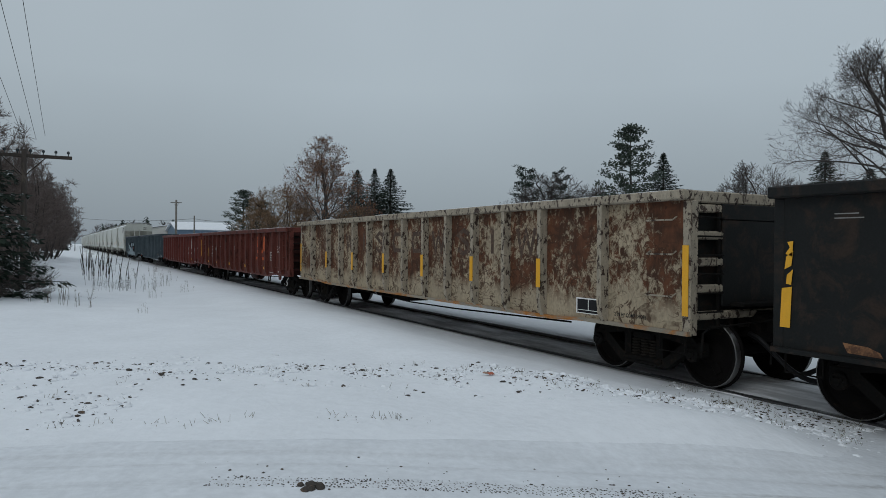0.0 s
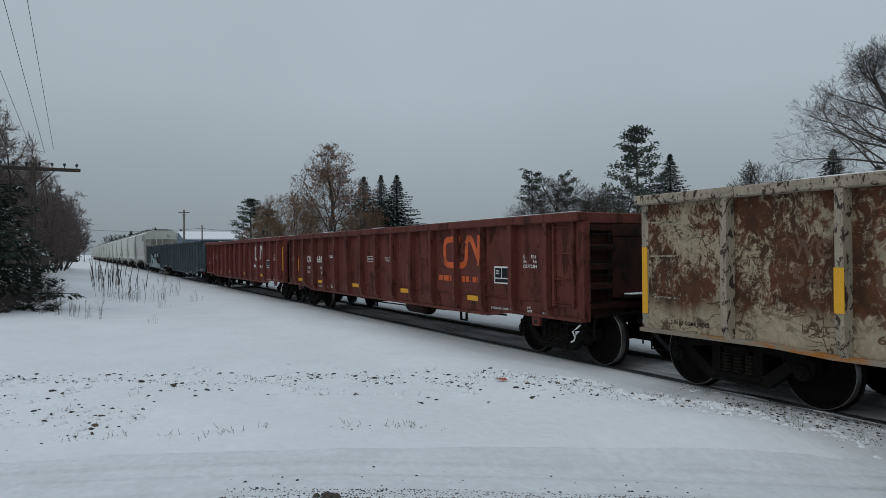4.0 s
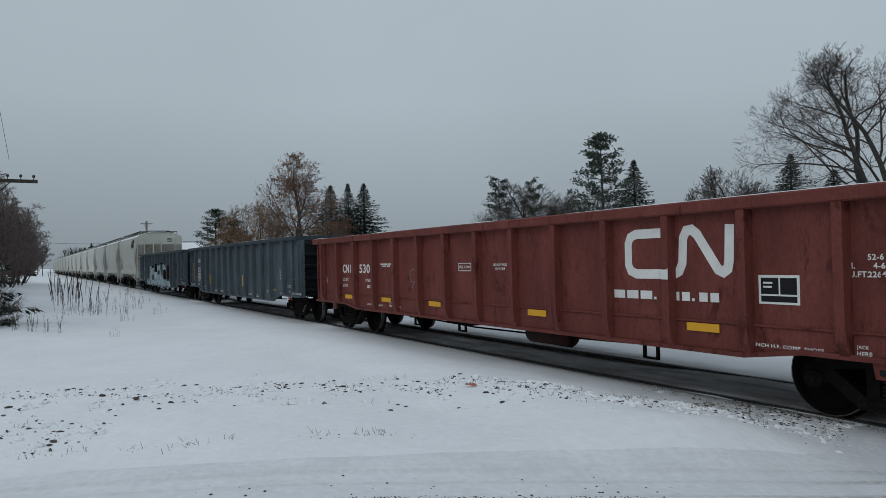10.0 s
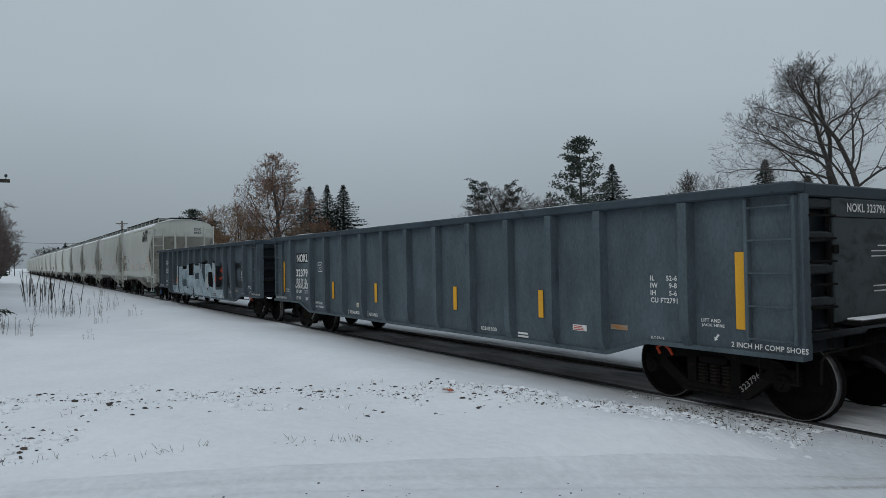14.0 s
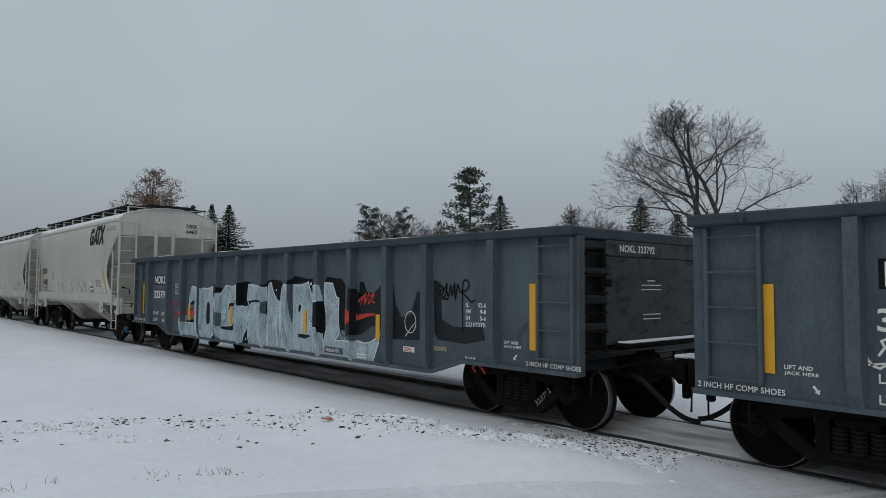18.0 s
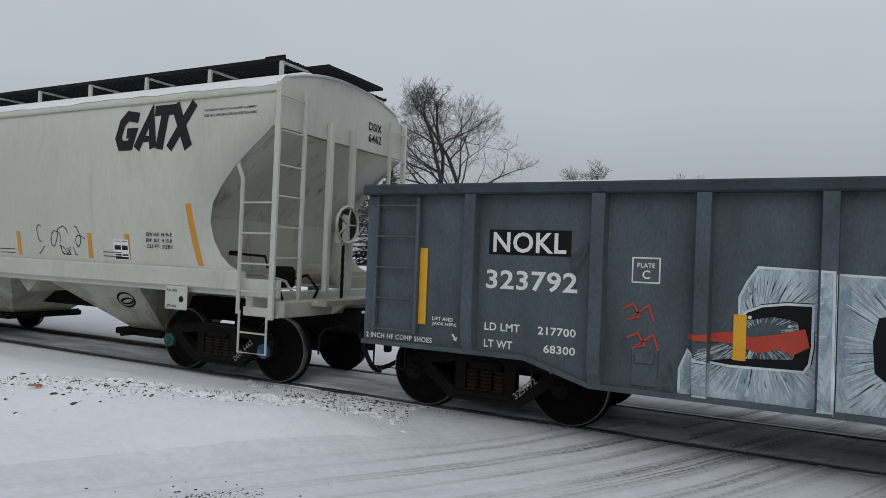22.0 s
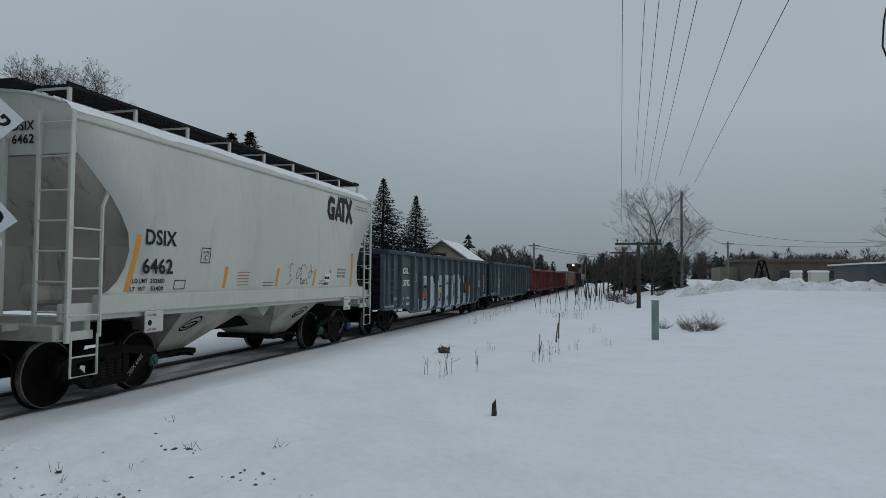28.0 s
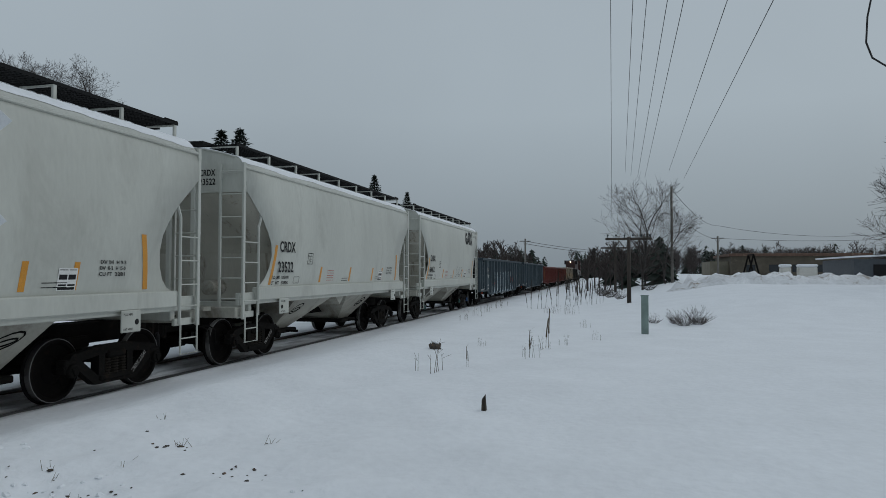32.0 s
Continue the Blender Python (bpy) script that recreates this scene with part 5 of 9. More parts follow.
wagon_red = red_wagon("oxide-red open wagon with a white winding logo band", CN_RED, WHITE, ("CN13", "5301", "196800", "66200"), True, CPOST, -6.30, (-6.16, -4.03, -1.84, 1.41, 4.59))
loop_pts = [(-2.50 + 0.16 * math.cos(a * 0.42), 1.52 + 0.14 * math.sin(a * 0.42)) for a in range(-2, 13)]
flat(band([(-2.22, 1.50), (-2.36, 1.42)] + loop_pts + [(-2.42, 1.40), (-2.55, 1.28), (-2.50, 1.22)], 0.011), YP, DULL_WHITE, wagon_red, "chalk_mark", "thin white chalk loop")
scribble(wagon_red, -7.75, 1.28, 0.35, 0.2, 4, WHITE)
scribble(wagon_red, 6.85, 1.42, 0.3, 0.2, 5, CN_RED_B)
CARS.append((wagon_red, 42.87))
wagon_brown = red_wagon("dark brown-red open wagon with a faded orange logo band", CN_RED_B, ORANGE, ("CN 13", "6860", "202300", "60700"), False, BPOST, -6.06, (-7.05, -4.86, -1.81, 1.41, 4.59))
scribble(wagon_brown, -7.75, 1.5, 0.35, 0.3, 6, WHITE)
scribble(wagon_brown, 7.1, 1.5, 0.25, 0.2, 7, WHITE)
reflector(wagon_brown, -7.07, -6.98, 1.25, 1.68)
CARS.append((wagon_brown, 59.95))

# rust-stained grey wagon
WPOST = [-6.67, -5.25, -4.21, -3.18, -2.16, -1.13, -0.09, 0.93, 1.95, 3.0, 4.06, 5.12, 6.58]
# Its black end paint stands for the deep shade between the ribs.
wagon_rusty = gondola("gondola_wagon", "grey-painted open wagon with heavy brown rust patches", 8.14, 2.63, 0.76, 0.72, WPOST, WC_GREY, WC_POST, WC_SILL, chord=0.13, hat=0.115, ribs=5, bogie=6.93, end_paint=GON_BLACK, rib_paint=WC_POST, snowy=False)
for x in (5.12, 3.0, 0.93, -1.13, -3.18, -5.25):
    reflector(wagon_rusty, x - 0.055, x + 0.055, 1.22, 1.69, -1.638)
for x in (-8.12, 8.02):
    reflector(wagon_rusty, x, x + 0.10, 1.01, 1.92)
    text("2 IN HF COMP SHOES", x - (0 if x > 0 else -0.5) - (1.25 if x > 0 else 0), 0.90, YP, 0.055, BLACK, wagon_rusty, 0.62)
text("WC", -5.87, 1.77, YP - 0.002, 0.22, BROWN_INK, wagon_rusty, 0.46)
text("54", -5.87, 1.45, YP - 0.002, 0.23, BROWN_INK, wagon_rusty, 0.36)
text("0", -4.95, 1.45, YP - 0.002, 0.23, BROWN_INK, wagon_rusty, 0.17)
text("LT WT", -5.75, 0.98, YP - 0.002, 0.08, BROWN_INK, wagon_rusty, 0.3)
text("493", -4.95, 1.08, YP - 0.002, 0.09, BROWN_INK, wagon_rusty, 0.3)
text("695", -4.95, 0.93, YP - 0.002, 0.09, BROWN_INK, wagon_rusty, 0.3)
ghost = [[(-0.26, 2.2), (-0.13, 1.75), (0.0, 2.15), (0.13, 1.75), (0.26, 2.2)], [(0.0, 2.2), (0.0, 1.75)], [(0.22, 2.12), (0.0, 2.2), (-0.2, 2.1), (0.16, 1.92), (0.2, 1.8), (0.0, 1.74), (-0.22, 1.82)], [(0.2, 2.15), (-0.15, 2.15), (-0.22, 1.95), (-0.15, 1.77), (0.2, 1.77)]]
GHOST_INK = mat("dark_faded_lettering", (0.058, 0.034, 0.023), 0.85, 0, (0.14, 0.085, 0.055), 0.42, 7.0)
for i, x in enumerate((-3.7, -2.67, -1.65, -0.61, 0.42, 1.44, 2.48, 3.53, 4.59)):
    flat(band([(x + p, q) for p, q in ghost[(0, 1, 2, 3, 3, 0, 2, 1, 0)[i]]], 0.095), YP, GHOST_INK, wagon_rusty, "faded_letter_shape", "faded ghost of an old large painted shape")
flat([rect(5.93, 6.45, 0.87, 1.11)], YP - 0.002, WHITE, wagon_rusty, "service_panel", "white framed service panel")
flat([rect(5.96, 6.2, 0.93, 1.09), rect(6.22, 6.42, 0.93, 1.09), rect(5.96, 6.42, 0.885, 0.92)], YP - 0.005, BLACK, wagon_rusty, "service_panel_field", "black fields of the panel")
for x in (-7.9, 7.45):
    for z in (1.25, 1.80, 2.25):
        part("grab_iron", Shape().tube([(x, -1.5, z + 0.04), (x, -1.57, z), (x + 0.45, -1.57, z), (x + 0.45, -1.5, z + 0.04)], 0.012, 6), WC_POST, wagon_rusty)
part("top_chord_repair", Shape().box(-0.75, 0.1, -1.614, -1.611, 2.51, 2.63), CN_RED, wagon_rusty, "rust-red repair patch")
CARS.append((wagon_rusty, 77.48))

wagon_black = gondola("gondola_wagon", "black open wagon with brown rust stains", 8.14, 2.57, 0.74, 0.66, [-7.0 + 1.0 * i for i in range(15)][1:-1], GON_BLACK, GON_BLACK, GON_BLACK, chord=0.13, hat=0.14, ribs=5)
for q in ([(-8.05, 1.02), (-7.93, 1.02), (-7.91, 1.47), (-8.03, 1.45)], [(-7.98, 1.50), (-7.92, 1.49), (-7.90, 1.66), (-7.97, 1.60)], [(-8.0, 1.66), (-7.92, 1.70), (-7.9, 1.86), (-7.98, 1.80)], [(-7.99, 1.83), (-7.91, 1.80), (-7.9, 1.97), (-7.97, 1.96), (-7.94, 1.90)]):
    flat([q], -1.515, YELLOW, wagon_black, "reflector", "torn yellow reflective strip")
bars(-7.45, 2.2, 0.35, 0.012, 2, 0.045, YP, DULL_WHITE, wagon_black)
flat([[(-7.35, 0.93), (-7.1, 0.915), (-6.98, 0.87), (-6.95, 0.82), (-7.3, 0.83)]], YP, mat("bare_orange_rust", (0.24, 0.115, 0.05), 0.85, 0, (0.09, 0.04, 0.02), 0.5, 6.0), wagon_black, "rust_patch", "orange-brown bare patch")
CARS.append((wagon_black, 77.48 + 17.45))
# ---- covered hopper wagons ----
HZ = [1.55, 1.62, 1.75, 1.95, 2.2, 2.45, 2.7, 2.95, 3.2, 3.45, 3.78, 3.99, 4.10, 4.16]
HXE = [4.92, 4.75, 4.61, 4.50, 4.45, 4.50, 4.66, 4.88, 5.18, 5.48, 5.5, 5.5, 5.5, 5.5]


def side_y(z):
    """Half width of the hopper's side at height z."""
    if z < 2.6:
        return 1.50 + 0.125 * math.sin((z - 1.55) / 1.05 * math.pi / 2)
    if z < 3.85:
        return 1.625 - 0.05 * ((z - 2.6) / 1.25) ** 2
    return 1.575 - 0.245 * ((z - 3.85) / 0.31) ** 2


def roof_z(y):
    return 4.37 - 0.21 * (abs(y) / 1.33) ** 2.2


def hopper_wagon():
    car = thing("hopper_wagon", "pale grey covered hopper wagon with roof walkways", "freight wagon", group="wagons of the train")
    for q in (-1, 1):
        s = Shape()
        nseg = 10
        for off in (0.0, 0.012):
            for z, xe in zip(HZ, HXE):
                for i in range(nseg + 1):
                    s.v.append((-xe + 2 * xe * i / nseg, q * (side_y(z) - off), z))
        w, rows = nseg + 1, len(HZ)
        for o in (0, rows * w):
            s.f += [(o + j * w + i, o + j * w + i + 1, o + (j + 1) * w + i + 1, o + (j + 1) * w + i) for j in range(rows - 1) for i in range(nseg)]
        for j in range(rows - 1):
            for i in (0, nseg):
                s.f.append((j * w + i, (j + 1) * w + i, rows * w + (j + 1) * w + i, rows * w + j * w + i))
        part("side_sheet", s, HOP_GREY, car, smooth=True)
        part("roof_eave", Shape().tube([(-5.5, q * 1.558, 3.93), (5.5, q * 1.558, 3.93)], 0.028, 6), HOP_GREY, car)
        part("side_sill", Shape().box(-5.0, 5.0, min(q * 1.45, q * 1.57), max(q * 1.45, q * 1.57), 1.29, 1.56, 0.02).box(-5.58, 5.58, min(q * 1.42, q * 1.50), max(q * 1.42, q * 1.50), 1.22, 1.46, 0.012), HOP_GREY, car)
        for k in (-1, 1):
            part("lower_sill", Shape().box(min(k * 5.0, k * 5.6), max(k * 5.0, k * 5.6), min(q * 1.44, q * 1.50), max(q * 1.44, q * 1.50), 0.97, 1.09, 0.01), HOP_GREY, car)
    roof = Shape()
    ys = [-1.33 + 2.66 * i / 16 for i in range(17)]
    for x in (-5.52, 5.52):
        roof.v += [(x, y, roof_z(y)) for y in ys] + [(x, y, roof_z(y) - 0.03) for y in ys]
    for i in range(16):
        roof.f += [(i, i + 1, 34 + i + 1, 34 + i), (17 + i, 18 + i, 52 + i, 51 + i), (i, i + 1, 18 + i, 17 + i), (34 + i, 35 + i, 52 + i, 51 + i)]
    roof.f += [(0, 17, 51, 34), (16, 33, 67, 50)]
    top = part("roof", roof, HOP_GREY, car, smooth=True)
    snow = Shape()
    for x in (-5.45, 5.45):
        snow.v += [(x, y, roof_z(y) + 0.03 * (1 - abs(y) / 1.36) + 0.006) for y in ys] + [(x, y, roof_z(y) - 0.004) for y in ys]
    snow.f = list(roof.f)
    part("snow", snow, SNOW_CAP, top, "thin snow lying on the roof", smooth=True)
    for q in (-1, 1):
        s = Shape()
        for i in range(73):
            x = -5.48 + 10.96 * i / 72
            low = 4.035 + 0.05 * noise.noise((x * 0.7, q, 7.0)) + 0.03 * noise.noise((x * 3.0, q, 9.0))
            for k in range(4):
                z = low + (4.165 - low) * k / 3
                s.v.append((x, q * (side_y(z) + (0.002, 0.012, 0.014, 0.0)[k]), z + 0.006 * k))
        s.f = [(4 * i + k, 4 * i + k + 1, 4 * i + k + 5, 4 * i + k + 4) for i in range(72) for k in range(3)]
        part("snow", s, SNOW_CAP, top, "line of snow along the roof shoulder", smooth=True)
    part("hatch_trough", Shape().box(-5.1, 5.1, -0.28, 0.28, 4.36, 4.43, 0.03), HOP_GREY, top)
    for q in (-1, 1):
        # end wall under the arched roof, and the slope sheet below it
        zs = [3.45, 3.6, 3.8, 3.95, 4.08, 4.16]
        poly = [(side_y(z) - 0.01, z) for z in zs] + [(y, roof_z(y) - 0.01) for y in (1.1, 0.8, 0.4, 0, -0.4, -0.8, -1.1)] + [(-side_y(z) + 0.01, z) for z in reversed(zs)]
        part("end_sheet", Shape().slab(poly, q * 5.47, q * 5.5, "x"), HOP_GREY, car)
        s = Shape()
        sl = [(5.46, 3.46), (5.06, 3.16), (4.70, 2.89), (4.34, 2.52), (4.24, 2.38), (4.20, 2.28)]
        for x, z in sl:
            h = side_y(max(z, 1.55)) - 0.015
            s.v += [(q * x, y * h, z) for y in (-1, -0.5, 0, 0.5, 1)] + [(q * (x - 0.02), y * h, z - 0.03) for y in (-1, -0.5, 0, 0.5, 1)]
        for j in range(len(sl) - 1):
            for i in range(4):
                a = j * 10 + i
                s.f += [(a, a + 1, a + 11, a + 10), (a + 5, a + 6, a + 16, a + 15)]
            s.f += [(j * 10, j * 10 + 5, j * 10 + 15, j * 10 + 10), (j * 10 + 4, j * 10 + 9, j * 10 + 19, j * 10 + 14)]
        s.f += [(0, 1, 6, 5), (1, 2, 7, 6), (2, 3, 8, 7), (3, 4, 9, 8)]
        part("slope_sheet", s, HOP_STREAK, car, "stained slope sheet", smooth=True)
        part("bulkhead", Shape().box(min(q * 4.15, q * 4.19), max(q * 4.15, q * 4.19), -1.45, 1.45, 1.27, 2.30), HOP_STREAK, car, "stained end bulkhead")
        for y in (-0.45, 0.1):
            part("end_post", Shape().box(min(q * 5.5, q * 5.58), max(q * 5.5, q * 5.58), y - 0.045, y + 0.045, 1.28, 3.7, 0.01), HOP_GREY, car)
        part("cross_beam", Shape().box(min(q * 4.98, q * 5.1), max(q * 4.98, q * 5.1), -1.44, 1.44, 1.06, 1.27, 0.015), HOP_GREY, car)
        step = part("end_step", Shape().box(min(q * 5.72, q * 5.97), max(q * 5.72, q * 5.97), -0.98, -0.95, 1.12, 1.20).box(min(q * 5.72, q * 5.97), max(q * 5.72, q * 5.97), 0.95, 0.98, 1.12, 1.20).box(min(q * 5.95, q * 5.98), max(q * 5.95, q * 5.98), -0.96, 0.96, 1.13, 1.195), HOP_DIRTY, car, "grey grating end step")
        for i in range(9):
            xx = q * (5.74 + 0.026 * i)
            part("bar", Shape().box(xx - 0.008, xx + 0.008, -0.95, 0.95, 1.155, 1.19), HOP_DIRTY, step)
        for y in (-0.5, 0.5):
            part("step_gusset", Shape().slab([(q * 5.72, 0.98), (q * 5.95, 1.12), (q * 5.72, 1.12)] if q > 0 else [(q * 5.72, 0.98), (q * 5.72, 1.12), (q * 5.95, 1.12)], y - 0.02, y + 0.02), HOP_GREY, car)
        part("end_sill", Shape().box(min(q * 5.45, q * 5.7), max(q * 5.45, q * 5.7), -1.5, 1.5, 0.98, 1.19, 0.015), HOP_DIRTY, car)
        for y in (-1.59, 1.59):
            sy = -1 if y < 0 else 1
            # side ladder, its outer stile the tall corner post, and the stepped lower ladder
            tall = part("corner_post", Shape().box(min(q * 5.5, q * 5.58), max(q * 5.5, q * 5.58), min(y, y - sy * 0.05), max(y, y - sy * 0.05), 0.95, 4.02, 0.008), HOP_GREY, car)
            short = Shape().tube([(q * 5.0, y, 1.0), (q * 5.0, y, 2.78), (q * 4.92, y, 2.95), (q * 4.9, y - sy * 0.02, 3.05)], 0.028, 6)
            part("ladder_stile", short, HOP_GREY, car)
            for z in (1.30, 1.66, 2.06, 2.46):
                part("rung", Shape().tube([(q * 5.0, y, z), (q * 5.54, y, z)], 0.013, 5), HOP_GREY, tall)
            part("stirrup", Shape().tube([(q * 5.03, y, 1.05), (q * 5.03, y, 0.50), (q * 5.50, y, 0.50), (q * 5.50, y, 1.05)], 0.017, 6).tube([(q * 5.03, y, 0.76), (q * 5.50, y, 0.76)], 0.012, 5), HOP_GREY, car)
            inner = part("ladder_stile", Shape().box(min(q * 5.55, q * 5.6), max(q * 5.55, q * 5.6), y - sy * 0.52 - 0.025, y - sy * 0.52 + 0.025, 0.98, 4.0, 0.006), HOP_GREY, car)
            for z in (1.35, 1.75, 2.15, 2.55, 2.95, 3.4, 3.85):
                part("rung", Shape().tube([(q * 5.575, y, z), (q * 5.575, y - sy * 0.52, z)], 0.013, 5), HOP_GREY, inner)
            part("jacking_plate", Shape().box(min(q * 3.62, q * 4.05), max(q * 3.62, q * 4.05), min(y, y - sy * 0.03), max(y, y - sy * 0.03), 0.97, 1.30, 0.03), HOP_GREY, car)
            # A black disc paints the shade of a hole.
            part("jacking_hole", Shape().lathe((q * 3.95, y + sy * 0.001, 1.12), (q * 3.95, y + sy * 0.5, 1.12), [(0, 0.045), (0.003, 0.045)], 12), BLACK, car)
        # hopper bays: steep outer face, sloping inner face
        s = Shape()
        bx = [(2.74, 1.30), (2.45, 0.48), (1.65, 0.48), (0.40, 1.30)]
        v = []
        for x, z in bx:
            h = 1.38 if z > 1 else 0.55
            v += [(q * x, -h, z), (q * x, h, z)]
        s.add(v, [(0, 1, 3, 2), (2, 3, 5, 4), (4, 5, 7, 6), (0, 2, 4, 6), (1, 3, 5, 7), (0, 1, 7, 6)])
        bay = part("hopper_bay", s, HOP_DIRTY, car, "stained discharge hopper")
        part("discharge_gate", Shape().box(min(q * 1.5, q * 2.6), max(q * 1.5, q * 2.6), -0.75, 0.75, 0.38, 0.48, 0.02).tube([(q * 2.05, -1.05, 0.43), (q * 2.05, 1.05, 0.43)], 0.03, 8), STEEL_DARK, bay)
        # gutter and brake gear
    part("bay_ridge", Shape().slab([(-0.42, 1.30), (0.42, 1.30), (0, 1.0)], -1.3, 1.3), HOP_DIRTY, car)
    part("centre_sill", Shape().box(-6.2, 6.2, -0.2, 0.2, 0.70, 1.04, 0.01), STEEL_DARK, car)
    part("brake_cylinder", Shape().lathe((-5.2, -0.55, 1.55), (-4.6, -0.55, 1.55), [(0, 0.05), (0.02, 0.15), (0.5, 0.15), (0.55, 0.05)], 14), HOP_DIRTY, car)
    part("air_reservoir", Shape().lathe((5.1, 0.5, 1.5), (4.5, 0.5, 1.5), [(0, 0.05), (0.02, 0.17), (0.7, 0.17), (0.75, 0.05)], 14), HOP_DIRTY, car)
    part("control_valve", Shape().box(4.75, 5.05, -0.8, -0.45, 1.30, 1.62, 0.06).tube([(4.9, -0.6, 1.4), (5.1, -0.3, 1.5), (5.3, -0.3, 1.3), (5.45, -0.6, 1.15)], 0.022, 6).tube([(4.8, -0.7, 1.35), (5.2, -1.0, 1.28), (5.45, -1.2, 1.1)], 0.018, 6), STEEL_DARK, car)
    wheel = Shape().lathe((5.72, -0.25, 2.25), (6.5, -0.25, 2.25), [(0, 0.26), (0.025, 0.285), (0.05, 0.26), (0.025, 0.235), (0.0, 0.26)], 22)
    for i in range(5):
        a = 2 * math.pi * i / 5
        wheel.tube([(5.74, -0.25, 2.25), (5.74, -0.25 + 0.25 * math.cos(a), 2.25 + 0.25 * math.sin(a))], 0.014, 5)
    part("brake_wheel", wheel, HOP_DIRTY, car)
    part("brake_stand", Shape().box(5.58, 5.74, -0.36, -0.14, 1.95, 2.42, 0.04).tube([(5.66, -0.25, 1.95), (5.66, -0.22, 1.5), (5.66, -0.25, 1.1)], 0.02, 6), HOP_GREY, car, "brake winding box with chain")
    chain = Shape()
    for i in range(13):
        w, d = (0.026, 0.012) if i % 2 else (0.012, 0.026)
        chain.box(5.70 - w, 5.70 + w, -0.27 - d, -0.27 + d, 1.20 + 0.058 * i, 1.265 + 0.058 * i, 0.006)
    part("brake_chain", chain, STEEL_DARK, car, "hanging dark brake chain")
    part("pipe", Shape().tube([(4.3, -1.0, 1.50), (4.9, -1.0, 1.50), (5.2, -0.9, 1.42), (5.4, -0.9, 1.2)], 0.022, 6), HOP_DIRTY, car)
    part("release_handle", Shape().tube([(4.45, -1.05, 1.78), (4.95, -1.05, 1.76), (5.0, -1.05, 1.6)], 0.018, 6).box(4.30, 4.46, -1.09, -1.01, 1.75, 1.82, 0.01), STEEL_DARK, car)
    # roof walkways of open grating on brackets
    for y in (-0.98, 0.98):
        s = Shape().box(-5.34, 5.34, y - 0.30, y - 0.28, 4.400, 4.445).box(-5.34, 5.34, y + 0.28, y + 0.30, 4.400, 4.445).box(-5.34, 5.34, y - 0.01, y + 0.01, 4.405, 4.435)
        for i in range(116):
            x = -5.32 + 10.64 * i / 115
            s.box(x - 0.006, x + 0.006, y - 0.28, y + 0.28, 4.410, 4.430)
        for i in range(9):
            yy = y - 0.25 + 0.0625 * i
            s.box(-5.33, 5.33, yy - 0.004, yy + 0.004, 4.412, 4.438)
        board = part("running_board", s, GRATE, car, "dark grating walkway")
        for i in range(9):
            x = -5.28 + 10.56 * i / 8
            yo = y + (0.27 if y > 0 else -0.27)
            part("bracket", Shape().box(x - 0.03, x + 0.03, yo - 0.02, yo + 0.02, roof_z(yo) - 0.01, 4.400, 0.004).box(x - 0.02, x + 0.02, y - 0.28, y + 0.28, 4.375, 4.400), HOP_GREY, board)
    for x in (-5.42, 5.42):
        s = Shape().box(x - 0.22, x - 0.2, -0.68, 0.68, 4.420, 4.465).box(x + 0.2, x + 0.22, -0.68, 0.68, 4.420, 4.465).box(x - 0.22, x + 0.22, -0.7, -0.68, 4.420, 4.465).box(x - 0.22, x + 0.22, 0.68, 0.7, 4.420, 4.465)
        for i in range(30):
            yy = -0.66 + 1.32 * i / 29
            s.box(x - 0.2, x + 0.2, yy - 0.006, yy + 0.006, 4.430, 4.450)
        part("end_board", s, GRATE, car, "dark grating end walkway")["kind"] = "stuff"
    for q in (-1, 1):
        part("roof_grab_iron", Shape().tube([(q * 5.34, -1.26, 4.435), (q * 5.34, -1.26, 4.462), (q * 5.0, -1.26, 4.462), (q * 5.0, -1.26, 4.435)], 0.013, 5), GRATE, car)
    for q in (-1, 1):
        for k, (w, h) in enumerate(((0.40, 0.24), (0.26, 0.10))):
            cx, cz = q * 2.15, 0.98 - 0.02 * k
            ring = [(cx + w / 2 * math.cos(a * math.pi / 6) + 0.1 * math.sin(a * math.pi / 6), cz + h / 2 * math.sin(a * math.pi / 6)) for a in range(13)]
            s = Shape()
            for quad in band(ring, 0.028):
                s.add([(px, -1.38 + (1.30 - pz) * 1.012 - 0.006, pz) for px, pz in quad], [(0, 1, 2, 3)])
            part("maker_mark", s, STEEL_DARK, car, "oval dark maker's mark on the discharge hopper")
    truck(car, -4.14, (STEEL_DARK, GREEN_HUB))
    truck(car, 4.14, (GREEN_HUB, BLUE_HUB))
    couplers(car, 6.1, 6.28)
    for x, z0, z1 in ((-4.40, 1.60, 2.44), (4.22, 1.60, 2.44)):
        s = Shape()
        for k in range(4):
            z = z0 + (z1 - z0) * k / 3
            xx = x + (0.13 * k / 3 if x < 0 else -0.18 * k / 3)
            s.v += [(xx - 0.055, -side_y(z) - 0.004, z), (xx + 0.055, -side_y(z) - 0.004, z)]
        s.f = [(0, 1, 3, 2), (2, 3, 5, 4), (4, 5, 7, 6)]
        part("reflector", s, ORANGE_REFL, car, "faded orange reflective strip")
    for x in (-1.85, 0.1, 1.9, 2.75):
        s = Shape()
        s.add([(x - 0.05, -side_y(1.62) - 0.004, 1.62), (x + 0.05, -side_y(1.62) - 0.004, 1.62), (x + 0.06, -side_y(2.0) - 0.004, 2.0), (x - 0.04, -side_y(2.0) - 0.004, 2.0)], [(0, 1, 2, 3)])
        part("reflector", s, ORANGE_REFL, car, "faded orange reflective strip")
    return car


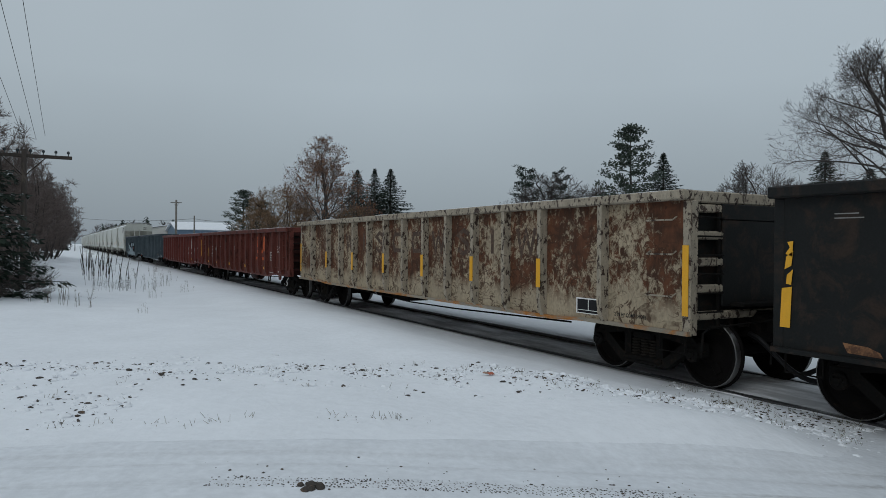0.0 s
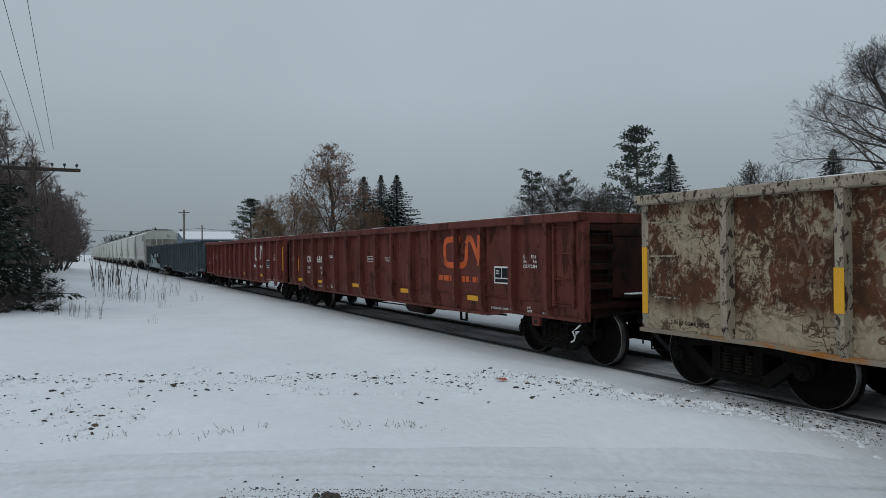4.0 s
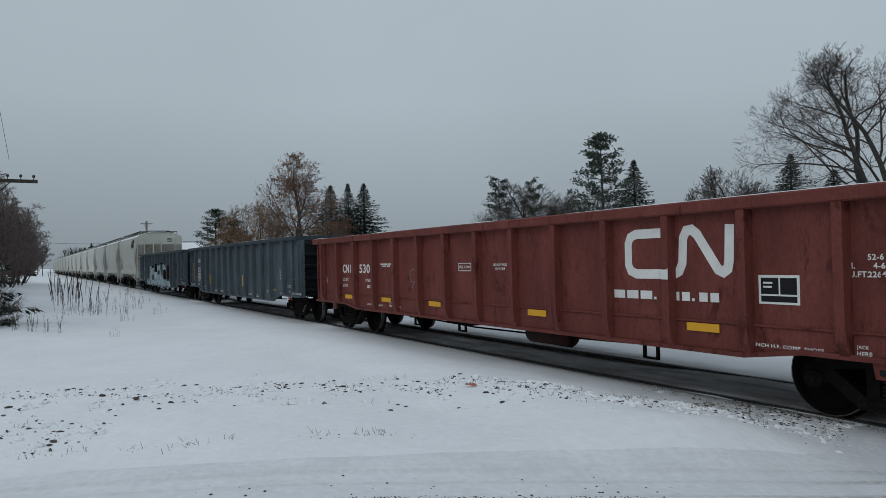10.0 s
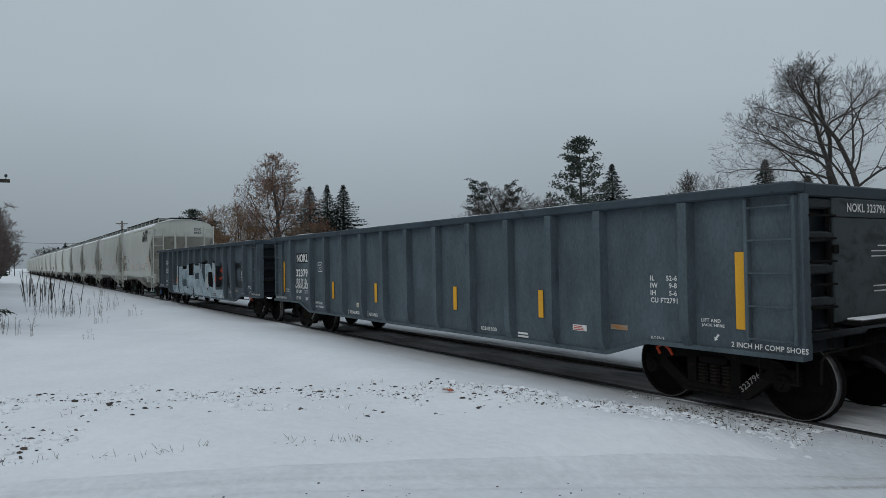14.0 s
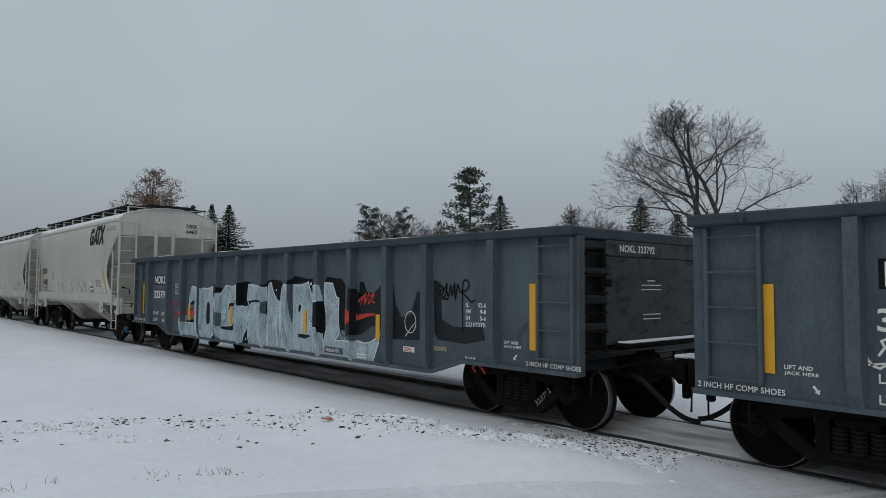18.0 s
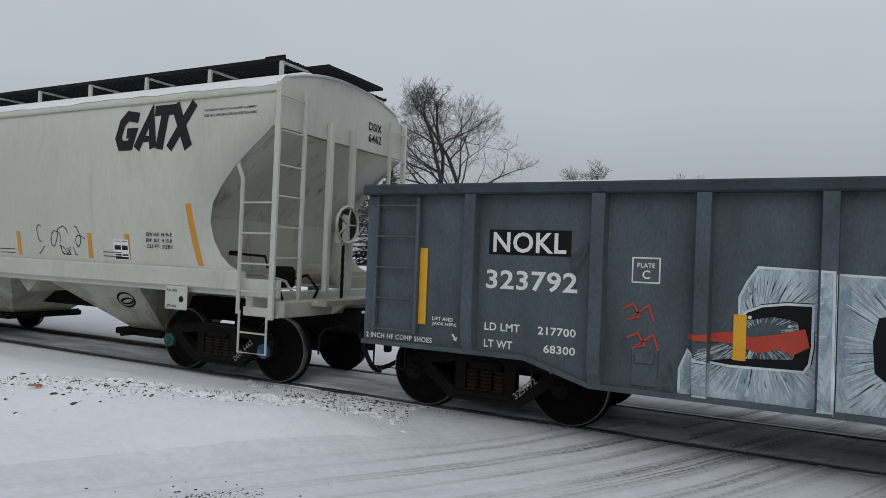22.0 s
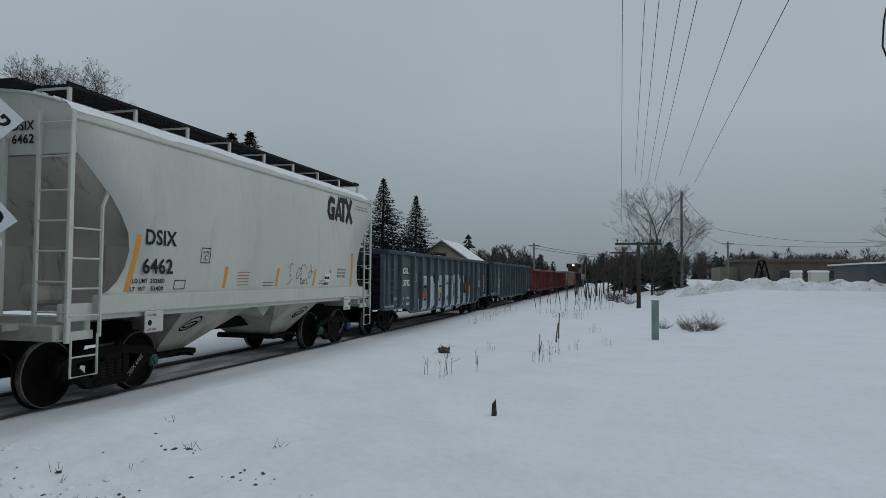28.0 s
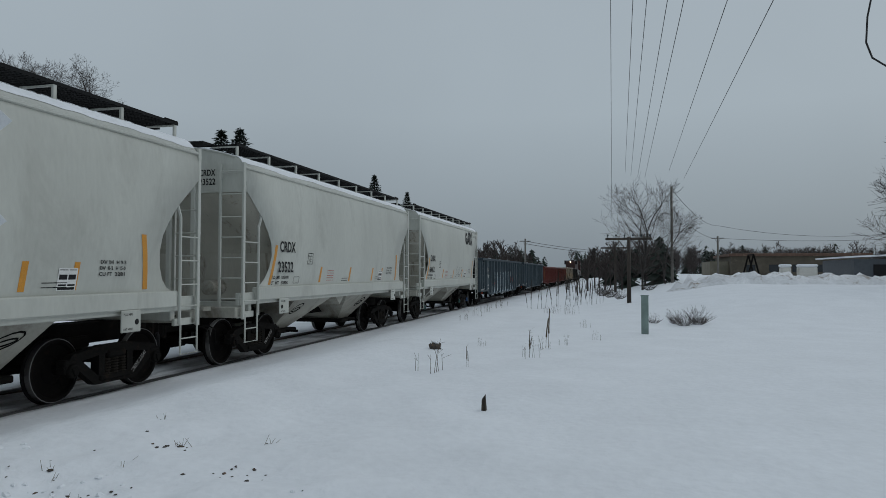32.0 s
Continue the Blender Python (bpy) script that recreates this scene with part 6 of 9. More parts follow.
def hopper_text(car, mark, number, low, logo):
    def put(s, x, z, h, w=None, m=None):
        text(s, 0, 0, 0, h, m or BLACK, car, w, m=pose(x, -max(side_y(z), side_y(z + h)) - 0.006, z, 90, 0, 0))
    put(mark, -4.13, 2.30, 0.24, 0.74)
    put(number, -4.15, 1.86, 0.24, 0.72)
    put("LD LMT", -4.31, 1.72, 0.07, 0.34)
    put(low[0], -3.91, 1.72, 0.07, 0.34)
    put("LT  WT", -4.33, 1.60, 0.07, 0.34)
    put(low[1], -3.87, 1.60, 0.07, 0.30)
    put("PLATE", -2.63, 2.22, 0.04, 0.16)
    put("C", -2.59, 2.10, 0.09)
    def film(polys, m, name, label):
        s = Shape()
        for q in polys:
            zs = [b for _, b in q]
            k, top = min(zs), max(zs)
            while k < top:
                c = clip([(b, a) for a, b in q], k, min(k + 0.12, top))
                if len(c) > 2:
                    s.add([(a, -side_y(b) - 0.006, b) for b, a in c], [tuple(range(len(c)))])
                k += 0.12
        part(name, s, m, car, label)
    film(band([(-2.68, 2.06), (-2.42, 2.06), (-2.42, 2.31), (-2.68, 2.31), (-2.68, 2.06)], 0.014), BLACK, "plate_mark", "black square outline")
    film(band([(-3.3, 1.62), (-3.02, 1.62), (-3.02, 1.76), (-3.3, 1.76), (-3.3, 1.62)], 0.012), BLACK, "plate_mark", "small black framed mark")
    for x, z, n, m in ((-1.45, 1.66, 5, RED_SPRAY), (-0.45, 1.64, 2, BLACK), (2.2, 1.66, 2, BLACK)):
        [film([rect(x, x + 0.42, z + 0.06 * i, z + 0.06 * i + 0.011)], m, "stencil_bar", "unreadable stencilled line") for i in range(n)]
    film([rect(2.45, 2.78, 1.62, 1.92)], WHITE, "service_panel", "white framed service panel")
    film([rect(2.47, 2.61, 1.68, 1.9), rect(2.63, 2.76, 1.68, 1.9), rect(2.47, 2.76, 1.63, 1.665)], BLACK, "service_panel_field", "black fields of the panel")
    for i, (a, b) in enumerate((("EXW 10-8", "H 9-3"), ("EW  8-2", "H 15-0"), ("CU FT", "3281"))):
        put(a, 3.18, 1.98 - 0.085 * i, 0.055, 0.26)
        put(b, 3.50, 1.98 - 0.085 * i, 0.055, 0.2)
    rng = random.Random(5)
    scribble = []
    for i in range(11):
        x, z, a = 0.75 + 0.09 * i, 1.74 + rng.uniform(0, 0.25), rng.uniform(0, 6.28)
        pts = []
        for k in range(9):
            a += rng.uniform(-0.2, 0.9) * (1 if i % 2 else -1)
            x, z = x + 0.045 * math.cos(a), max(1.66, z + 0.06 * math.sin(a))
            pts.append((x, z))
        scribble += band(pts, 0.012)
    if logo:
        film(scribble, BLACK, "chalk_mark", "thin black scribbled tag")
    if logo:
        polys = [band([(3.00, 3.70), (2.74, 3.74), (2.62, 3.64), (2.55, 3.42), (2.62, 3.30), (2.84, 3.30), (2.90, 3.48), (2.74, 3.48)], 0.15), band([(3.00, 3.24), (3.28, 3.72), (3.38, 3.24)], 0.16) + band([(3.12, 3.38), (3.36, 3.38)], 0.09), band([(3.36, 3.78), (3.82, 3.78)], 0.15) + band([(3.60, 3.74), (3.52, 3.22)], 0.17), band([(3.80, 3.85), (4.16, 3.22)], 0.17) + band([(4.22, 3.85), (3.74, 3.22)], 0.15)]
        for q in polys:
            q = [[(2.48 + (a - 2.5) * 0.91, b) for a, b in quad] for quad in q]
            film(q, BLACK, "logo_shape", "bold black slanted logo shape")
        put("OWNERSHIP SUBJECT TO A SECURITY AGREEMENT", 4.25, 3.70, 0.035, 0.95)
        put("FILED WITH THE SURFACE TRANSPORTATION BOARD", 4.25, 3.63, 0.035, 0.95)
    for q in (1, -1):
        me = pose(q * 5.51, 0.55 * q, 3.78, 90, 0, 90 * q)
        text(mark, 0, 0, 0, 0.13, BLACK, car, 0.36, m=me)
        text(number, 0, 0, 0, 0.13, BLACK, car, 0.36, m=pose(q * 5.51, 0.55 * q, 3.60, 90, 0, 90 * q))
    for x in (-4.14, 4.14):
        text(mark + " " + number, 0, 0, 0, 0.075, DULL_WHITE, car, 0.42, m=pose(x + 0.38, -1.094, 0.26, 90, 0, 0) @ Matrix.Rotation(radians(42), 4, "Z"))
    for x, s in ((-4.0, "LIFT HERE"), (-4.0, "PULL HERE"), (3.66, "LIFT HERE"), (3.66, "PULL HERE")):
        text(s, x, 1.22 if s[0] == "P" else 1.0, -1.592, 0.035, BLACK, car, 0.2)
    return car


hopper = hopper_wagon()
HOPPERS = [hopper] + [copy_thing(hopper, Matrix()) for _ in range(15)]
for h in HOPPERS[1:]:
    for ob in h.children:
        if ob.name.split(".")[0] == "bearing_cap":
            ob.data = cap_mesh(STEEL_DARK)
for i, h in enumerate(HOPPERS):
    CARS.append((h, -7.56 - 12.60 * i))
hopper_text(HOPPERS[0], "DSIX", "6462", ("232600", "53400"), True)
hopper_text(HOPPERS[1], "CRDX", "23522", ("232100", "53900"), False)
hopper_text(HOPPERS[2], "CRDX", "23541", ("232100", "53900"), False)
# ---- diesel locomotive at the head, seen far off ----
LOCO_RED = mat("sooty_red_loco_paint", (0.040, 0.014, 0.011), 0.55, 0, (0.018, 0.009, 0.008), 0.4, 1.0)
LAMP = bpy.data.materials.new("lit_lamp")
LAMP.use_nodes = True
LAMP.node_tree.nodes["Principled BSDF"].inputs["Emission Color"].default_value = (1, 0.75, 0.45, 1)
LAMP.node_tree.nodes["Principled BSDF"].inputs["Emission Strength"].default_value = 6.0


def locomotive():
    car = thing("locomotive", "orange-red and black diesel locomotive with lit rear lamp", "locomotive", group="wagons of the train")
    part("underframe", Shape().box(-9.2, 9.2, -1.45, 1.45, 1.15, 1.45, 0.03), BLACK, car)
    part("fuel_tank", Shape().box(-2.5, 2.5, -1.3, 1.3, 0.4, 1.15, 0.12), BLACK, car)
    part("long_hood", Shape().box(-8.3, 4.2, -0.95, 0.95, 1.45, 4.2, 0.12), LOCO_RED, car)
    part("cab", Shape().box(4.2, 6.9, -1.45, 1.45, 1.45, 4.45, 0.12), LOCO_RED, car)
    part("nose", Shape().box(6.9, 8.5, -0.95, 0.95, 1.45, 3.1, 0.15), LOCO_RED, car)
    part("radiator", Shape().box(-7.9, -5.0, -1.25, 1.25, 3.5, 4.3, 0.05), BLACK, car)
    part("exhaust_stack", Shape().box(-0.4, 0.4, -0.3, 0.3, 4.2, 4.5, 0.04), BLACK, car)
    for y in (-0.5, 0.5):
        part("rear_window", Shape().box(4.17, 4.2, y - 0.3, y + 0.3, 3.4, 4.1), BLACK, car)
    part("headlamp", Shape().lathe((-8.3, 0, 4.0), (-8.5, 0, 4.0), [(0, 0.14), (0.05, 0.14), (0.06, 0.10)], 14), LAMP, car, "lit rear headlamp")
    for q in (-1, 1):
        s = Shape()
        for i in range(9):
            x = -8.8 + 1.55 * i
            s.tube([(x, q * 1.4, 1.45), (x, q * 1.4, 2.4)], 0.02, 5)
        s.tube([(-8.8, q * 1.4, 2.4), (3.6, q * 1.4, 2.4)], 0.02, 5)
        part("handrail", s, WHITE, car)
        part("end_steps", Shape().box(min(q * 8.9, q * 9.4), max(q * 8.9, q * 9.4), -1.4, 1.4, 0.5, 1.2, 0.05), BLACK, car)
    for x in (-6.3, -4.6, 4.6, 6.3):
        truck(car, x)
    couplers(car, 9.2, 9.75)
    return car


loco = locomotive()
CARS.append((loco, 77.48 + 17.45 + 8.9 + 9.9))
# ---- trees, woods and buildings beyond the track ----
BARK = mat("grey_brown_bark", (0.040, 0.035, 0.031), 0.9, 0, (0.10, 0.095, 0.09), 0.38, 3.0, 0.2, 0.4, 30)
TWIG = mat("brown_grey_twigs", (0.055, 0.044, 0.040), 0.9, 0, None, tilt=0.3)
RUST_TWIG = mat("reddish_brown_twigs", (0.085, 0.060, 0.050), 0.9, 0, None, tilt=0.3)
THICKET_TWIG = mat("grey_mauve_twigs", (0.128, 0.100, 0.090), 0.9, 0, None, tilt=0.3)
TAN_TWIG = mat("tan_orange_twigs", (0.17, 0.105, 0.06), 0.9, 0, None, tilt=0.3)
OLIVE_LEAF = mat("dull_olive_brown_leaves", (0.095, 0.066, 0.036), 0.85, 0, (0.055, 0.055, 0.032), 0.5, 9.0)
LEAF = mat("dry_brown_leaves", (0.12, 0.05, 0.028), 0.8, 0, (0.20, 0.10, 0.05), 0.5, 9.0)
NEEDLE = mat("dark_spruce_needles", (0.026, 0.037, 0.030), 0.85, 0, (0.045, 0.060, 0.047), 0.45, 2.0, spec=0.2)
NEEDLE_PALE = mat("grey_green_needles", (0.045, 0.060, 0.046), 0.85, 0, (0.085, 0.10, 0.085), 0.45, 2.0, spec=0.2)
NEEDLE_SNOW = mat("snow_dusted_needles", (0.020, 0.030, 0.022), 0.85, 0, (0.5, 0.52, 0.54), 0.40, 1.6, spec=0.2, edge=0.05)


def grown(seed, h, width, base=0.25, points=700, r=0.2, tw=1.0, leaf=0.0, stems=1, low=0.75, fine=3, lean=0.0, skew=0.72, rise=0.22):
    """A leafless tree grown towards points strewn in its crown: trunk with limbs, fine crown, hanging leaves."""
    g = np.random.default_rng(seed)
    rng = random.Random(seed)
    t = g.random(points) ** low
    rad = width / 2 * np.sin(np.pi * np.clip(t, 0.02, 0.985) ** skew * 0.985) ** 0.62 * np.sqrt(g.random(points) ** 0.75) * (1 + 0.16 * g.standard_normal(points))
    ang = g.random(points) * 6.283
    aim = np.stack([rad * np.cos(ang), rad * np.sin(ang), h * (base + (1 - base) * t)], 1)
    step = h * 0.021
    pos, up = [], []
    for k in range(stems):
        a = 6.283 * k / stems + 0.5
        last = -1
        root = np.array([math.cos(a), math.sin(a), 0.0]) * (0.22 if stems > 1 else 0.0)
        out = np.array([math.cos(a), math.sin(a), 0.0]) * (width * 0.10 if stems > 1 else 0.0)
        m = max(2, int(h * base / step))
        for i in range(m + 1):
            q = i / m
            pos.append(root + out * q + np.array([0.02 * h * base * math.sin(3 * q + seed) + lean * q, 0.02 * h * base * math.cos(2 * q + seed), h * base * q]))
            up.append(last)
            last = len(pos) - 1
    P = np.array(pos)
    dist = np.linalg.norm(aim[:, None] - P[None], axis=2)
    near, nd = dist.argmin(1), dist.min(1)
    alive = np.ones(points, bool)
    for _ in range(90):
        idx = np.nonzero(alive)[0]
        if len(idx) < 3:
            break
        d = aim[idx] - P[near[idx]]
        d /= np.maximum(np.linalg.norm(d, axis=1, keepdims=True), 1e-6)
        acc = np.zeros_like(P)
        np.add.at(acc, near[idx], d)
        who = np.unique(near[idx])
        v = acc[who]
        v /= np.maximum(np.linalg.norm(v, axis=1, keepdims=True), 1e-6)
        v = v + 0.09 * g.standard_normal(v.shape) + np.array([0, 0, rise])
        v /= np.maximum(np.linalg.norm(v, axis=1, keepdims=True), 1e-6)
        fresh = P[who] + v * step
        room = np.array([np.min(np.sum((P - q) ** 2, 1)) for q in fresh]) > (0.62 * step) ** 2
        alive[idx[~room[np.searchsorted(who, near[idx])]]] = False
        fresh, who = fresh[room], who[room]
        if not len(fresh):
            continue
        start = len(P)
        P = np.concatenate([P, fresh])
        up += list(who)
        dn = np.linalg.norm(aim[:, None] - fresh[None], axis=2)
        j = dn.argmin(1)
        mn = dn[np.arange(points), j]
        better = mn < nd
        near[better], nd[better] = start + j[better], mn[better]
        alive &= nd > step * 1.25
    count = len(P)
    weight = np.zeros(count)
    kids = [[] for _ in range(count)]
    for i in range(count):
        if up[i] >= 0:
            kids[up[i]].append(i)
    for i in range(count - 1, -1, -1):
        weight[i] = max(1.0, weight[i])
        if up[i] >= 0:
            weight[up[i]] += weight[i]
    tip = 0.0085 * tw
    power = math.log(r / tip) / math.log(weight.max())
    thick = tip * weight ** power
    trunk, crown, leaves = Shape(), Shape(), Shape()
    heads = [i for i in range(count) if up[i] < 0]
    while heads:
        i = heads.pop()
        chain = [up[i], i] if up[i] >= 0 else [i]
        while kids[chain[-1]]:
            ks = sorted(kids[chain[-1]], key=lambda q: -weight[q])
            heads += ks[1:]
            chain.append(ks[0])
        pts = [P[q] for q in chain]
        r0 = thick[chain[1]] if up[i] >= 0 else thick[i]
        if len(pts) > 1:
            (trunk if r0 > 0.035 else crown).tube(pts, r0, 7 if r0 > 0.1 else (5 if r0 > 0.035 else 3), tip * 0.8, False)
    for i in range(count):
        if weight[i] < 14 and up[i] >= 0:
            p = Vector(P[i])
            d = (p - Vector(P[up[i]])).normalized()
            for k in range(fine if not kids[i] else max(1, fine - 1)):
                side = Vector((rng.gauss(0, 1), rng.gauss(0, 1), rng.gauss(0.1, 0.8))).normalized()
                e = (d + side * rng.uniform(0.5, 1.1) + Vector((0, 0, 0.15))).normalized()
                q = p + e * step * rng.uniform(0.9, 2.4)
                crown.tube([p, q], 0.0068 * tw, 3, 0.0045 * tw, False)
                if rng.random() < 0.6:
                    o = p.lerp(q, rng.uniform(0.3, 0.8))
                    crown.tube([o, o + (e + Vector((rng.gauss(0, 0.6), rng.gauss(0, 0.6), rng.gauss(0.1, 0.5)))).normalized() * step * rng.uniform(0.5, 1.0)], 0.0055 * tw, 3, 0.004 * tw, False)
            if leaf and rng.random() < leaf * (1.15 - p.z / h * 0.75):
                for m in range(7):
                    c = p + Vector((rng.gauss(0, 0.2), rng.gauss(0, 0.2), rng.gauss(-0.05, 0.15)))
                    u = Vector((rng.gauss(0, 1), rng.gauss(0, 1), rng.gauss(0, 1))).normalized() * rng.uniform(0.07, 0.15)
                    w = u.orthogonal().normalized() * rng.uniform(0.06, 0.11)
                    leaves.add([c - u, c + w, c + u, c - w], [(0, 1, 2, 3)])
    return trunk, crown, leaves


def limbed(seed, h, width, fork=0.25, leaders=2, spread=0.3, limbs=8, twigs=7, r=0.26, tw=1.0, leaf=0.0, droop=0.0, crown=0.16, levels=3, off=(0.0, 0.0)):
    """A leafless tree in its own habit: a trunk that forks into leaders, arching limbs on them, branchlets and upturned twigs, kept within a dome."""
    rng = random.Random(seed)
    trunk, fine, leaves = Shape(), Shape(), Shape()

    def dome(p):
        t = (p.z / h - crown) / (1 - crown)
        if t <= 0 or t >= 1:
            return 9.0 if t >= 1 else math.hypot(p.x - off[0], p.y - off[1]) / (width * 0.5 * 0.45)
        wide = math.sin(math.pi * min(1, t ** 0.72 * 0.93 + 0.05)) ** 0.55
        lump = 1 + 0.16 * noise.noise((math.atan2(p.y, p.x) * 1.6, t * 4, seed))
        return math.hypot(p.x - off[0], p.y - off[1]) / max(0.05, width * 0.5 * wide * lump)

    def grow(p, d, length, r0, level, bend):
        n = max(3, min(9, int(length / (h * 0.035))))
        pts, dirs = [p], [d]
        for i in range(n):
            w = 0.16 if level < 2 else 0.30
            d = (d + Vector((rng.gauss(0, w), rng.gauss(0, w), rng.gauss(0, w * 0.6) + bend / n))).normalized()
            q = pts[-1] + d * length / n
            if dome(q) > 1.0 and i > 1:
                break
            pts.append(q)
            dirs.append(d)
        n = len(pts) - 1
        if n < 1:
            return
        tip = max(0.0045 * tw, r0 * 0.42)
        (trunk if level < 2 else fine).tube(pts, r0, 8 if level == 0 else (6 if level == 1 else 3), tip, False)
        if level >= levels:
            for _ in range(3):
                i = rng.randrange(n)
                e = (dirs[i] + Vector((rng.gauss(0, 0.5), rng.gauss(0, 0.5), rng.uniform(0, 0.5)))).normalized()
                fine.tube([pts[i + 1], pts[i + 1] + e * length * rng.uniform(0.2, 0.5)], 0.0055 * tw, 3, 0.0035 * tw, False)
            if leaf and rng.random() < leaf:
                for _ in range(5):
                    c = pts[-1] + Vector((rng.gauss(0, 0.16), rng.gauss(0, 0.16), rng.gauss(-0.06, 0.14)))
                    u = Vector((rng.gauss(0, 1), rng.gauss(0, 1), rng.gauss(0, 1))).normalized() * rng.uniform(0.06, 0.12)
                    w = u.orthogonal().normalized() * rng.uniform(0.04, 0.08)
                    leaves.add([c - u, c + w, c + u, c - w], [(0, 1, 2, 3)])
            return
        many = (limbs, limbs - 3, twigs - 3, 4)[level]
        for k in range(many):
            u = (0.12 if level else 0.05) + 0.86 * (k + rng.random()) / many
            i = min(n - 1, int(u * n))
            q = pts[i].lerp(pts[i + 1], u * n - i)
            axis = dirs[i]
            side = axis.orthogonal().normalized()
            side.rotate(Matrix.Rotation(2.4 * k + rng.uniform(-0.7, 0.7), 3, axis))
            out = Vector((q.x, q.y, 0))
            if level < 2 and out.length > 0.01:
                side = (side + out.normalized() * 0.45).normalized()
            a = radians(rng.uniform(42, 68) if level < 2 else rng.uniform(35, 70))
            e = (axis * math.cos(a) + side * math.sin(a)).normalized()
            far = length * (rng.uniform(0.30, 0.55) if level > 1 else rng.uniform(0.40, 0.66) if level else rng.uniform(0.62, 0.95) * (1.15 - 0.65 * u))
            grow(q, e, far, max(0.005 * tw, (r0 + (tip - r0) * u) * rng.uniform(0.42, 0.6)), level + 1, 0.42 - droop * (1 - u) if level < 2 else 0.15)
        for k in range(2):
            e = (dirs[-1] + Vector((rng.gauss(0, 0.4), rng.gauss(0, 0.4), 0.1))).normalized()
            grow(pts[-1], e, length * 0.4, max(0.005 * tw, tip * 0.8), level + 1, 0.3)

    base = [Vector((0, 0, 0)), Vector((0.02 * h * rng.uniform(-1, 1), 0, h * fork * 0.5)), Vector((0, 0, h * fork))]
    trunk.tube(base, r * 1.15, 10, r, False)
    for k in range(leaders):
        a = 6.283 * k / leaders + seed
        d = (Vector((math.cos(a), math.sin(a), 0)) * spread * rng.uniform(0.75, 1.15) + Vector((0, 0, 1))).normalized()
        grow(base[-1], d, h * (1 - fork) * rng.uniform(0.9, 1.02), r * (0.8 if leaders > 1 else 0.95), 0, 0.15)
    return trunk, fine, leaves


def pine_shapes(seed, h, width, limbs=18, bare=0.45, tufts=9, size=0.55, top=0.5):
    """An old pine: a bare trunk, and limbs that carry flat, separate tufts of needles."""
    rng = random.Random(seed)
    trunk, crown = Shape(), Shape()
    trunk.tube([(0, 0, 0), (0.1, 0.05, h * 0.5), (0.0, 0, h * 0.97)], 0.016 * h, 8, 0.03)
    for i in range(limbs):
        t = (i + rng.random()) / limbs
        z = h * (bare + (0.97 - bare) * t)
        a = 2.39996 * i + rng.uniform(-0.5, 0.5)
        L = width / 2 * (1 - (1 - top) * t ** 2.2) * rng.uniform(0.5, 1.0)
        d = Vector((math.cos(a), math.sin(a), 0))
        p = Vector((0, 0, z))
        q = p + d * L * 0.6 + Vector((0, 0, 0.06 * L))
        e = p + d * L + Vector((0, 0, 0.30 * L))
        crown.tube([p, q, e], 0.02 + 0.010 * L, 4, 0.012, False)
        for k in range(tufts):
            u = 0.35 + 0.68 * (k + rng.random()) / tufts
            c = (p.lerp(q, u / 0.6) if u < 0.6 else q.lerp(e, (u - 0.6) / 0.4)) + Vector((rng.gauss(0, 0.22), rng.gauss(0, 0.22), rng.uniform(0.0, 0.25))) * size * 2
            for m in range(30):
                o = Vector((rng.gauss(0, 0.42), rng.gauss(0, 0.42), rng.gauss(0, 0.16))) * size
                v = (o.normalized() + Vector((0, 0, 0.5))).normalized() * size * rng.uniform(0.3, 0.6)
                w = v.orthogonal().normalized()
                w.rotate(Matrix.Rotation(rng.uniform(0, 6.28), 3, v.normalized()))
                w *= size * 0.13
                crown.add([c + o, c + o + v * 0.5 + w, c + o + v, c + o + v * 0.5 - w], [(0, 1, 2, 3)])
    return trunk, crown, Shape()


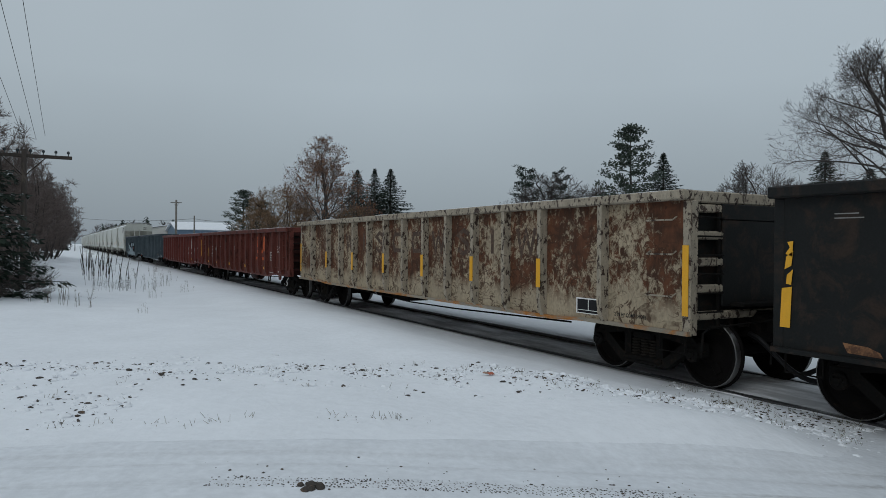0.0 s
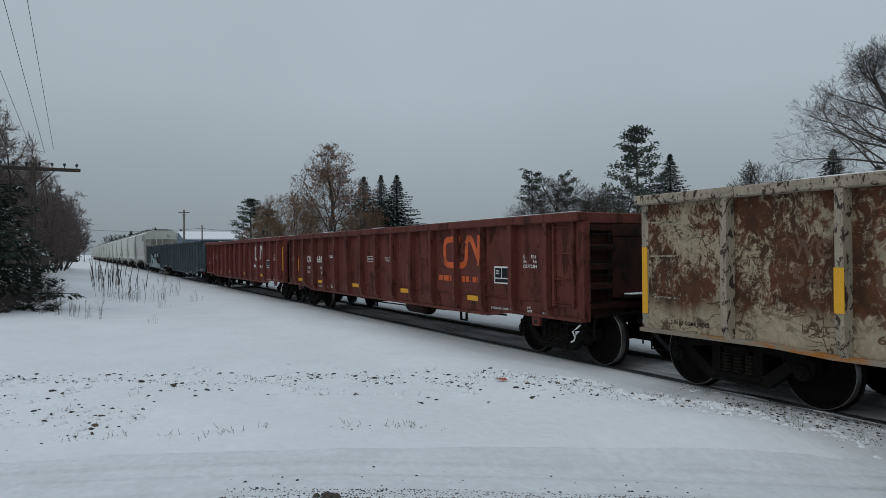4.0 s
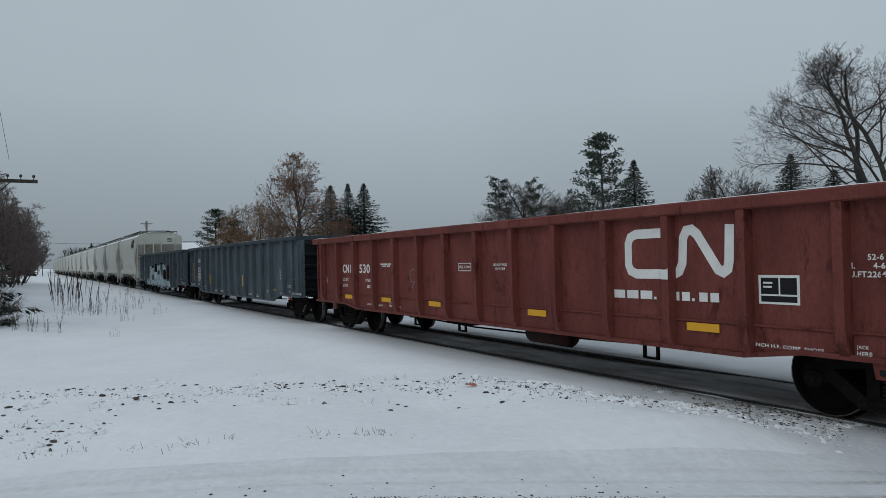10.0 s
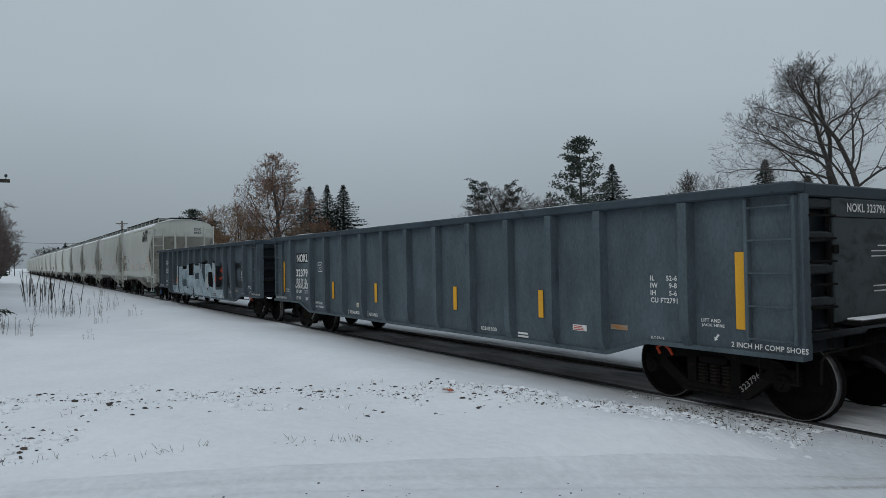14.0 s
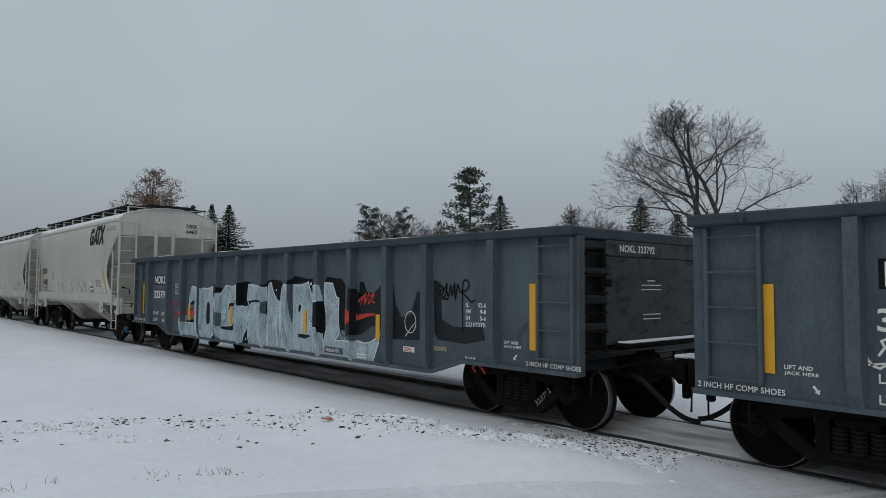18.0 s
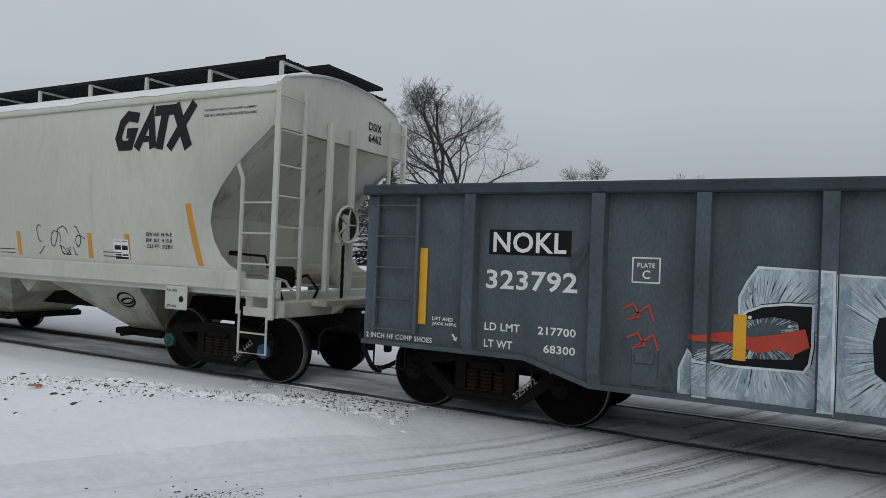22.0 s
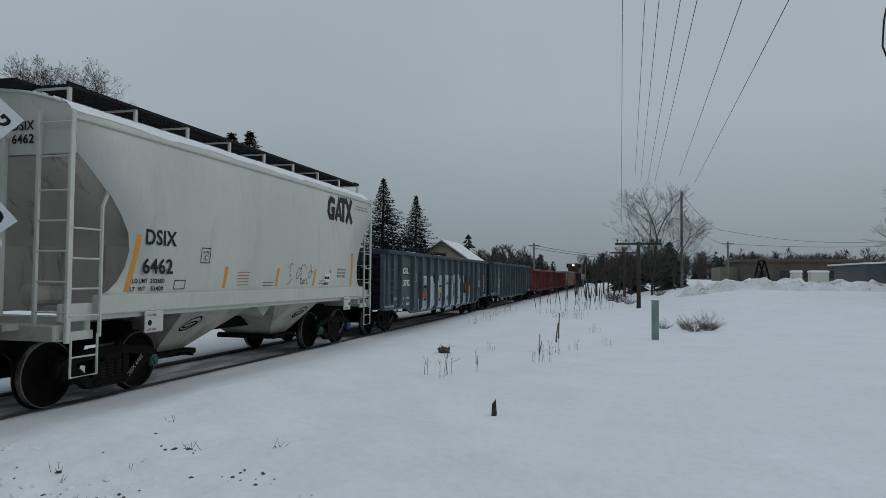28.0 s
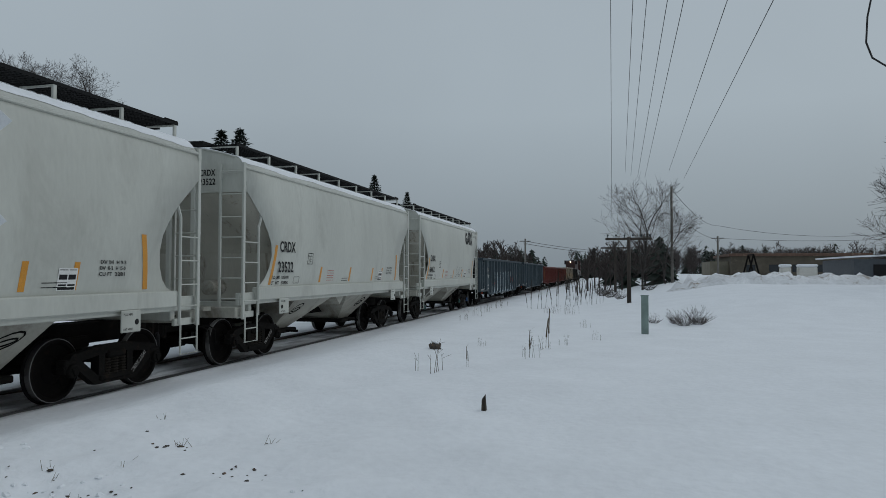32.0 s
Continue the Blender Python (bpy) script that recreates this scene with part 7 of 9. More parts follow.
def shoots(seed, h, spread, stems, r, tw, limbs):
    """Many slim stems that fan out from one root, each with steep side twigs."""
    rng = random.Random(seed)
    trunk, crown = Shape(), Shape()

    def rod(p, d, length, r0, r1, bend, shape, sides):
        pts = [p]
        n = max(3, int(length / (h * 0.06)))
        for i in range(n):
            d = (d + Vector((rng.gauss(0, 0.07), rng.gauss(0, 0.07), bend / n))).normalized()
            pts.append(pts[-1] + d * length / n)
        shape.tube(pts, r0, sides, r1, False)
        return pts

    for k in range(stems):
        a = 6.283 * (k + rng.uniform(-0.4, 0.4)) / stems * (1 if stems < 20 else 7.3)
        q = math.sqrt(rng.uniform(0.02, 1.0))
        tall = h * rng.uniform(0.82 if stems < 20 else 0.5, 1.0) * (1 - (0.10 if stems < 20 else 0.3) * q)
        out = Vector((math.cos(a), math.sin(a), 0))
        d = (out * spread * q + Vector((0, 0, tall))).normalized()
        pts = rod(out * rng.uniform(0.02, 0.06) * h * q, d, tall, r * rng.uniform(0.6, 1.0), 0.006 * tw, 0.25, trunk if r > 0.03 else crown, 5 if r > 0.03 else 3)
        for m in range(limbs):
            u = rng.uniform(0.16, 0.96)
            i = min(len(pts) - 2, int(u * (len(pts) - 1)))
            p = pts[i].lerp(pts[i + 1], rng.random())
            b = rng.uniform(0, 6.283)
            axis = (pts[i + 1] - pts[i]).normalized()
            e = (axis + Vector((math.cos(b), math.sin(b), 0)) * rng.uniform(0.5, 0.95)).normalized()
            length = tall * rng.uniform(0.12, 0.30) * (1.1 - 0.6 * u)
            limb = rod(p, e, length, max(0.010 * tw, r * 0.38 * (1.1 - u)), 0.005 * tw, 0.45, crown, 3)
            for o in limb[1:]:
                for _ in range(2 if limbs > 5 else 1):
                    f = (e + Vector((rng.gauss(0, 0.6), rng.gauss(0, 0.6), rng.uniform(0, 0.7)))).normalized()
                    crown.tube([o, o + f * length * rng.uniform(0.15, 0.42)], 0.0068 * tw, 3, 0.004 * tw, False)
        for o in pts[len(pts) // 2:]:
            for _ in range(3 if limbs > 5 else 0):
                f = Vector((rng.gauss(0, 0.6), rng.gauss(0, 0.6), rng.uniform(0.3, 1.0))).normalized()
                crown.tube([o, o + f * h * rng.uniform(0.03, 0.08)], 0.008 * tw, 3, 0.004 * tw, False)
    return trunk, crown, Shape()


def tree(name, label, shapes, bark, twig, leaf_mat, at, group=""):
    ob = thing(name, label, "tree", at, group)
    part("trunk", shapes[0], bark, ob, smooth=True)
    part("crown", shapes[1], twig, ob, "fine bare branches")
    if shapes[2].v:
        part("leaves", shapes[2], leaf_mat, ob, "dry brown leaves")
    return ob


def conifer_shapes(seed, h, width, boughs=300, droop=0.3, bare=0.05, ragged=0.25, dense=14, leafsize=0.2, point=0.85, tips=0.0):
    """A conifer: boughs all the way up, hung with flat sprays of needles."""
    rng = random.Random(seed)
    trunk, crown = Shape(), Shape()
    trunk.tube([(0, 0, 0), (0.03, 0.02, h * 0.5), (0, 0, h * 0.99)], 0.016 * h + 0.04, 8, 0.02)
    for i in range(boughs):
        t = ((i + rng.random()) / boughs) ** 1.12
        z = h * (bare + (0.985 - bare) * t)
        reach = width / 2 * ((1 - t) ** point * (1 - 0.30 * max(0, 0.14 - t) / 0.14)) + 0.04
        a = 2.39996 * i + rng.uniform(-0.5, 0.5)
        lobe = 1 + 0.16 * math.sin(2 * a + seed + 7 * t) + 0.10 * math.sin(5 * a + 23 * t)
        L = reach * lobe * (1 - ragged * rng.random() ** 1.6)
        d = Vector((math.cos(a), math.sin(a), 0))
        side = Vector((-math.sin(a), math.cos(a), 0))
        fall = droop * (1 - 1.25 * t) - tips
        root = Vector((0, 0, z))
        mid = root + d * (L * 0.55) + Vector((0, 0, -fall * L * 0.62))
        tip = root + d * L + Vector((0, 0, -fall * L * 0.85 + 0.05 * L))
        crown.tube([root, mid, tip], 0.012 + 0.012 * L, 3, 0.006, False)
        m = max(3, round(dense * (0.25 + 0.75 * L / (width / 2))))
        for k in range(m):
            s = 0.10 + 0.92 * (k + rng.random()) / m
            c = root.lerp(mid, s / 0.55) if s < 0.55 else mid.lerp(tip, (s - 0.55) / 0.45)
            spread = 0.30 * L * (1.15 - s) + 0.10
            for q in (-1, 1, 0, rng.choice((-1, 1))):
                w = leafsize * rng.uniform(0.7, 1.35) * (1.05 - 0.65 * t)
                b = c + side * (q * spread * rng.random()) + Vector((0, 0, rng.uniform(-0.10, 0.03)))
                u = (side * q * rng.uniform(0.4, 1.0) + d * rng.uniform(0.4, 1.0) + Vector((0, 0, rng.uniform(-0.8, 0.15) + tips))).normalized() * (w * 1.7)
                e = u.cross(Vector((rng.gauss(0, 0.6), rng.gauss(0, 0.6), 1))).normalized() * w * 0.42
                crown.add([b, b + u * 0.4 + e, b + u, b + u * 0.45 - e], [(0, 1, 2, 3)])
    return trunk, crown, Shape()


def conifer(name, label, shapes, needles, at, group=""):
    ob = thing(name, label, "tree", at, group)
    part("trunk", shapes[0], BARK, ob, smooth=True)
    part("crown", shapes[1], needles, ob, "needle-covered drooping branches")
    return ob


def stand(x, y, z=None, turn=0.0, scale=1.0, wide=None):
    w = scale if wide is None else wide
    return Matrix.Translation((x, y, (gz(x, y) if z is None else z) - 0.05)) @ Matrix.Rotation(radians(turn), 4, "Z") @ Matrix.Diagonal((w, w, scale, 1))


BARE_L = "leafless tree with a wide rounded crown of fine twigs"
tree("bare_tree", "large leafless maple with long spreading limbs", limbed(6, 11.0, 12.4, 0.18, 3, 0.26, 8, 6, 0.22, 0.8, droop=0.8, levels=4, crown=0.12, off=(-0.7, -0.4)), BARK, TWIG, LEAF, stand(-20.1, 40.1, 0.8))
tree("bare_tree", "leafless tree with a rounded crown behind the wagons", limbed(12, 12.2, 9.6, 0.12, 4, 0.30, 7, 6, 0.17, 0.85, droop=0.35, crown=0.1, levels=4, off=(0.5, -0.5)), BARK, TWIG, LEAF, stand(32.6, 31.3, 0.6))
proto_a = tree("bare_tree", BARE_L, limbed(13, 10.0, 8.6, 0.16, 4, 0.42, 8, 8, 0.16, 2.1, crown=0.1), BARK, TWIG, LEAF, stand(-44.8, 60.2, 0.6, 0, 0.94))
proto_b = tree("bare_tree", "slender leafless tree with thin pale upright twigs", limbed(14, 10.0, 6.4, 0.2, 3, 0.2, 8, 7, 0.14, 1.6), BARK, TWIG, LEAF, stand(-16.5, 57.9, 1.0, 0, 0.86))
for x, y, z, turn, s in ((-9.3, 64.5, 1.0, 70, 0.95), (28.8, 41.1, 0.6, 30, 1.24), (22.3, 50.5, 0.6, 300, 1.5), (38.8, -15.3, 1.2, 20, 0.82)):
    copy_thing(proto_b, stand(x, y, z, turn, s))
copy_thing(proto_b, stand(10.2, 69.5, 0.9, 140, 1.55, 0.95))
for x, y, z, turn, s, w in ((-59.0, 46.0, 0.3, 40, 0.98, 1.25), (-53.9, 49.6, 0.3, 250, 0.86, 0.95), (-65.5, 47.5, 0.3, 200, 0.72, 0.8), (71.9, 35.5, 0.3, 100, 0.86, 0.86), (63.5, 33.0, 0.3, 60, 0.62, 0.62), (20.8, 52.0, 0.6, 200, 1.42, 1.42), (-47, 57.5, 0.4, 310, 0.5, 0.5)):
    copy_thing(proto_a, stand(x, y, z, turn, s, w))
tree("brown_leaved_tree", "tree that still holds dry brown leaves in its lower crown", limbed(21, 13.4, 9.6, 0.14, 3, 0.3, 8, 7, 0.24, 2.2, leaf=0.8), BARK, RUST_TWIG, LEAF, stand(-80.3, 27.9, 0.2))
tree("brown_leaved_tree", "broad tree with dry brown leaves beside a spruce", limbed(22, 11.0, 10.0, 0.12, 4, 0.42, 7, 6, 0.22, 1.1, leaf=1.0, crown=0.06), BARK, RUST_TWIG, OLIVE_LEAF, stand(18.7, 44.8, 0.6))
tree("brown_leaved_shrub", "small tree with orange-brown leaves by the trailer", limbed(23, 4.6, 3.6, 0.1, 3, 0.4, 6, 5, 0.07, 1.0, leaf=0.9, crown=0.05), BARK, TAN_TWIG, LEAF, stand(3.1, 58.0, 0.9))
tan_tree = tree("bare_tree", "low tan leafless tree with dense twigs", limbed(24, 8.6, 9.4, 0.08, 5, 0.55, 7, 7, 0.14, 2.2, crown=0.05), BARK, TAN_TWIG, LEAF, stand(-86.6, 24.6, 0.2))
for x, y, turn, s in ((-92.0, 27.5, 100, 0.86), (-79.0, 31.5, 210, 0.72), (-84.0, 21.0, 50, 0.66), (-90, 35, 10, 0.62)):
    copy_thing(tan_tree, stand(x, y, 0.2, turn, s))

SPRUCE_L = "tall dark spruce with drooping branches"
spruce = conifer("spruce", SPRUCE_L, conifer_shapes(31, 14.0, 11.0, 310, 0.42, 0.03, 0.58, 18, 0.225, 1.08), NEEDLE, stand(-101.0, 43.5, 0.2, 0, 1.01, 1.3))
for x, y, z, turn, s, w in ((-102.1, 41.0, 0.2, 50, 0.98, 1.25), (-100.1, 45.8, 0.2, 100, 1.0, 1.3), (-46.4, 49.1, 0.2, 20, 0.76, 0.9), (-31.9, 50.8, 0.2, 70, 0.66, 0.9), (-29.5, 52.5, 0.2, 200, 0.56, 0.85), (46.9, 28.9, 0.2, 15, 0.90, 1.25), (47.9, 27.9, 0.2, 115, 0.92, 1.25), (47.7, 36.7, 0.2, 75, 0.57, 0.6), (66.2, 23.4, 0.2, 130, 0.83, 0.92), (72.0, 21.7, 0.2, 190, 0.75, 0.72), (36.1, 48.1, 0.3, 250, 0.64, 0.66), (12.4, 60.0, 0.8, 250, 0.5, 0.6)):
    copy_thing(spruce, stand(x, y, z, turn, s, w))
conifer("spruce", "broad grey-green spruce with dense layered branches", conifer_shapes(32, 14.2, 16.5, 420, 0.24, 0.02, 0.5, 28, 0.23, 0.72), NEEDLE_PALE, stand(22.0, 39.4, 0.6, 0, 1.0, 1.15))
pine = conifer("white_pine", "tall ragged white pine with layered open branches", pine_shapes(33, 13.0, 7.2, 46, 0.15, 6, 0.5, 0.12), NEEDLE_PALE, stand(-46.7, 45.2, 0.2))
old_pine = conifer("white_pine", "old pine with flat dark tufts on a bare trunk", pine_shapes(35, 10.4, 4.6, 13, 0.60, 6, 0.40, 0.5), NEEDLE, stand(-60.9, 43.8, 0.2, 0, 1.0, 0.85))
copy_thing(old_pine, stand(-58.6, 46.8, 0.2, 140, 0.96, 0.72))
for x, y, turn, s, w in ((-97.5, 22.3, 220, 0.72, 0.95), (-96.3, 24.5, 20, 0.60, 0.8)):
    copy_thing(pine, stand(x, y, 0.2, turn, s, w))
snowy = conifer("spruce", "dark spruce dusted with snow beside the telegraph pole", conifer_shapes(34, 6.4, 6.0, 260, 0.40, 0.0, 0.5, 18, 0.15, 0.62), NEEDLE_SNOW, stand(-22.3, -2.75, 0.2, 0, 1.0, 0.92))
copy_thing(snowy, stand(-25.8, -6.0, 0.3, 80, 1.15, 0.8))

# thicket of brown stems along the left of the line
thick = tree("thicket_shrub", "leafless brown thicket of crowded stems by the line", grown(41, 6.4, 4.6, 0.12, 760, 0.05, 0.95, stems=6, fine=6, low=0.9), BARK, THICKET_TWIG, LEAF, stand(-33, -3.4, 0.3), "thicket by the line")
for i in range(34):
    rng = random.Random(500 + i)
    x = -27 - 1.9 * i + rng.uniform(-1, 1)
    copy_thing(thick, stand(x, -2.9 - rng.uniform(0, 3.5) + 0.05 * (-29 - x), 0.3, rng.uniform(0, 360), rng.uniform(0.85, 1.3)))
low = tree("low_bush", "low tangled leafless bush in the snow", shoots(42, 1.5, 1.9, 60, 0.007, 0.6, 2), BARK, TWIG, LEAF, stand(-21.5, -1.6), "low bushes")
for x, y, s in ((-23, -1.1, 1.0), (-24.8, -0.9, 0.9), (-20.4, -1.9, 0.85), (-26.3, -0.6, 0.8), (-22.2, -2.4, 1.1), (-28.2, -0.8, 0.9), (-25.6, -1.5, 1.1), (-24.0, -1.7, 1.2), (-27, -1.4, 1.2), (-29.5, -1.5, 1.2), (-23.4, -0.5, 0.6), (24.4, -2.3, 0.6), (25.0, -2.1, 0.42), (25.6, -2.9, 0.6), (26.2, -2.2, 0.5), (25.2, -1.4, 0.42), (24.9, -2.8, 0.7), (44, -0.4, 0.8), (49, 0.2, 1.0), (53, 0.8, 1.1), (57, 0.6, 1.2), (51, -2.5, 1.0)):
    copy_thing(low, stand(x, y, None, x * 77 % 360, s))
clump = tree("bare_tree", "clump of slim leafless stems beside the line", limbed(43, 9.4, 6.2, 0.1, 3, 0.22, 6, 6, 0.08, 1.1, crown=0.08), BARK, TWIG, LEAF, stand(55.1, -2.2, 0.6))
copy_thing(clump, stand(58.5, -4.0, 0.6, 120, 0.8))


def far_woods(name, label, seed, spots):
    """Far trees, joined: bare rods with twigs and small conifers."""
    rng = random.Random(seed)
    dark, bare = Shape(), Shape()
    for x, y, h, kind in spots:
        if kind:
            for i in range(13):
                t = i / 13
                for j in range(6):
                    a = rng.uniform(0, 6.283)
                    L = h * 0.26 * (1 - t) ** 0.7 * rng.uniform(0.7, 1.2) + 0.25
                    c, s = math.cos(a), math.sin(a)
                    z = h * (0.08 + 0.9 * t)
                    dark.add([(x, y, z + h * 0.06), (x + c * L - s * L * 0.35, y + s * L + c * L * 0.35, z - L * 0.3), (x + c * L * 1.15, y + s * L * 1.15, z - L * 0.42), (x + c * L + s * L * 0.35, y + s * L - c * L * 0.35, z - L * 0.3)], [(0, 1, 2, 3)])
        else:
            bare.tube([(x, y, 0), (x + rng.uniform(-0.3, 0.3), y, h * 0.9)], 0.13, 4, 0.03, False)
            for i in range(26):
                t = rng.uniform(0.25, 0.95)
                a = rng.uniform(0, 6.283)
                L = h * 0.34 * math.sin(math.pi * min(1, t * 0.85 + 0.1)) * rng.uniform(0.6, 1.1)
                p = Vector((x, y, h * 0.88 * t))
                q = p + Vector((math.cos(a) * L * 0.7, math.sin(a) * L * 0.7, L * 0.75))
                bare.tube([p, q], 0.07, 3, 0.035, False)
                for k in range(4):
                    m = p.lerp(q, rng.uniform(0.3, 1))
                    bare.tube([m, m + Vector((rng.gauss(0, 0.3), rng.gauss(0, 0.3), rng.uniform(0.2, 0.8))) * (h * 0.11)], 0.045, 3, 0.02, False)
    ob = thing(name, label, "woods", kind="stuff")
    part("conifers", dark, NEEDLE, ob)
    part("bare_crowns", bare, TWIG, ob)
    return ob


rng = random.Random(77)
spots = []
for i in range(120):
    x = rng.uniform(95, 210)
    edge = 12.5 + 0.03 * (x - 95)
    spots.append((x, edge + rng.uniform(2, 26), rng.uniform(5.0, 7.0) if rng.random() < 0.75 else rng.uniform(7, 9.5), rng.random() < 0.4))
for i in range(60):
    x = rng.uniform(230, 300)
    spots.append((x, rng.uniform(-5, 14), rng.uniform(6, 11), rng.random() < 0.5))
for i in range(70):
    x = rng.uniform(62, 170)
    spots.append((x, 3.6 - rng.uniform(0.5, 8) - 0.03 * (x - 62), rng.uniform(3, 6.5), rng.random() < 0.25))
far_woods("woods", "dark conifer and bare woods along the far line", 1, spots)
spots = []
for i in range(640):
    y = rng.uniform(-200, -4)
    spots.append((rng.uniform(200, 285), y, rng.uniform(7.5, 11.5), rng.random() < 0.12))
far_woods("woods", "distant dark tree line behind the long building", 2, spots)
spots = []
for i in range(90):
    x = rng.uniform(-330, -170)
    spots.append((x, (rng.uniform(11.5, 60) if rng.random() < 0.6 else rng.uniform(-25, 3.5)), rng.uniform(6, 11), rng.random() < 0.5))
for i in range(70):
    spots.append((rng.uniform(-160, -105), rng.uniform(55, 120), rng.uniform(5, 9), rng.random() < 0.3))
far_woods("woods", "misty far trees where the line vanishes", 3, spots)
spots = [(rng.uniform(-60, 90), rng.uniform(95, 150), rng.uniform(6, 11), rng.random() < 0.3) for i in range(110)]
far_woods("woods", "bare far trees behind the houses", 4, spots)

# ---- buildings ----
SIDING = mat("white_siding", (0.62, 0.60, 0.55), 0.7, 0, None, stretch=(0.3, 0.3, 6), scale=2.0, tilt=0.1)
CREAM_SIDING = mat("cream_siding", (0.36, 0.33, 0.26), 0.8, 0, None, stretch=(0.3, 0.3, 6), scale=2.0, tilt=0.1)
BRICK = mat("brown_shed_boards", (0.12, 0.07, 0.05), 0.85, 0, (0.2, 0.14, 0.1), 0.4, 2.0)
BLUE_METAL = mat("blue_grey_metal_sheet", (0.13, 0.19, 0.26), 0.5, 0.2, None, tilt=0.12)
TAN_WALL = mat("tan_brown_wall", (0.095, 0.080, 0.058), 0.8, 0, (0.125, 0.105, 0.078), 0.4, 0.6)
SHED_METAL = mat("dull_grey_metal_sheet", (0.075, 0.084, 0.095), 0.6, 0.1, None, tilt=0.15)
OCHRE_WALL = mat("dull_ochre_wall", (0.17, 0.155, 0.115), 0.8, 0, (0.21, 0.19, 0.15), 0.4, 0.6)
WINDOW = mat("dark_window_glass", (0.02, 0.024, 0.028), 0.1, 0, None)
TRIM = mat("painted_trim", (0.55, 0.54, 0.52), 0.6)
SIGN_PAINT = mat("red_hydrant_paint", (0.42, 0.02, 0.02), 0.45)
GREY_BACK = mat("galvanised_plate_back", (0.34, 0.35, 0.35), 0.5, 0.3)


def house(name, label, x0, x1, y0, y1, base, eave, ridge, wall, along="x", windows=(), doors=(), chimney=None):
    ob = thing(name, label, "house")
    if along == "x":
        ym = (y0 + y1) / 2
        part("wall", Shape().slab([(y0, base), (y1, base), (y1, eave), (ym, ridge - 0.1), (y0, eave)], x0, x1, "x"), wall, ob)
        roof = Shape()
        for a, b in ((y0 - 0.4, ym), (y1 + 0.4, ym)):
            za = eave - 0.4 * (ridge - eave) / (ym - y0)
            roof.slab([(a, za), (b, ridge), (b, ridge + 0.14), (a, za + 0.14)], x0 - 0.4, x1 + 0.4, "x")
        r = part("roof", roof, SNOW_CAP, ob, "roof under snow")
    else:
        xm = (x0 + x1) / 2
        part("wall", Shape().slab([(x0, base), (x1, base), (x1, eave), (xm, ridge - 0.1), (x0, eave)], y0, y1), wall, ob)
        roof = Shape()
        for a, b in ((x0 - 0.4, xm), (x1 + 0.4, xm)):
            za = eave - 0.4 * (ridge - eave) / (xm - x0)
            roof.slab([(a, za), (b, ridge), (b, ridge + 0.14), (a, za + 0.14)], y0 - 0.4, y1 + 0.4)
        r = part("roof", roof, SNOW_CAP, ob, "roof under snow")
    part("fascia", Shape().box(x0 - 0.38, x1 + 0.38, y0 - 0.42, y0 - 0.38, eave - 0.28, eave - 0.1) if along == "x" else Shape().box(x0 - 0.42, x0 - 0.38, y0, y1, eave - 0.25, eave - 0.1), TRIM, ob)
    for wx, wz, ww, wh in windows:
        win = part("window", Shape().box(wx - ww / 2 - 0.07, wx + ww / 2 + 0.07, y0 - 0.05, y0 - 0.004, wz - wh / 2 - 0.07, wz + wh / 2 + 0.07, 0.01), TRIM, ob)
        part("pane", Shape().box(wx - ww / 2, wx + ww / 2, y0 - 0.07, y0 - 0.052, wz - wh / 2, wz + wh / 2), WINDOW, win, "dark glass")
        part("glazing_bar", Shape().box(wx - ww / 2, wx + ww / 2, y0 - 0.085, y0 - 0.072, wz - 0.02, wz + 0.02), TRIM, win)
    for wx, ww, wh in doors:
        part("door", Shape().box(wx - ww / 2, wx + ww / 2, y0 - 0.05, y0 - 0.004, base, base + wh, 0.01), BRICK, ob, "brown door")
    if chimney:
        part("chimney", Shape().box(chimney[0] - 0.25, chimney[0] + 0.25, chimney[1] - 0.25, chimney[1] + 0.25, eave, chimney[2], 0.03), BRICK, r)
    return ob


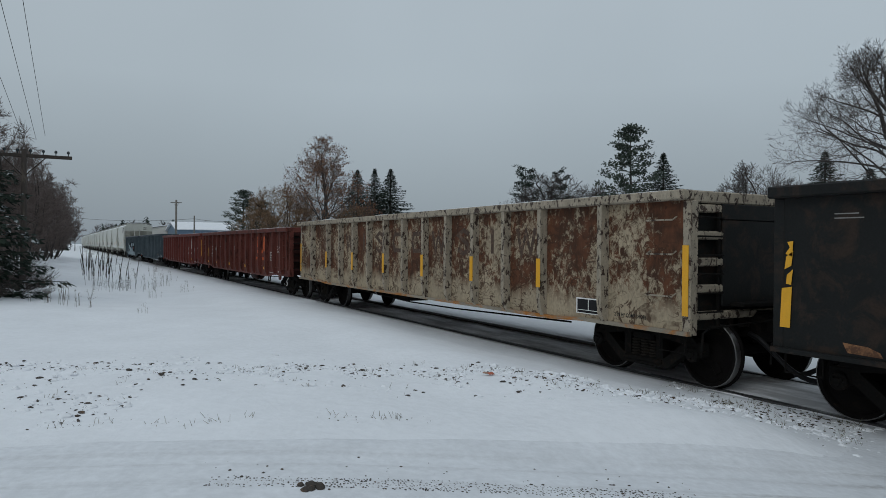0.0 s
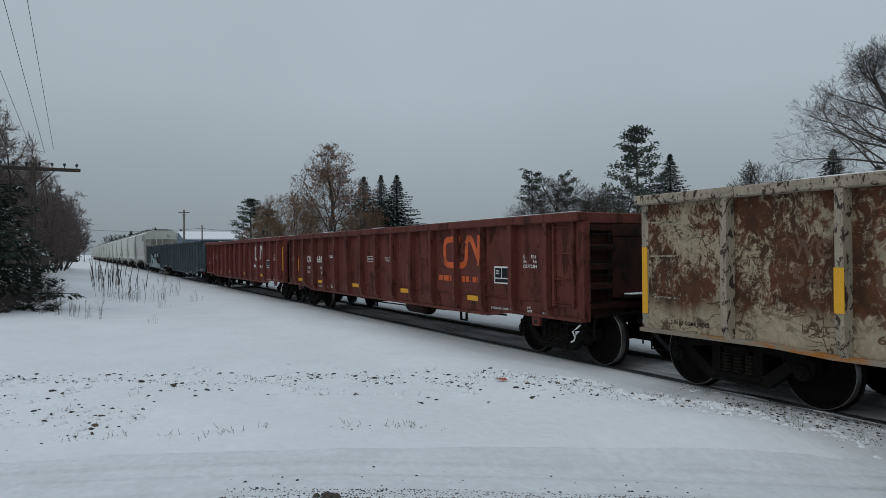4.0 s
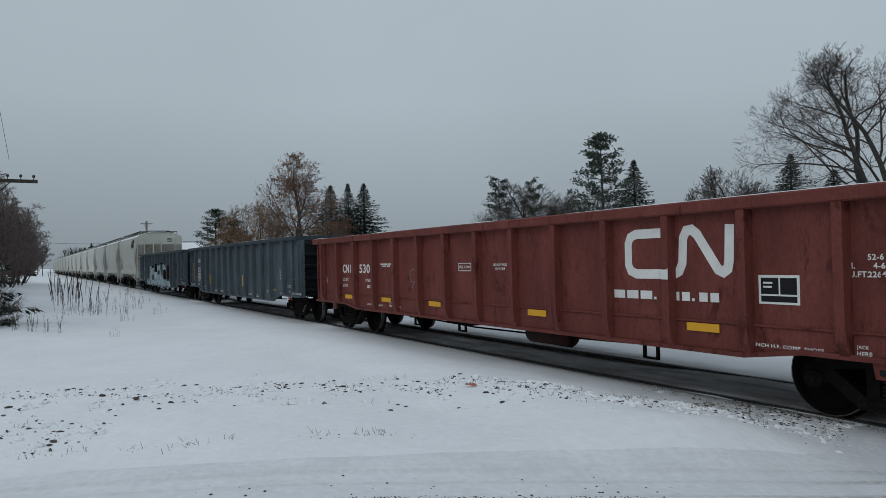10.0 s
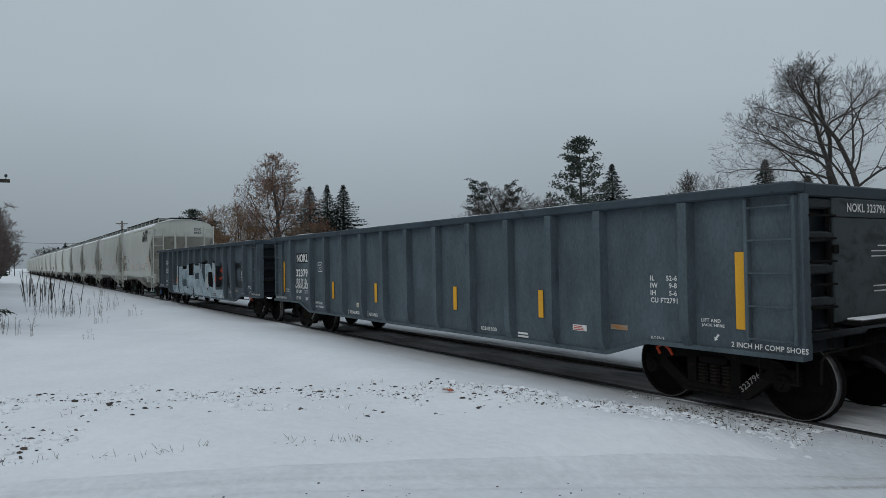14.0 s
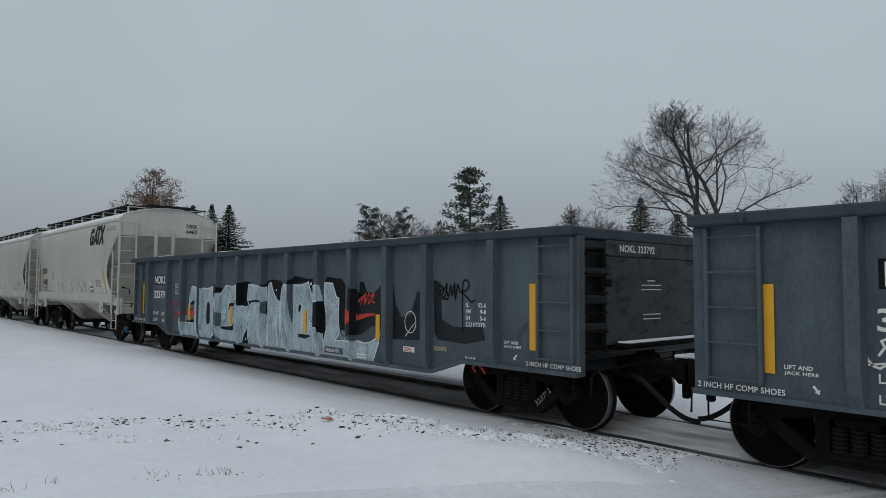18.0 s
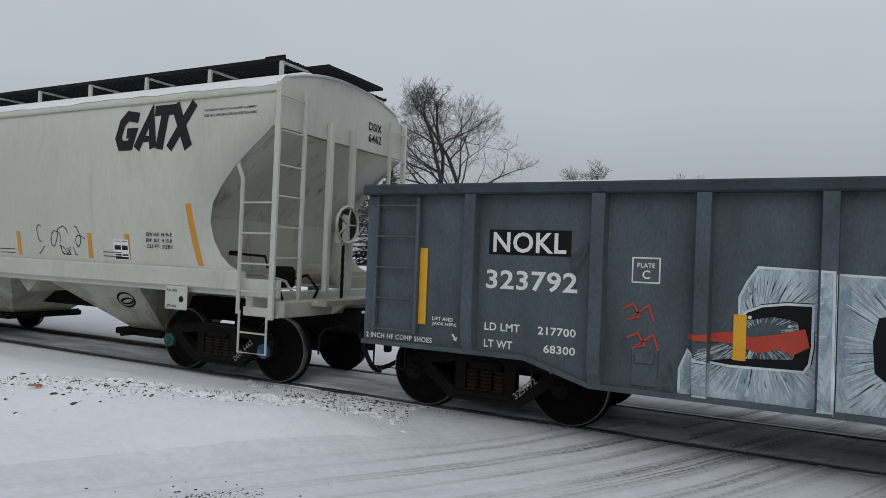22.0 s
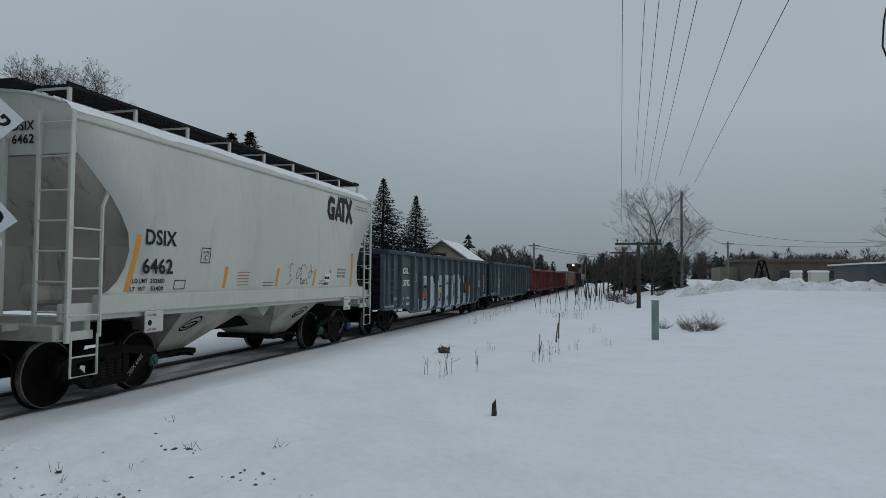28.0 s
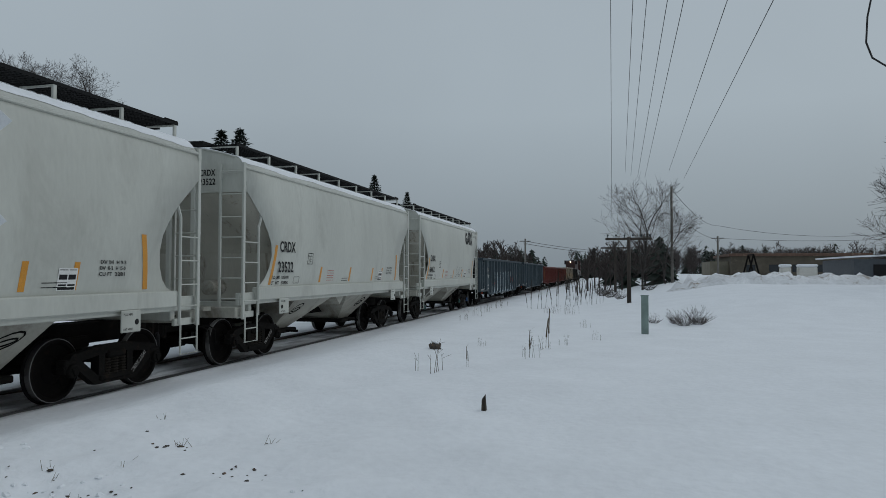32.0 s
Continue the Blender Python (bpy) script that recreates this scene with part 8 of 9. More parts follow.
def turned_house():
    """Two-storey house whose gable end is turned towards the track."""
    ob = thing("house", "white-sided two-storey house with a snow-covered metal roof", "house", pose(-3.35, 50.05, 0, 0, 0, -23))
    L, w, eave, ridge = 9.6, 2.7, 3.55, 5.45
    part("wall", Shape().slab([(-w, 0.8), (w, 0.8), (w, eave), (0, ridge - 0.1), (-w, eave)], -L, 0, "x"), SIDING, ob)
    for q in (-1, 1):
        zo = eave - 0.45 * (ridge - eave) / w
        half = part("roof", Shape().slab([(q * (w + 0.45), zo), (0, ridge), (0, ridge + 0.06), (q * (w + 0.45), zo + 0.06)], -L - 0.4, 0.35, "x"), BRICK, ob, "dark roof edge")
        part("snow", Shape().slab([(q * (w + 0.40), zo + 0.10), (0, ridge + 0.066), (0, ridge + 0.18), (q * (w + 0.40), zo + 0.19)], -L - 0.36, 0.30, "x"), SNOW_CAP, half, "snow on the roof")
        part("barge_board", Shape().slab([(q * (w + 0.45), zo - 0.2), (0, ridge - 0.18), (0, ridge + 0.03), (q * (w + 0.45), zo + 0.03)], 0.352, 0.40, "x"), BRICK, ob, "dark brown barge board")
    for y, z in ((-0.2, 3.8),):
        win = part("window", Shape().box(0.004, 0.05, y - 0.42, y + 0.42, z - 0.66, z + 0.66, 0.01), BRICK, ob, "dark-framed upper window")
        part("pane", Shape().box(0.052, 0.06, y - 0.33, y + 0.33, z + 0.03, z + 0.57), WINDOW, win)
        part("pane", Shape().box(0.052, 0.06, y - 0.33, y + 0.33, z - 0.57, z - 0.03), WINDOW, win)
    for x in (-2.2, -5.6):
        win = part("window", Shape().box(x - 0.45, x + 0.45, -w - 0.05, -w - 0.004, 2.6, 3.35, 0.01), TRIM, ob)
        part("pane", Shape().box(x - 0.37, x + 0.37, -w - 0.06, -w - 0.052, 2.68, 3.27), WINDOW, win)
    part("chimney", Shape().box(-5.2, -4.8, -0.2, 0.2, 5.2, 6.0, 0.03), BRICK, ob, "dark brick chimney")
    return ob


turned_house()
house("house_porch", "enclosed white porch with paired windows and brick base", -4.5, -1.95, 48.4, 51.2, 0.6, 2.4, 3.25, SIDING, "x", ((-4.0, 1.72, 0.5, 1.0), (-3.35, 1.72, 0.5, 1.0), (-2.5, 1.72, 0.6, 1.0)))
plinth = thing("brick_plinth", "low brown brick plinth under the porch windows", "wall")
part("courses", Shape().box(-4.55, -1.9, 48.3, 48.37, 0.6, 1.12, 0.01), BRICK, plinth)
house("house_porch", "white lean-to porch with doors under a snowy roof", -11.0, -6.0, 47.4, 49.6, 0.7, 2.5, 3.0, SIDING, "x", ((-8.75, 1.75, 0.3, 0.75), (-7.2, 1.7, 0.5, 0.8)), ((-9.4, 0.75, 1.75), (-10.5, 0.9, 1.7)))
door = thing("glazed_door", "white storm door with dark glass", "door", pose(-8.0, 47.34, 0.9))
part("frame", Shape().box(-0.38, 0.38, -0.04, 0.04, 0, 1.6, 0.01), TRIM, door)
part("pane", Shape().box(-0.24, 0.24, -0.05, -0.042, 0.25, 1.42), WINDOW, door, "dark glass")
flag = thing("small_flag", "small striped red and white flag on a porch pole", "flag", pose(-10.1, 47.2, 1.95, 0, -28, 0))
part("pole", Shape().tube([(0, 0, -0.5), (0, 0, 0.45)], 0.015, 6), TRIM, flag)
for i in range(7):
    part("stripe", Shape().box(0.02, 0.62, -0.006, 0.006, 0.36 - 0.055 * i, 0.415 - 0.055 * i), RED_SPRAY if i % 2 == 0 else TRIM, flag)
part("canton", Shape().box(0.02, 0.27, -0.009, -0.0065, 0.2, 0.415), BLUE_HUB, flag)
house("house_extension", "brown single-storey extension with snowy roof and chimney", -1.9, -0.4, 50.4, 56, 0.8, 2.5, 3.35, BRICK, "x", ((-1.45, 1.75, 0.5, 0.8),), ((-0.75, 0.4, 1.6),), (-0.5, 53.6, 4.3))
garage = thing("garage", "white flat-roofed garage with a brown fascia", "garage")
part("wall", Shape().box(-17.6, -11.9, 48.0, 53.0, 0.6, 2.42), SIDING, garage)
for i in range(9):
    part("siding_board", Shape().slab([(47.97, 0.75 + 0.18 * i), (47.996, 0.75 + 0.18 * i), (47.996, 0.92 + 0.18 * i), (47.985, 0.92 + 0.18 * i)], -17.6, -11.9, "x"), SIDING, garage)
part("fascia", Shape().box(-17.9, -11.6, 47.7, 53.2, 2.425, 2.62, 0.01), BRICK, garage, "brown roof edge")
part("snow", Shape().box(-17.85, -11.65, 47.75, 53.15, 2.622, 2.75, 0.05), SNOW_CAP, garage, "snow on the roof")
win = part("window", Shape().box(-14.7, -13.35, 47.90, 47.965, 1.12, 1.82, 0.01), BRICK, garage, "brown-framed window")
part("pane", Shape().box(-14.6, -13.45, 47.88, 47.895, 1.2, 1.74), WINDOW, win)
part("door", Shape().box(-12.55, -12.0, 47.90, 47.965, 0.6, 2.15, 0.01), mat("pale_grey_door", (0.42, 0.45, 0.50), 0.5), garage, "pale grey door")
dustbin = thing("dustbin", "dark wheeled dustbin beside the garage door", "bin", pose(-12.95, 47.5, gz(-12.95, 47.5) - 0.25))
part("body", Shape().box(-0.3, 0.3, -0.3, 0.3, 0, 0.85, 0.04), BLACK, dustbin)
part("lid", Shape().box(-0.33, 0.33, -0.33, 0.33, 0.852, 0.93, 0.03), BLACK, dustbin)
copy_thing(dustbin, pose(7.9, 48.6, gz(7.9, 48.6) - 0.05))
hz = gz(-1.3, 21.3)
hydrant = thing("fire_hydrant", "small red fire hydrant half buried in snow", "hydrant", pose(-1.3, 21.3, hz - 0.12))
part("barrel", Shape().lathe((0, 0, 0), (0, 0, 1), [(0, 0.10), (0.36, 0.10), (0.37, 0.13), (0.40, 0.13), (0.41, 0.10), (0.50, 0.07), (0.56, 0.03)], 12), SIGN_PAINT, hydrant)
for y in (-1, 1):
    part("outlet", Shape().lathe((0.08 * y, 0, 0.27), (y, 0, 0.27), [(0, 0.06), (0.1, 0.06), (0.12, 0.04)], 10), SIGN_PAINT, hydrant)
far_sign = thing("crossing_sign", "grey back of a crossbuck and yield sign on a pale post", "road sign", pose(-0.78, 21.2, gz(-0.78, 21.2) - 0.1, 0, 0, 8))
part("post", Shape().box(-0.05, 0.05, -0.05, 0.05, 0, 2.5, 0.006), TRIM, far_sign)
for q in (-1, 1):
    part("blade", Shape().box(-0.55, 0.55, -0.004, 0.004, -0.1, 0.1), TRIM, far_sign, "unpainted back of a blade", at=pose(0, 0.06 + 0.01 * q, 2.12, 0, 45 * q, 0))
part("yield_plate", Shape().slab([(-0.36, 1.62), (0.36, 1.62), (0.03, 1.0), (-0.03, 1.0)], 0.055, 0.06), GREY_BACK, far_sign, "grey back of a triangular plate")
far_house = house("house", "cream house with a snowy gable roof behind the spruces", 76.5, 84.5, 16.4, 23.4, 0.1, 3.5, 5.9, CREAM_SIDING, "x", ((79, 2.2, 0.8, 1.0),))
win = part("window", Shape().box(76.44, 76.496, 19.4, 20.6, 3.0, 4.5, 0.01), BRICK, far_house, "dark-framed gable window")
part("pane", Shape().box(76.425, 76.438, 19.55, 20.45, 3.15, 4.35), WINDOW, win)
for q in (-1, 1):
    part("barge_board", Shape().slab([(19.9 + q * 3.9, 3.0), (19.9, 5.68), (19.9, 5.9), (19.9 + q * 3.9, 3.22)], 76.05, 76.09, "x"), BRICK, far_house, "dark barge board")
house("metal_building", "blue-grey metal building with a snowy low roof", -134, -122, 17.0, 27.0, 0.0, 4.3, 5.6, BLUE_METAL, "y")
house("metal_building", "long pale metal building with snow on its roof", -150, -134.6, 10.8, 23.0, 0.0, 4.2, 5.2, SIDING, "x")
trailer = thing("travel_trailer", "white travel trailer parked in the snow", "trailer")
part("body", Shape().box(-0.3, 4.1, 52, 54.2, 1.1, 2.6, 0.25), SIDING, trailer)
part("window", Shape().box(1.6, 2.2, 51.96, 51.99, 1.85, 2.2), WINDOW, trailer)
part("skirt", Shape().box(-0.1, 3.9, 52.1, 54.1, 0.8, 1.1), BLACK, trailer)
part("snow", Shape().box(-0.05, 3.85, 52.1, 54.1, 2.6, 2.72, 0.06), SNOW_CAP, trailer, "snow on the roof")

hall = thing("long_building", "long low tan-brown building with a flat roof", "building")
part("wall", Shape().box(106, 122, -34, -16.4, 1.0, 4.2), TAN_WALL, hall)
part("roof", Shape().box(105.6, 122.4, -34.4, -16.1, 4.2, 4.6, 0.05), BRICK, hall)
part("annex", Shape().box(108, 118, -16.35, -13.8, 1.0, 3.5), OCHRE_WALL, hall)
for y in (-28, -25, -22, -19):
    part("window", Shape().box(105.95, 105.99, y - 0.6, y + 0.6, 2.0, 3.0), WINDOW, hall)
shed = thing("shed", "dull grey metal shed with a snowy roof", "shed")
part("wall", Shape().box(58, 66, -24, -17.6, 1.2, 2.9), SHED_METAL, shed)
part("roof", Shape().slab([(-24.6, 3.35), (-17.2, 3.0), (-17.2, 3.12), (-24.6, 3.47)], 57.4, 66.6, "x"), SNOW_CAP, shed, "roof under snow")
# No bay is cut: a black sheet paints the shade within.
part("opening", Shape().box(57.95, 57.99, -23.4, -18.9, 1.3, 2.5), BLACK, shed, "black sheet painting the shade inside an open bay")
swing = thing("swing_frame", "dark A-shaped swing frame standing in snow", "swing frame")
for x in (59, 61.2):
    for dy in (-0.55, 0.55):
        part("leg", Shape().tube([(x, -10.8 + dy, 1.1), (x, -10.8, 3.3)], 0.07, 6), STEEL_DARK, swing)
part("top_bar", Shape().tube([(59, -10.8, 3.3), (61.2, -10.8, 3.3)], 0.06, 6), STEEL_DARK, swing)
for y, w in ((-15.0, 1.3), (-13.4, 0.7)):
    chest = thing("snow_covered_crate", "white crate capped with snow", "crate", pose(60.5, y, 1.2))
    part("body", Shape().box(-0.5, 0.5, -w / 2, w / 2, 0, 1.1, 0.06), SIDING, chest)
    part("snow", Shape().box(-0.55, 0.55, -w / 2 - 0.05, w / 2 + 0.05, 1.1, 1.35, 0.1), SNOW_CAP, chest)

# ploughed snow bank
bank = Shape()
bl = [(43 + 0.0 * i, -2.8 - 0.32 * i) for i in range(56)]
nbk = 9
for i, (x, y) in enumerate(bl):
    hgt = (0.62 + 0.35 * noise.noise((i * 0.22, 3, 0)) + 0.3 * noise.noise((i * 0.9, 8, 0))) * smooth(0, 5, i) * (1 - 0.25 * smooth(30, 40, i))
    for j in range(nbk):
        t = j / (nbk - 1)
        zz = max(0.0, math.sin(math.pi * t)) ** 0.75 * hgt * (1 + 0.55 * noise.noise((i * 0.9, j * 1.3, 5)))
        xx = x + (t - 0.35) * 4.2 + 0.35 * noise.noise((i * 0.5, j * 0.8, 1))
        bank.v.append((xx, y, gz(xx, y) - 0.08 + zz))
bank.f = [(i * nbk + j, i * nbk + j + 1, (i + 1) * nbk + j + 1, (i + 1) * nbk + j) for i in range(len(bl) - 1) for j in range(nbk - 1)]
tagged(part("snow_bank", bank, DIRTY_SNOW, None, smooth=True), "ploughed bank of lumpy, slightly dirty snow", "snow bank")

# ---- poles and wires ----
POLE = mat("weathered_dark_pole", (0.045, 0.036, 0.030), 0.9, 0, (0.09, 0.075, 0.06), 0.4, 4.0, stretch=(1, 1, 0.15))
PALE_POLE = mat("weathered_grey_pole", (0.15, 0.14, 0.125), 0.9, 0, (0.24, 0.23, 0.21), 0.4, 4.0, stretch=(1, 1, 0.15))
GLASS = mat("dark_insulator", (0.02, 0.03, 0.035), 0.25)
WIRE = mat("black_wire", (0.012, 0.012, 0.013), 0.6)


def pole(name, label, x, y, base, top, r, arms=(), pins=0, material=POLE, lean=0.0):
    ob = thing(name, label, "utility pole", pose(x, y, 0))
    part("pole", Shape().tube([(0, 0, base), (lean, 0, top)], r, 10, r * 0.8), material, ob, smooth=True)
    for z, w in arms:
        arm = part("crossarm", Shape().box(-0.05 + lean, 0.05 + lean, -w / 2, w / 2, z - 0.06, z + 0.06, 0.01), material, ob)
        for q in (-1, 1):
            part("brace", Shape().tube([(0.06, 0, z - 0.75), (0.06, q * w * 0.22, z - 0.06)], 0.02, 5), material, arm)
        for i in range(pins):
            yy = -w / 2 + 0.12 + (w - 0.24) * i / (pins - 1)
            part("insulator", Shape().lathe((lean, yy, z + 0.06), (lean, yy, 1e3), [(0, 0.015), (0.08, 0.015), (0.08, 0.045), (0.14, 0.05), (0.18, 0.03)], 8), GLASS, arm)
    return ob


pole("telegraph_pole", "old dark telegraph pole with a crossarm of insulators", -28.6, -1.15, 0.2, 5.18, 0.11, ((4.96, 3.0),), 8)
pole("telegraph_pole", "old dark telegraph pole with a bare crossarm", 38.0, -0.85, 0.0, 3.75, 0.12, ((3.65, 2.4),), 6)
pole("telegraph_pole", "old telegraph pole seen through the shrubs", 62.0, -0.2, 0.0, 4.2, 0.12, ((4.0, 2.4),), 0)
pole("utility_pole", "tall weathered utility pole beside the bare clump", 60.0, -4.75, 0.5, 9.0, 0.12, (), 0, PALE_POLE)
pole("utility_pole", "tall grey utility pole with a short crossarm", -109, 15.0, 0.0, 8.4, 0.17, ((8.0, 1.6),), 0, PALE_POLE)
pole("utility_pole", "thin far utility pole", -118.5, 19.1, 0.0, 6.5, 0.13, (), 0, PALE_POLE)
pole("utility_pole", "pale utility pole beside a pine", -93, 24.6, 0.0, 6.8, 0.14, (), 0, PALE_POLE)
pole("utility_pole", "far utility pole above the woods", 109.4, 13.5, 0.0, 7.2, 0.16, ((6.8, 1.8),), 0, PALE_POLE)
pole("utility_pole", "far utility pole by the long building", 99.3, -13.7, 0.5, 6.8, 0.15, ((6.5, 1.6),), 0, PALE_POLE)


def wire(points, r=0.012):
    ob = thing("overhead_wire", "thin black overhead wire", "wire", group="overhead wires")
    part("strand", Shape().tube(points, r, 4), WIRE, ob)


def span(a, b, sag=0.25, r=0.012, n=10):
    a, b = Vector(a), Vector(b)
    wire([a.lerp(b, i / n) - Vector((0, 0, sag * 4 * (i / n) * (1 - i / n))) for i in range(n + 1)], r)


# wires run over the road from the poles on one side to those on the other
for near, end in (((17.31, -0.04, 8.6), (58.19, 0.06, 6.05)), ((17.43, -0.57, 8.6), (58.18, -1.03, 10.1)), ((17.5, -0.9, 8.6), (58.17, -1.47, 9.72)), ((17.61, -1.4, 8.6), (58.16, -2.0, 9.61)), ((17.69, -1.79, 8.6), (58.13, -2.57, 9.6)), ((17.93, -2.83, 8.6), (58.02, -4.42, 10.0)), ((18.17, -3.93, 8.6), (57.93, -5.56, 9.38))):
    a, b = Vector(near), Vector(end)
    wire([b, a, a + (a - b) * 0.55], 0.011)
for near, end in (((-24.98, -1.59, 9.0), (-39.98, -1.1, 7.06)), ((-24.07, -1.01, 9.0), (-39.99, -0.71, 7.24)), ((-35.81, -2.32, 9.0), (-39.96, -1.63, 7.02))):
    a, b = Vector(near), Vector(end)
    wire([b, a, a + (a - b) * 0.6], 0.010)
span((60, -4.75, 8.8), (99.3, -13.7, 8.2), 0.8, 0.02)
span((99.3, -13.7, 8.2), (95.2, -42, 8.0), 1.6, 0.025)
span((60, -4.75, 7.2), (99.3, -13.7, 6.5), 0.7, 0.02)
span((99.3, -13.7, 6.5), (95.2, -42, 6.6), 0.6, 0.025)
span((-139.9, 2.9, 6.3), (-118.5, 19.1, 6.0), 0.4, 0.03)
span((-118.5, 19.1, 6.0), (-93, 24.6, 5.8), 0.6, 0.03)
span((109.4, 13.5, 6.8), (170, -6, 6.8), 0.6, 0.04)
span((109.4, 13.5, 6.4), (170, -6, 6.3), 0.6, 0.04)
loop = thing("hanging_cable", "loop of slack black cable hanging overhead", "cable")
part("strand", Shape().tube([(11.5, -3.66, 8.46), (11.54, -3.85, 6.17), (11.57, -3.76, 5.68), (11.58, -3.74, 5.3), (11.56, -3.81, 5.06), (11.5, -3.98, 4.9), (11.3, -4.6, 4.8), (10.6, -4.6, 5.6), (9.0, -3.56, 8.38)], 0.014, 6), WIRE, loop, smooth=True)

# ---- crossing sign ----
SIGN_WHITE = mat("white_reflective_sheet", (0.62, 0.64, 0.66), 0.4, 0, None, grain=0.05, tilt=0.05)
SIGN_RED = mat("red_reflective_sheet", (0.50, 0.012, 0.015), 0.35, 0, None, tilt=0.05)
SIGN_BLUE = mat("blue_reflective_sheet", (0.012, 0.075, 0.36), 0.4, 0, None, tilt=0.05)
POST_WOOD = mat("weathered_post_wood", (0.17, 0.135, 0.10), 0.9, 0, (0.09, 0.07, 0.055), 0.45, 4.0, stretch=(1, 1, 0.12))
TOP_WOOD = mat("dark_tarred_post_top", (0.05, 0.036, 0.028), 0.9, 0, None, stretch=(1, 1, 0.15))
GALV = mat("white_reflective_post_strip", (0.60, 0.62, 0.64), 0.5, 0.0)
sign = thing("crossing_sign", "white railroad crossbuck over a red yield sign on a wooden post", "road sign", pose(3.828, 4.366, 0, 0, 0, -41))
part("post", Shape().box(-0.065, 0.065, -0.05, 0.09, 0.1, 2.74, 0.008), POST_WOOD, sign)
part("post_top", Shape().box(-0.064, 0.064, -0.049, 0.089, 2.741, 2.975, 0.008), TOP_WOOD, sign)
part("post_strip", Shape().box(-0.005, 0.062, -0.056, -0.052, 0.30, 1.42), GALV, sign, "white reflective strip")
CZ = 2.585
for ang, words, dep in ((47, ("CROSSING",), -0.075), (-50, ("RAIL", "ROAD"), -0.066)):
    m = pose(0, dep, CZ) @ Matrix.Rotation(radians(-ang), 4, "Y")
    blade = part("blade", Shape().box(-0.565, 0.565, -0.004, 0.004, -0.108, 0.108, 0.002), SIGN_WHITE, sign, "white crossbuck blade", at=m)
    if len(words) == 1:
        for i, ch in enumerate(words[0]):
            x = -0.51 + 0.133 * i
            wd = 0.03 if ch == "I" else 0.085
            text(ch, x + (0.03 if ch == "I" else 0), -0.07, -0.006, 0.14, BLACK, blade, wd)
    else:
        for word, x0 in zip(words, (-0.52, 0.12)):
            for i, ch in enumerate(word):
                text(ch, x0 + 0.105 * i + (0.025 if ch == "I" else 0), -0.07, -0.006, 0.14, BLACK, blade, 0.025 if ch == "I" else 0.08)
    for x in (-0.05, 0.05):
        part("bolt", Shape().lathe((x, -0.004, 0.09), (x, -1, 0.09), [(0, 0.012), (0.006, 0.01)], 8), GALV, blade)


def tri(w, h, r, zt):
    """A point-down triangle with rounded corners, its top edge at zt."""
    pts = []
    for cx, cz, a0 in ((w / 2 - r * 1.7, zt - r, -30), (-w / 2 + r * 1.7, zt - r, 90), (0, zt - h + r * 2, 210)):
        for i in range(5):
            a = radians(a0 + 30 * i)
            pts.append((cx + r * math.cos(a), cz + r * math.sin(a)))
    return pts


yield_sign = part("yield_plate", Shape().slab(tri(0.765, 0.68, 0.033, 2.10), -0.084, -0.080), SIGN_WHITE, sign, "white-edged triangular plate")
part("red_field", Shape().slab(tri(0.72, 0.64, 0.028, 2.083), -0.087, -0.0845), SIGN_RED, yield_sign, "red field")
part("white_field", Shape().slab(tri(0.36, 0.315, 0.018, 1.965), -0.090, -0.0875), SIGN_WHITE, yield_sign, "white inner triangle")
text("YIELD", -0.118, 1.855, -0.0915, 0.075, BLACK, yield_sign, 0.236)
part("bolt", Shape().lathe((0, -0.087, 2.03), (0, -1, 2.03), [(0, 0.013), (0.006, 0.01)], 8), GALV, yield_sign)
plate = part("blue_plate", Shape().box(-0.15, 0.15, -0.079, -0.076, 2.115, 2.325, 0.001), SIGN_WHITE, sign, "blue notice plate with white edge")
part("blue_field", Shape().box(-0.144, 0.144, -0.081, -0.0792, 2.121, 2.319), SIGN_BLUE, plate, "blue field")
for s, z, w in (("REPORT EMERGENCY", 2.272, 0.25), ("OR PROBLEM", 2.228, 0.16)):
    text(s, -w / 2, z, -0.0822, 0.026, WHITE, plate, w)
text("TO", -0.115, 2.182, -0.0822, 0.026, WHITE, plate, 0.035)
flat([rect(-0.065, 0.12, 2.184, 2.206)], -0.0822, WHITE, plate, "number_bar", "white bar in place of a number")
text("CROSSING", -0.125, 2.138, -0.0822, 0.026, WHITE, plate, 0.125)
flat([rect(0.012, 0.125, 2.14, 2.162)], -0.0822, WHITE, plate, "number_bar", "white bar in place of a number")

# ---- marker post, stump, stones, weeds, clods ----
MARK = mat("grey_green_marker_paint", (0.19, 0.25, 0.23), 0.5)
marker = thing("marker_post", "grey-green utility marker post standing in snow", "marker post", pose(20.9, -0.93, 0))
part("post", Shape().box(-0.07, 0.07, -0.10, 0.10, -0.1, 1.20, 0.01), MARK, marker)
part("cap", Shape().box(-0.074, 0.074, -0.115, 0.115, 1.202, 1.225, 0.006), MARK, marker)
DARK_WOOD = mat("rotten_dark_wood", (0.035, 0.028, 0.022), 0.95, 0, (0.07, 0.055, 0.045), 0.4, 9.0)
STRAW = mat("dry_weed_stalks", (0.10, 0.075, 0.045), 0.9, 0, (0.05, 0.035, 0.022), 0.45, 6.0)
GRASS = mat("dead_grass_tips", (0.15, 0.13, 0.07), 0.9, 0, (0.07, 0.06, 0.03), 0.5, 6.0)
SOIL = mat("soil_and_dent_shade", (0.060, 0.052, 0.045), 0.95, 0, (0.14, 0.085, 0.05), 0.40, 8.0)
stump = thing("wooden_stake", "broken dark wooden stake poking out of snow", "stake", pose(8.0, 1.37, gz(8.0, 1.37)) @ Matrix.Diagonal((0.7, 0.7, 0.85, 1)))
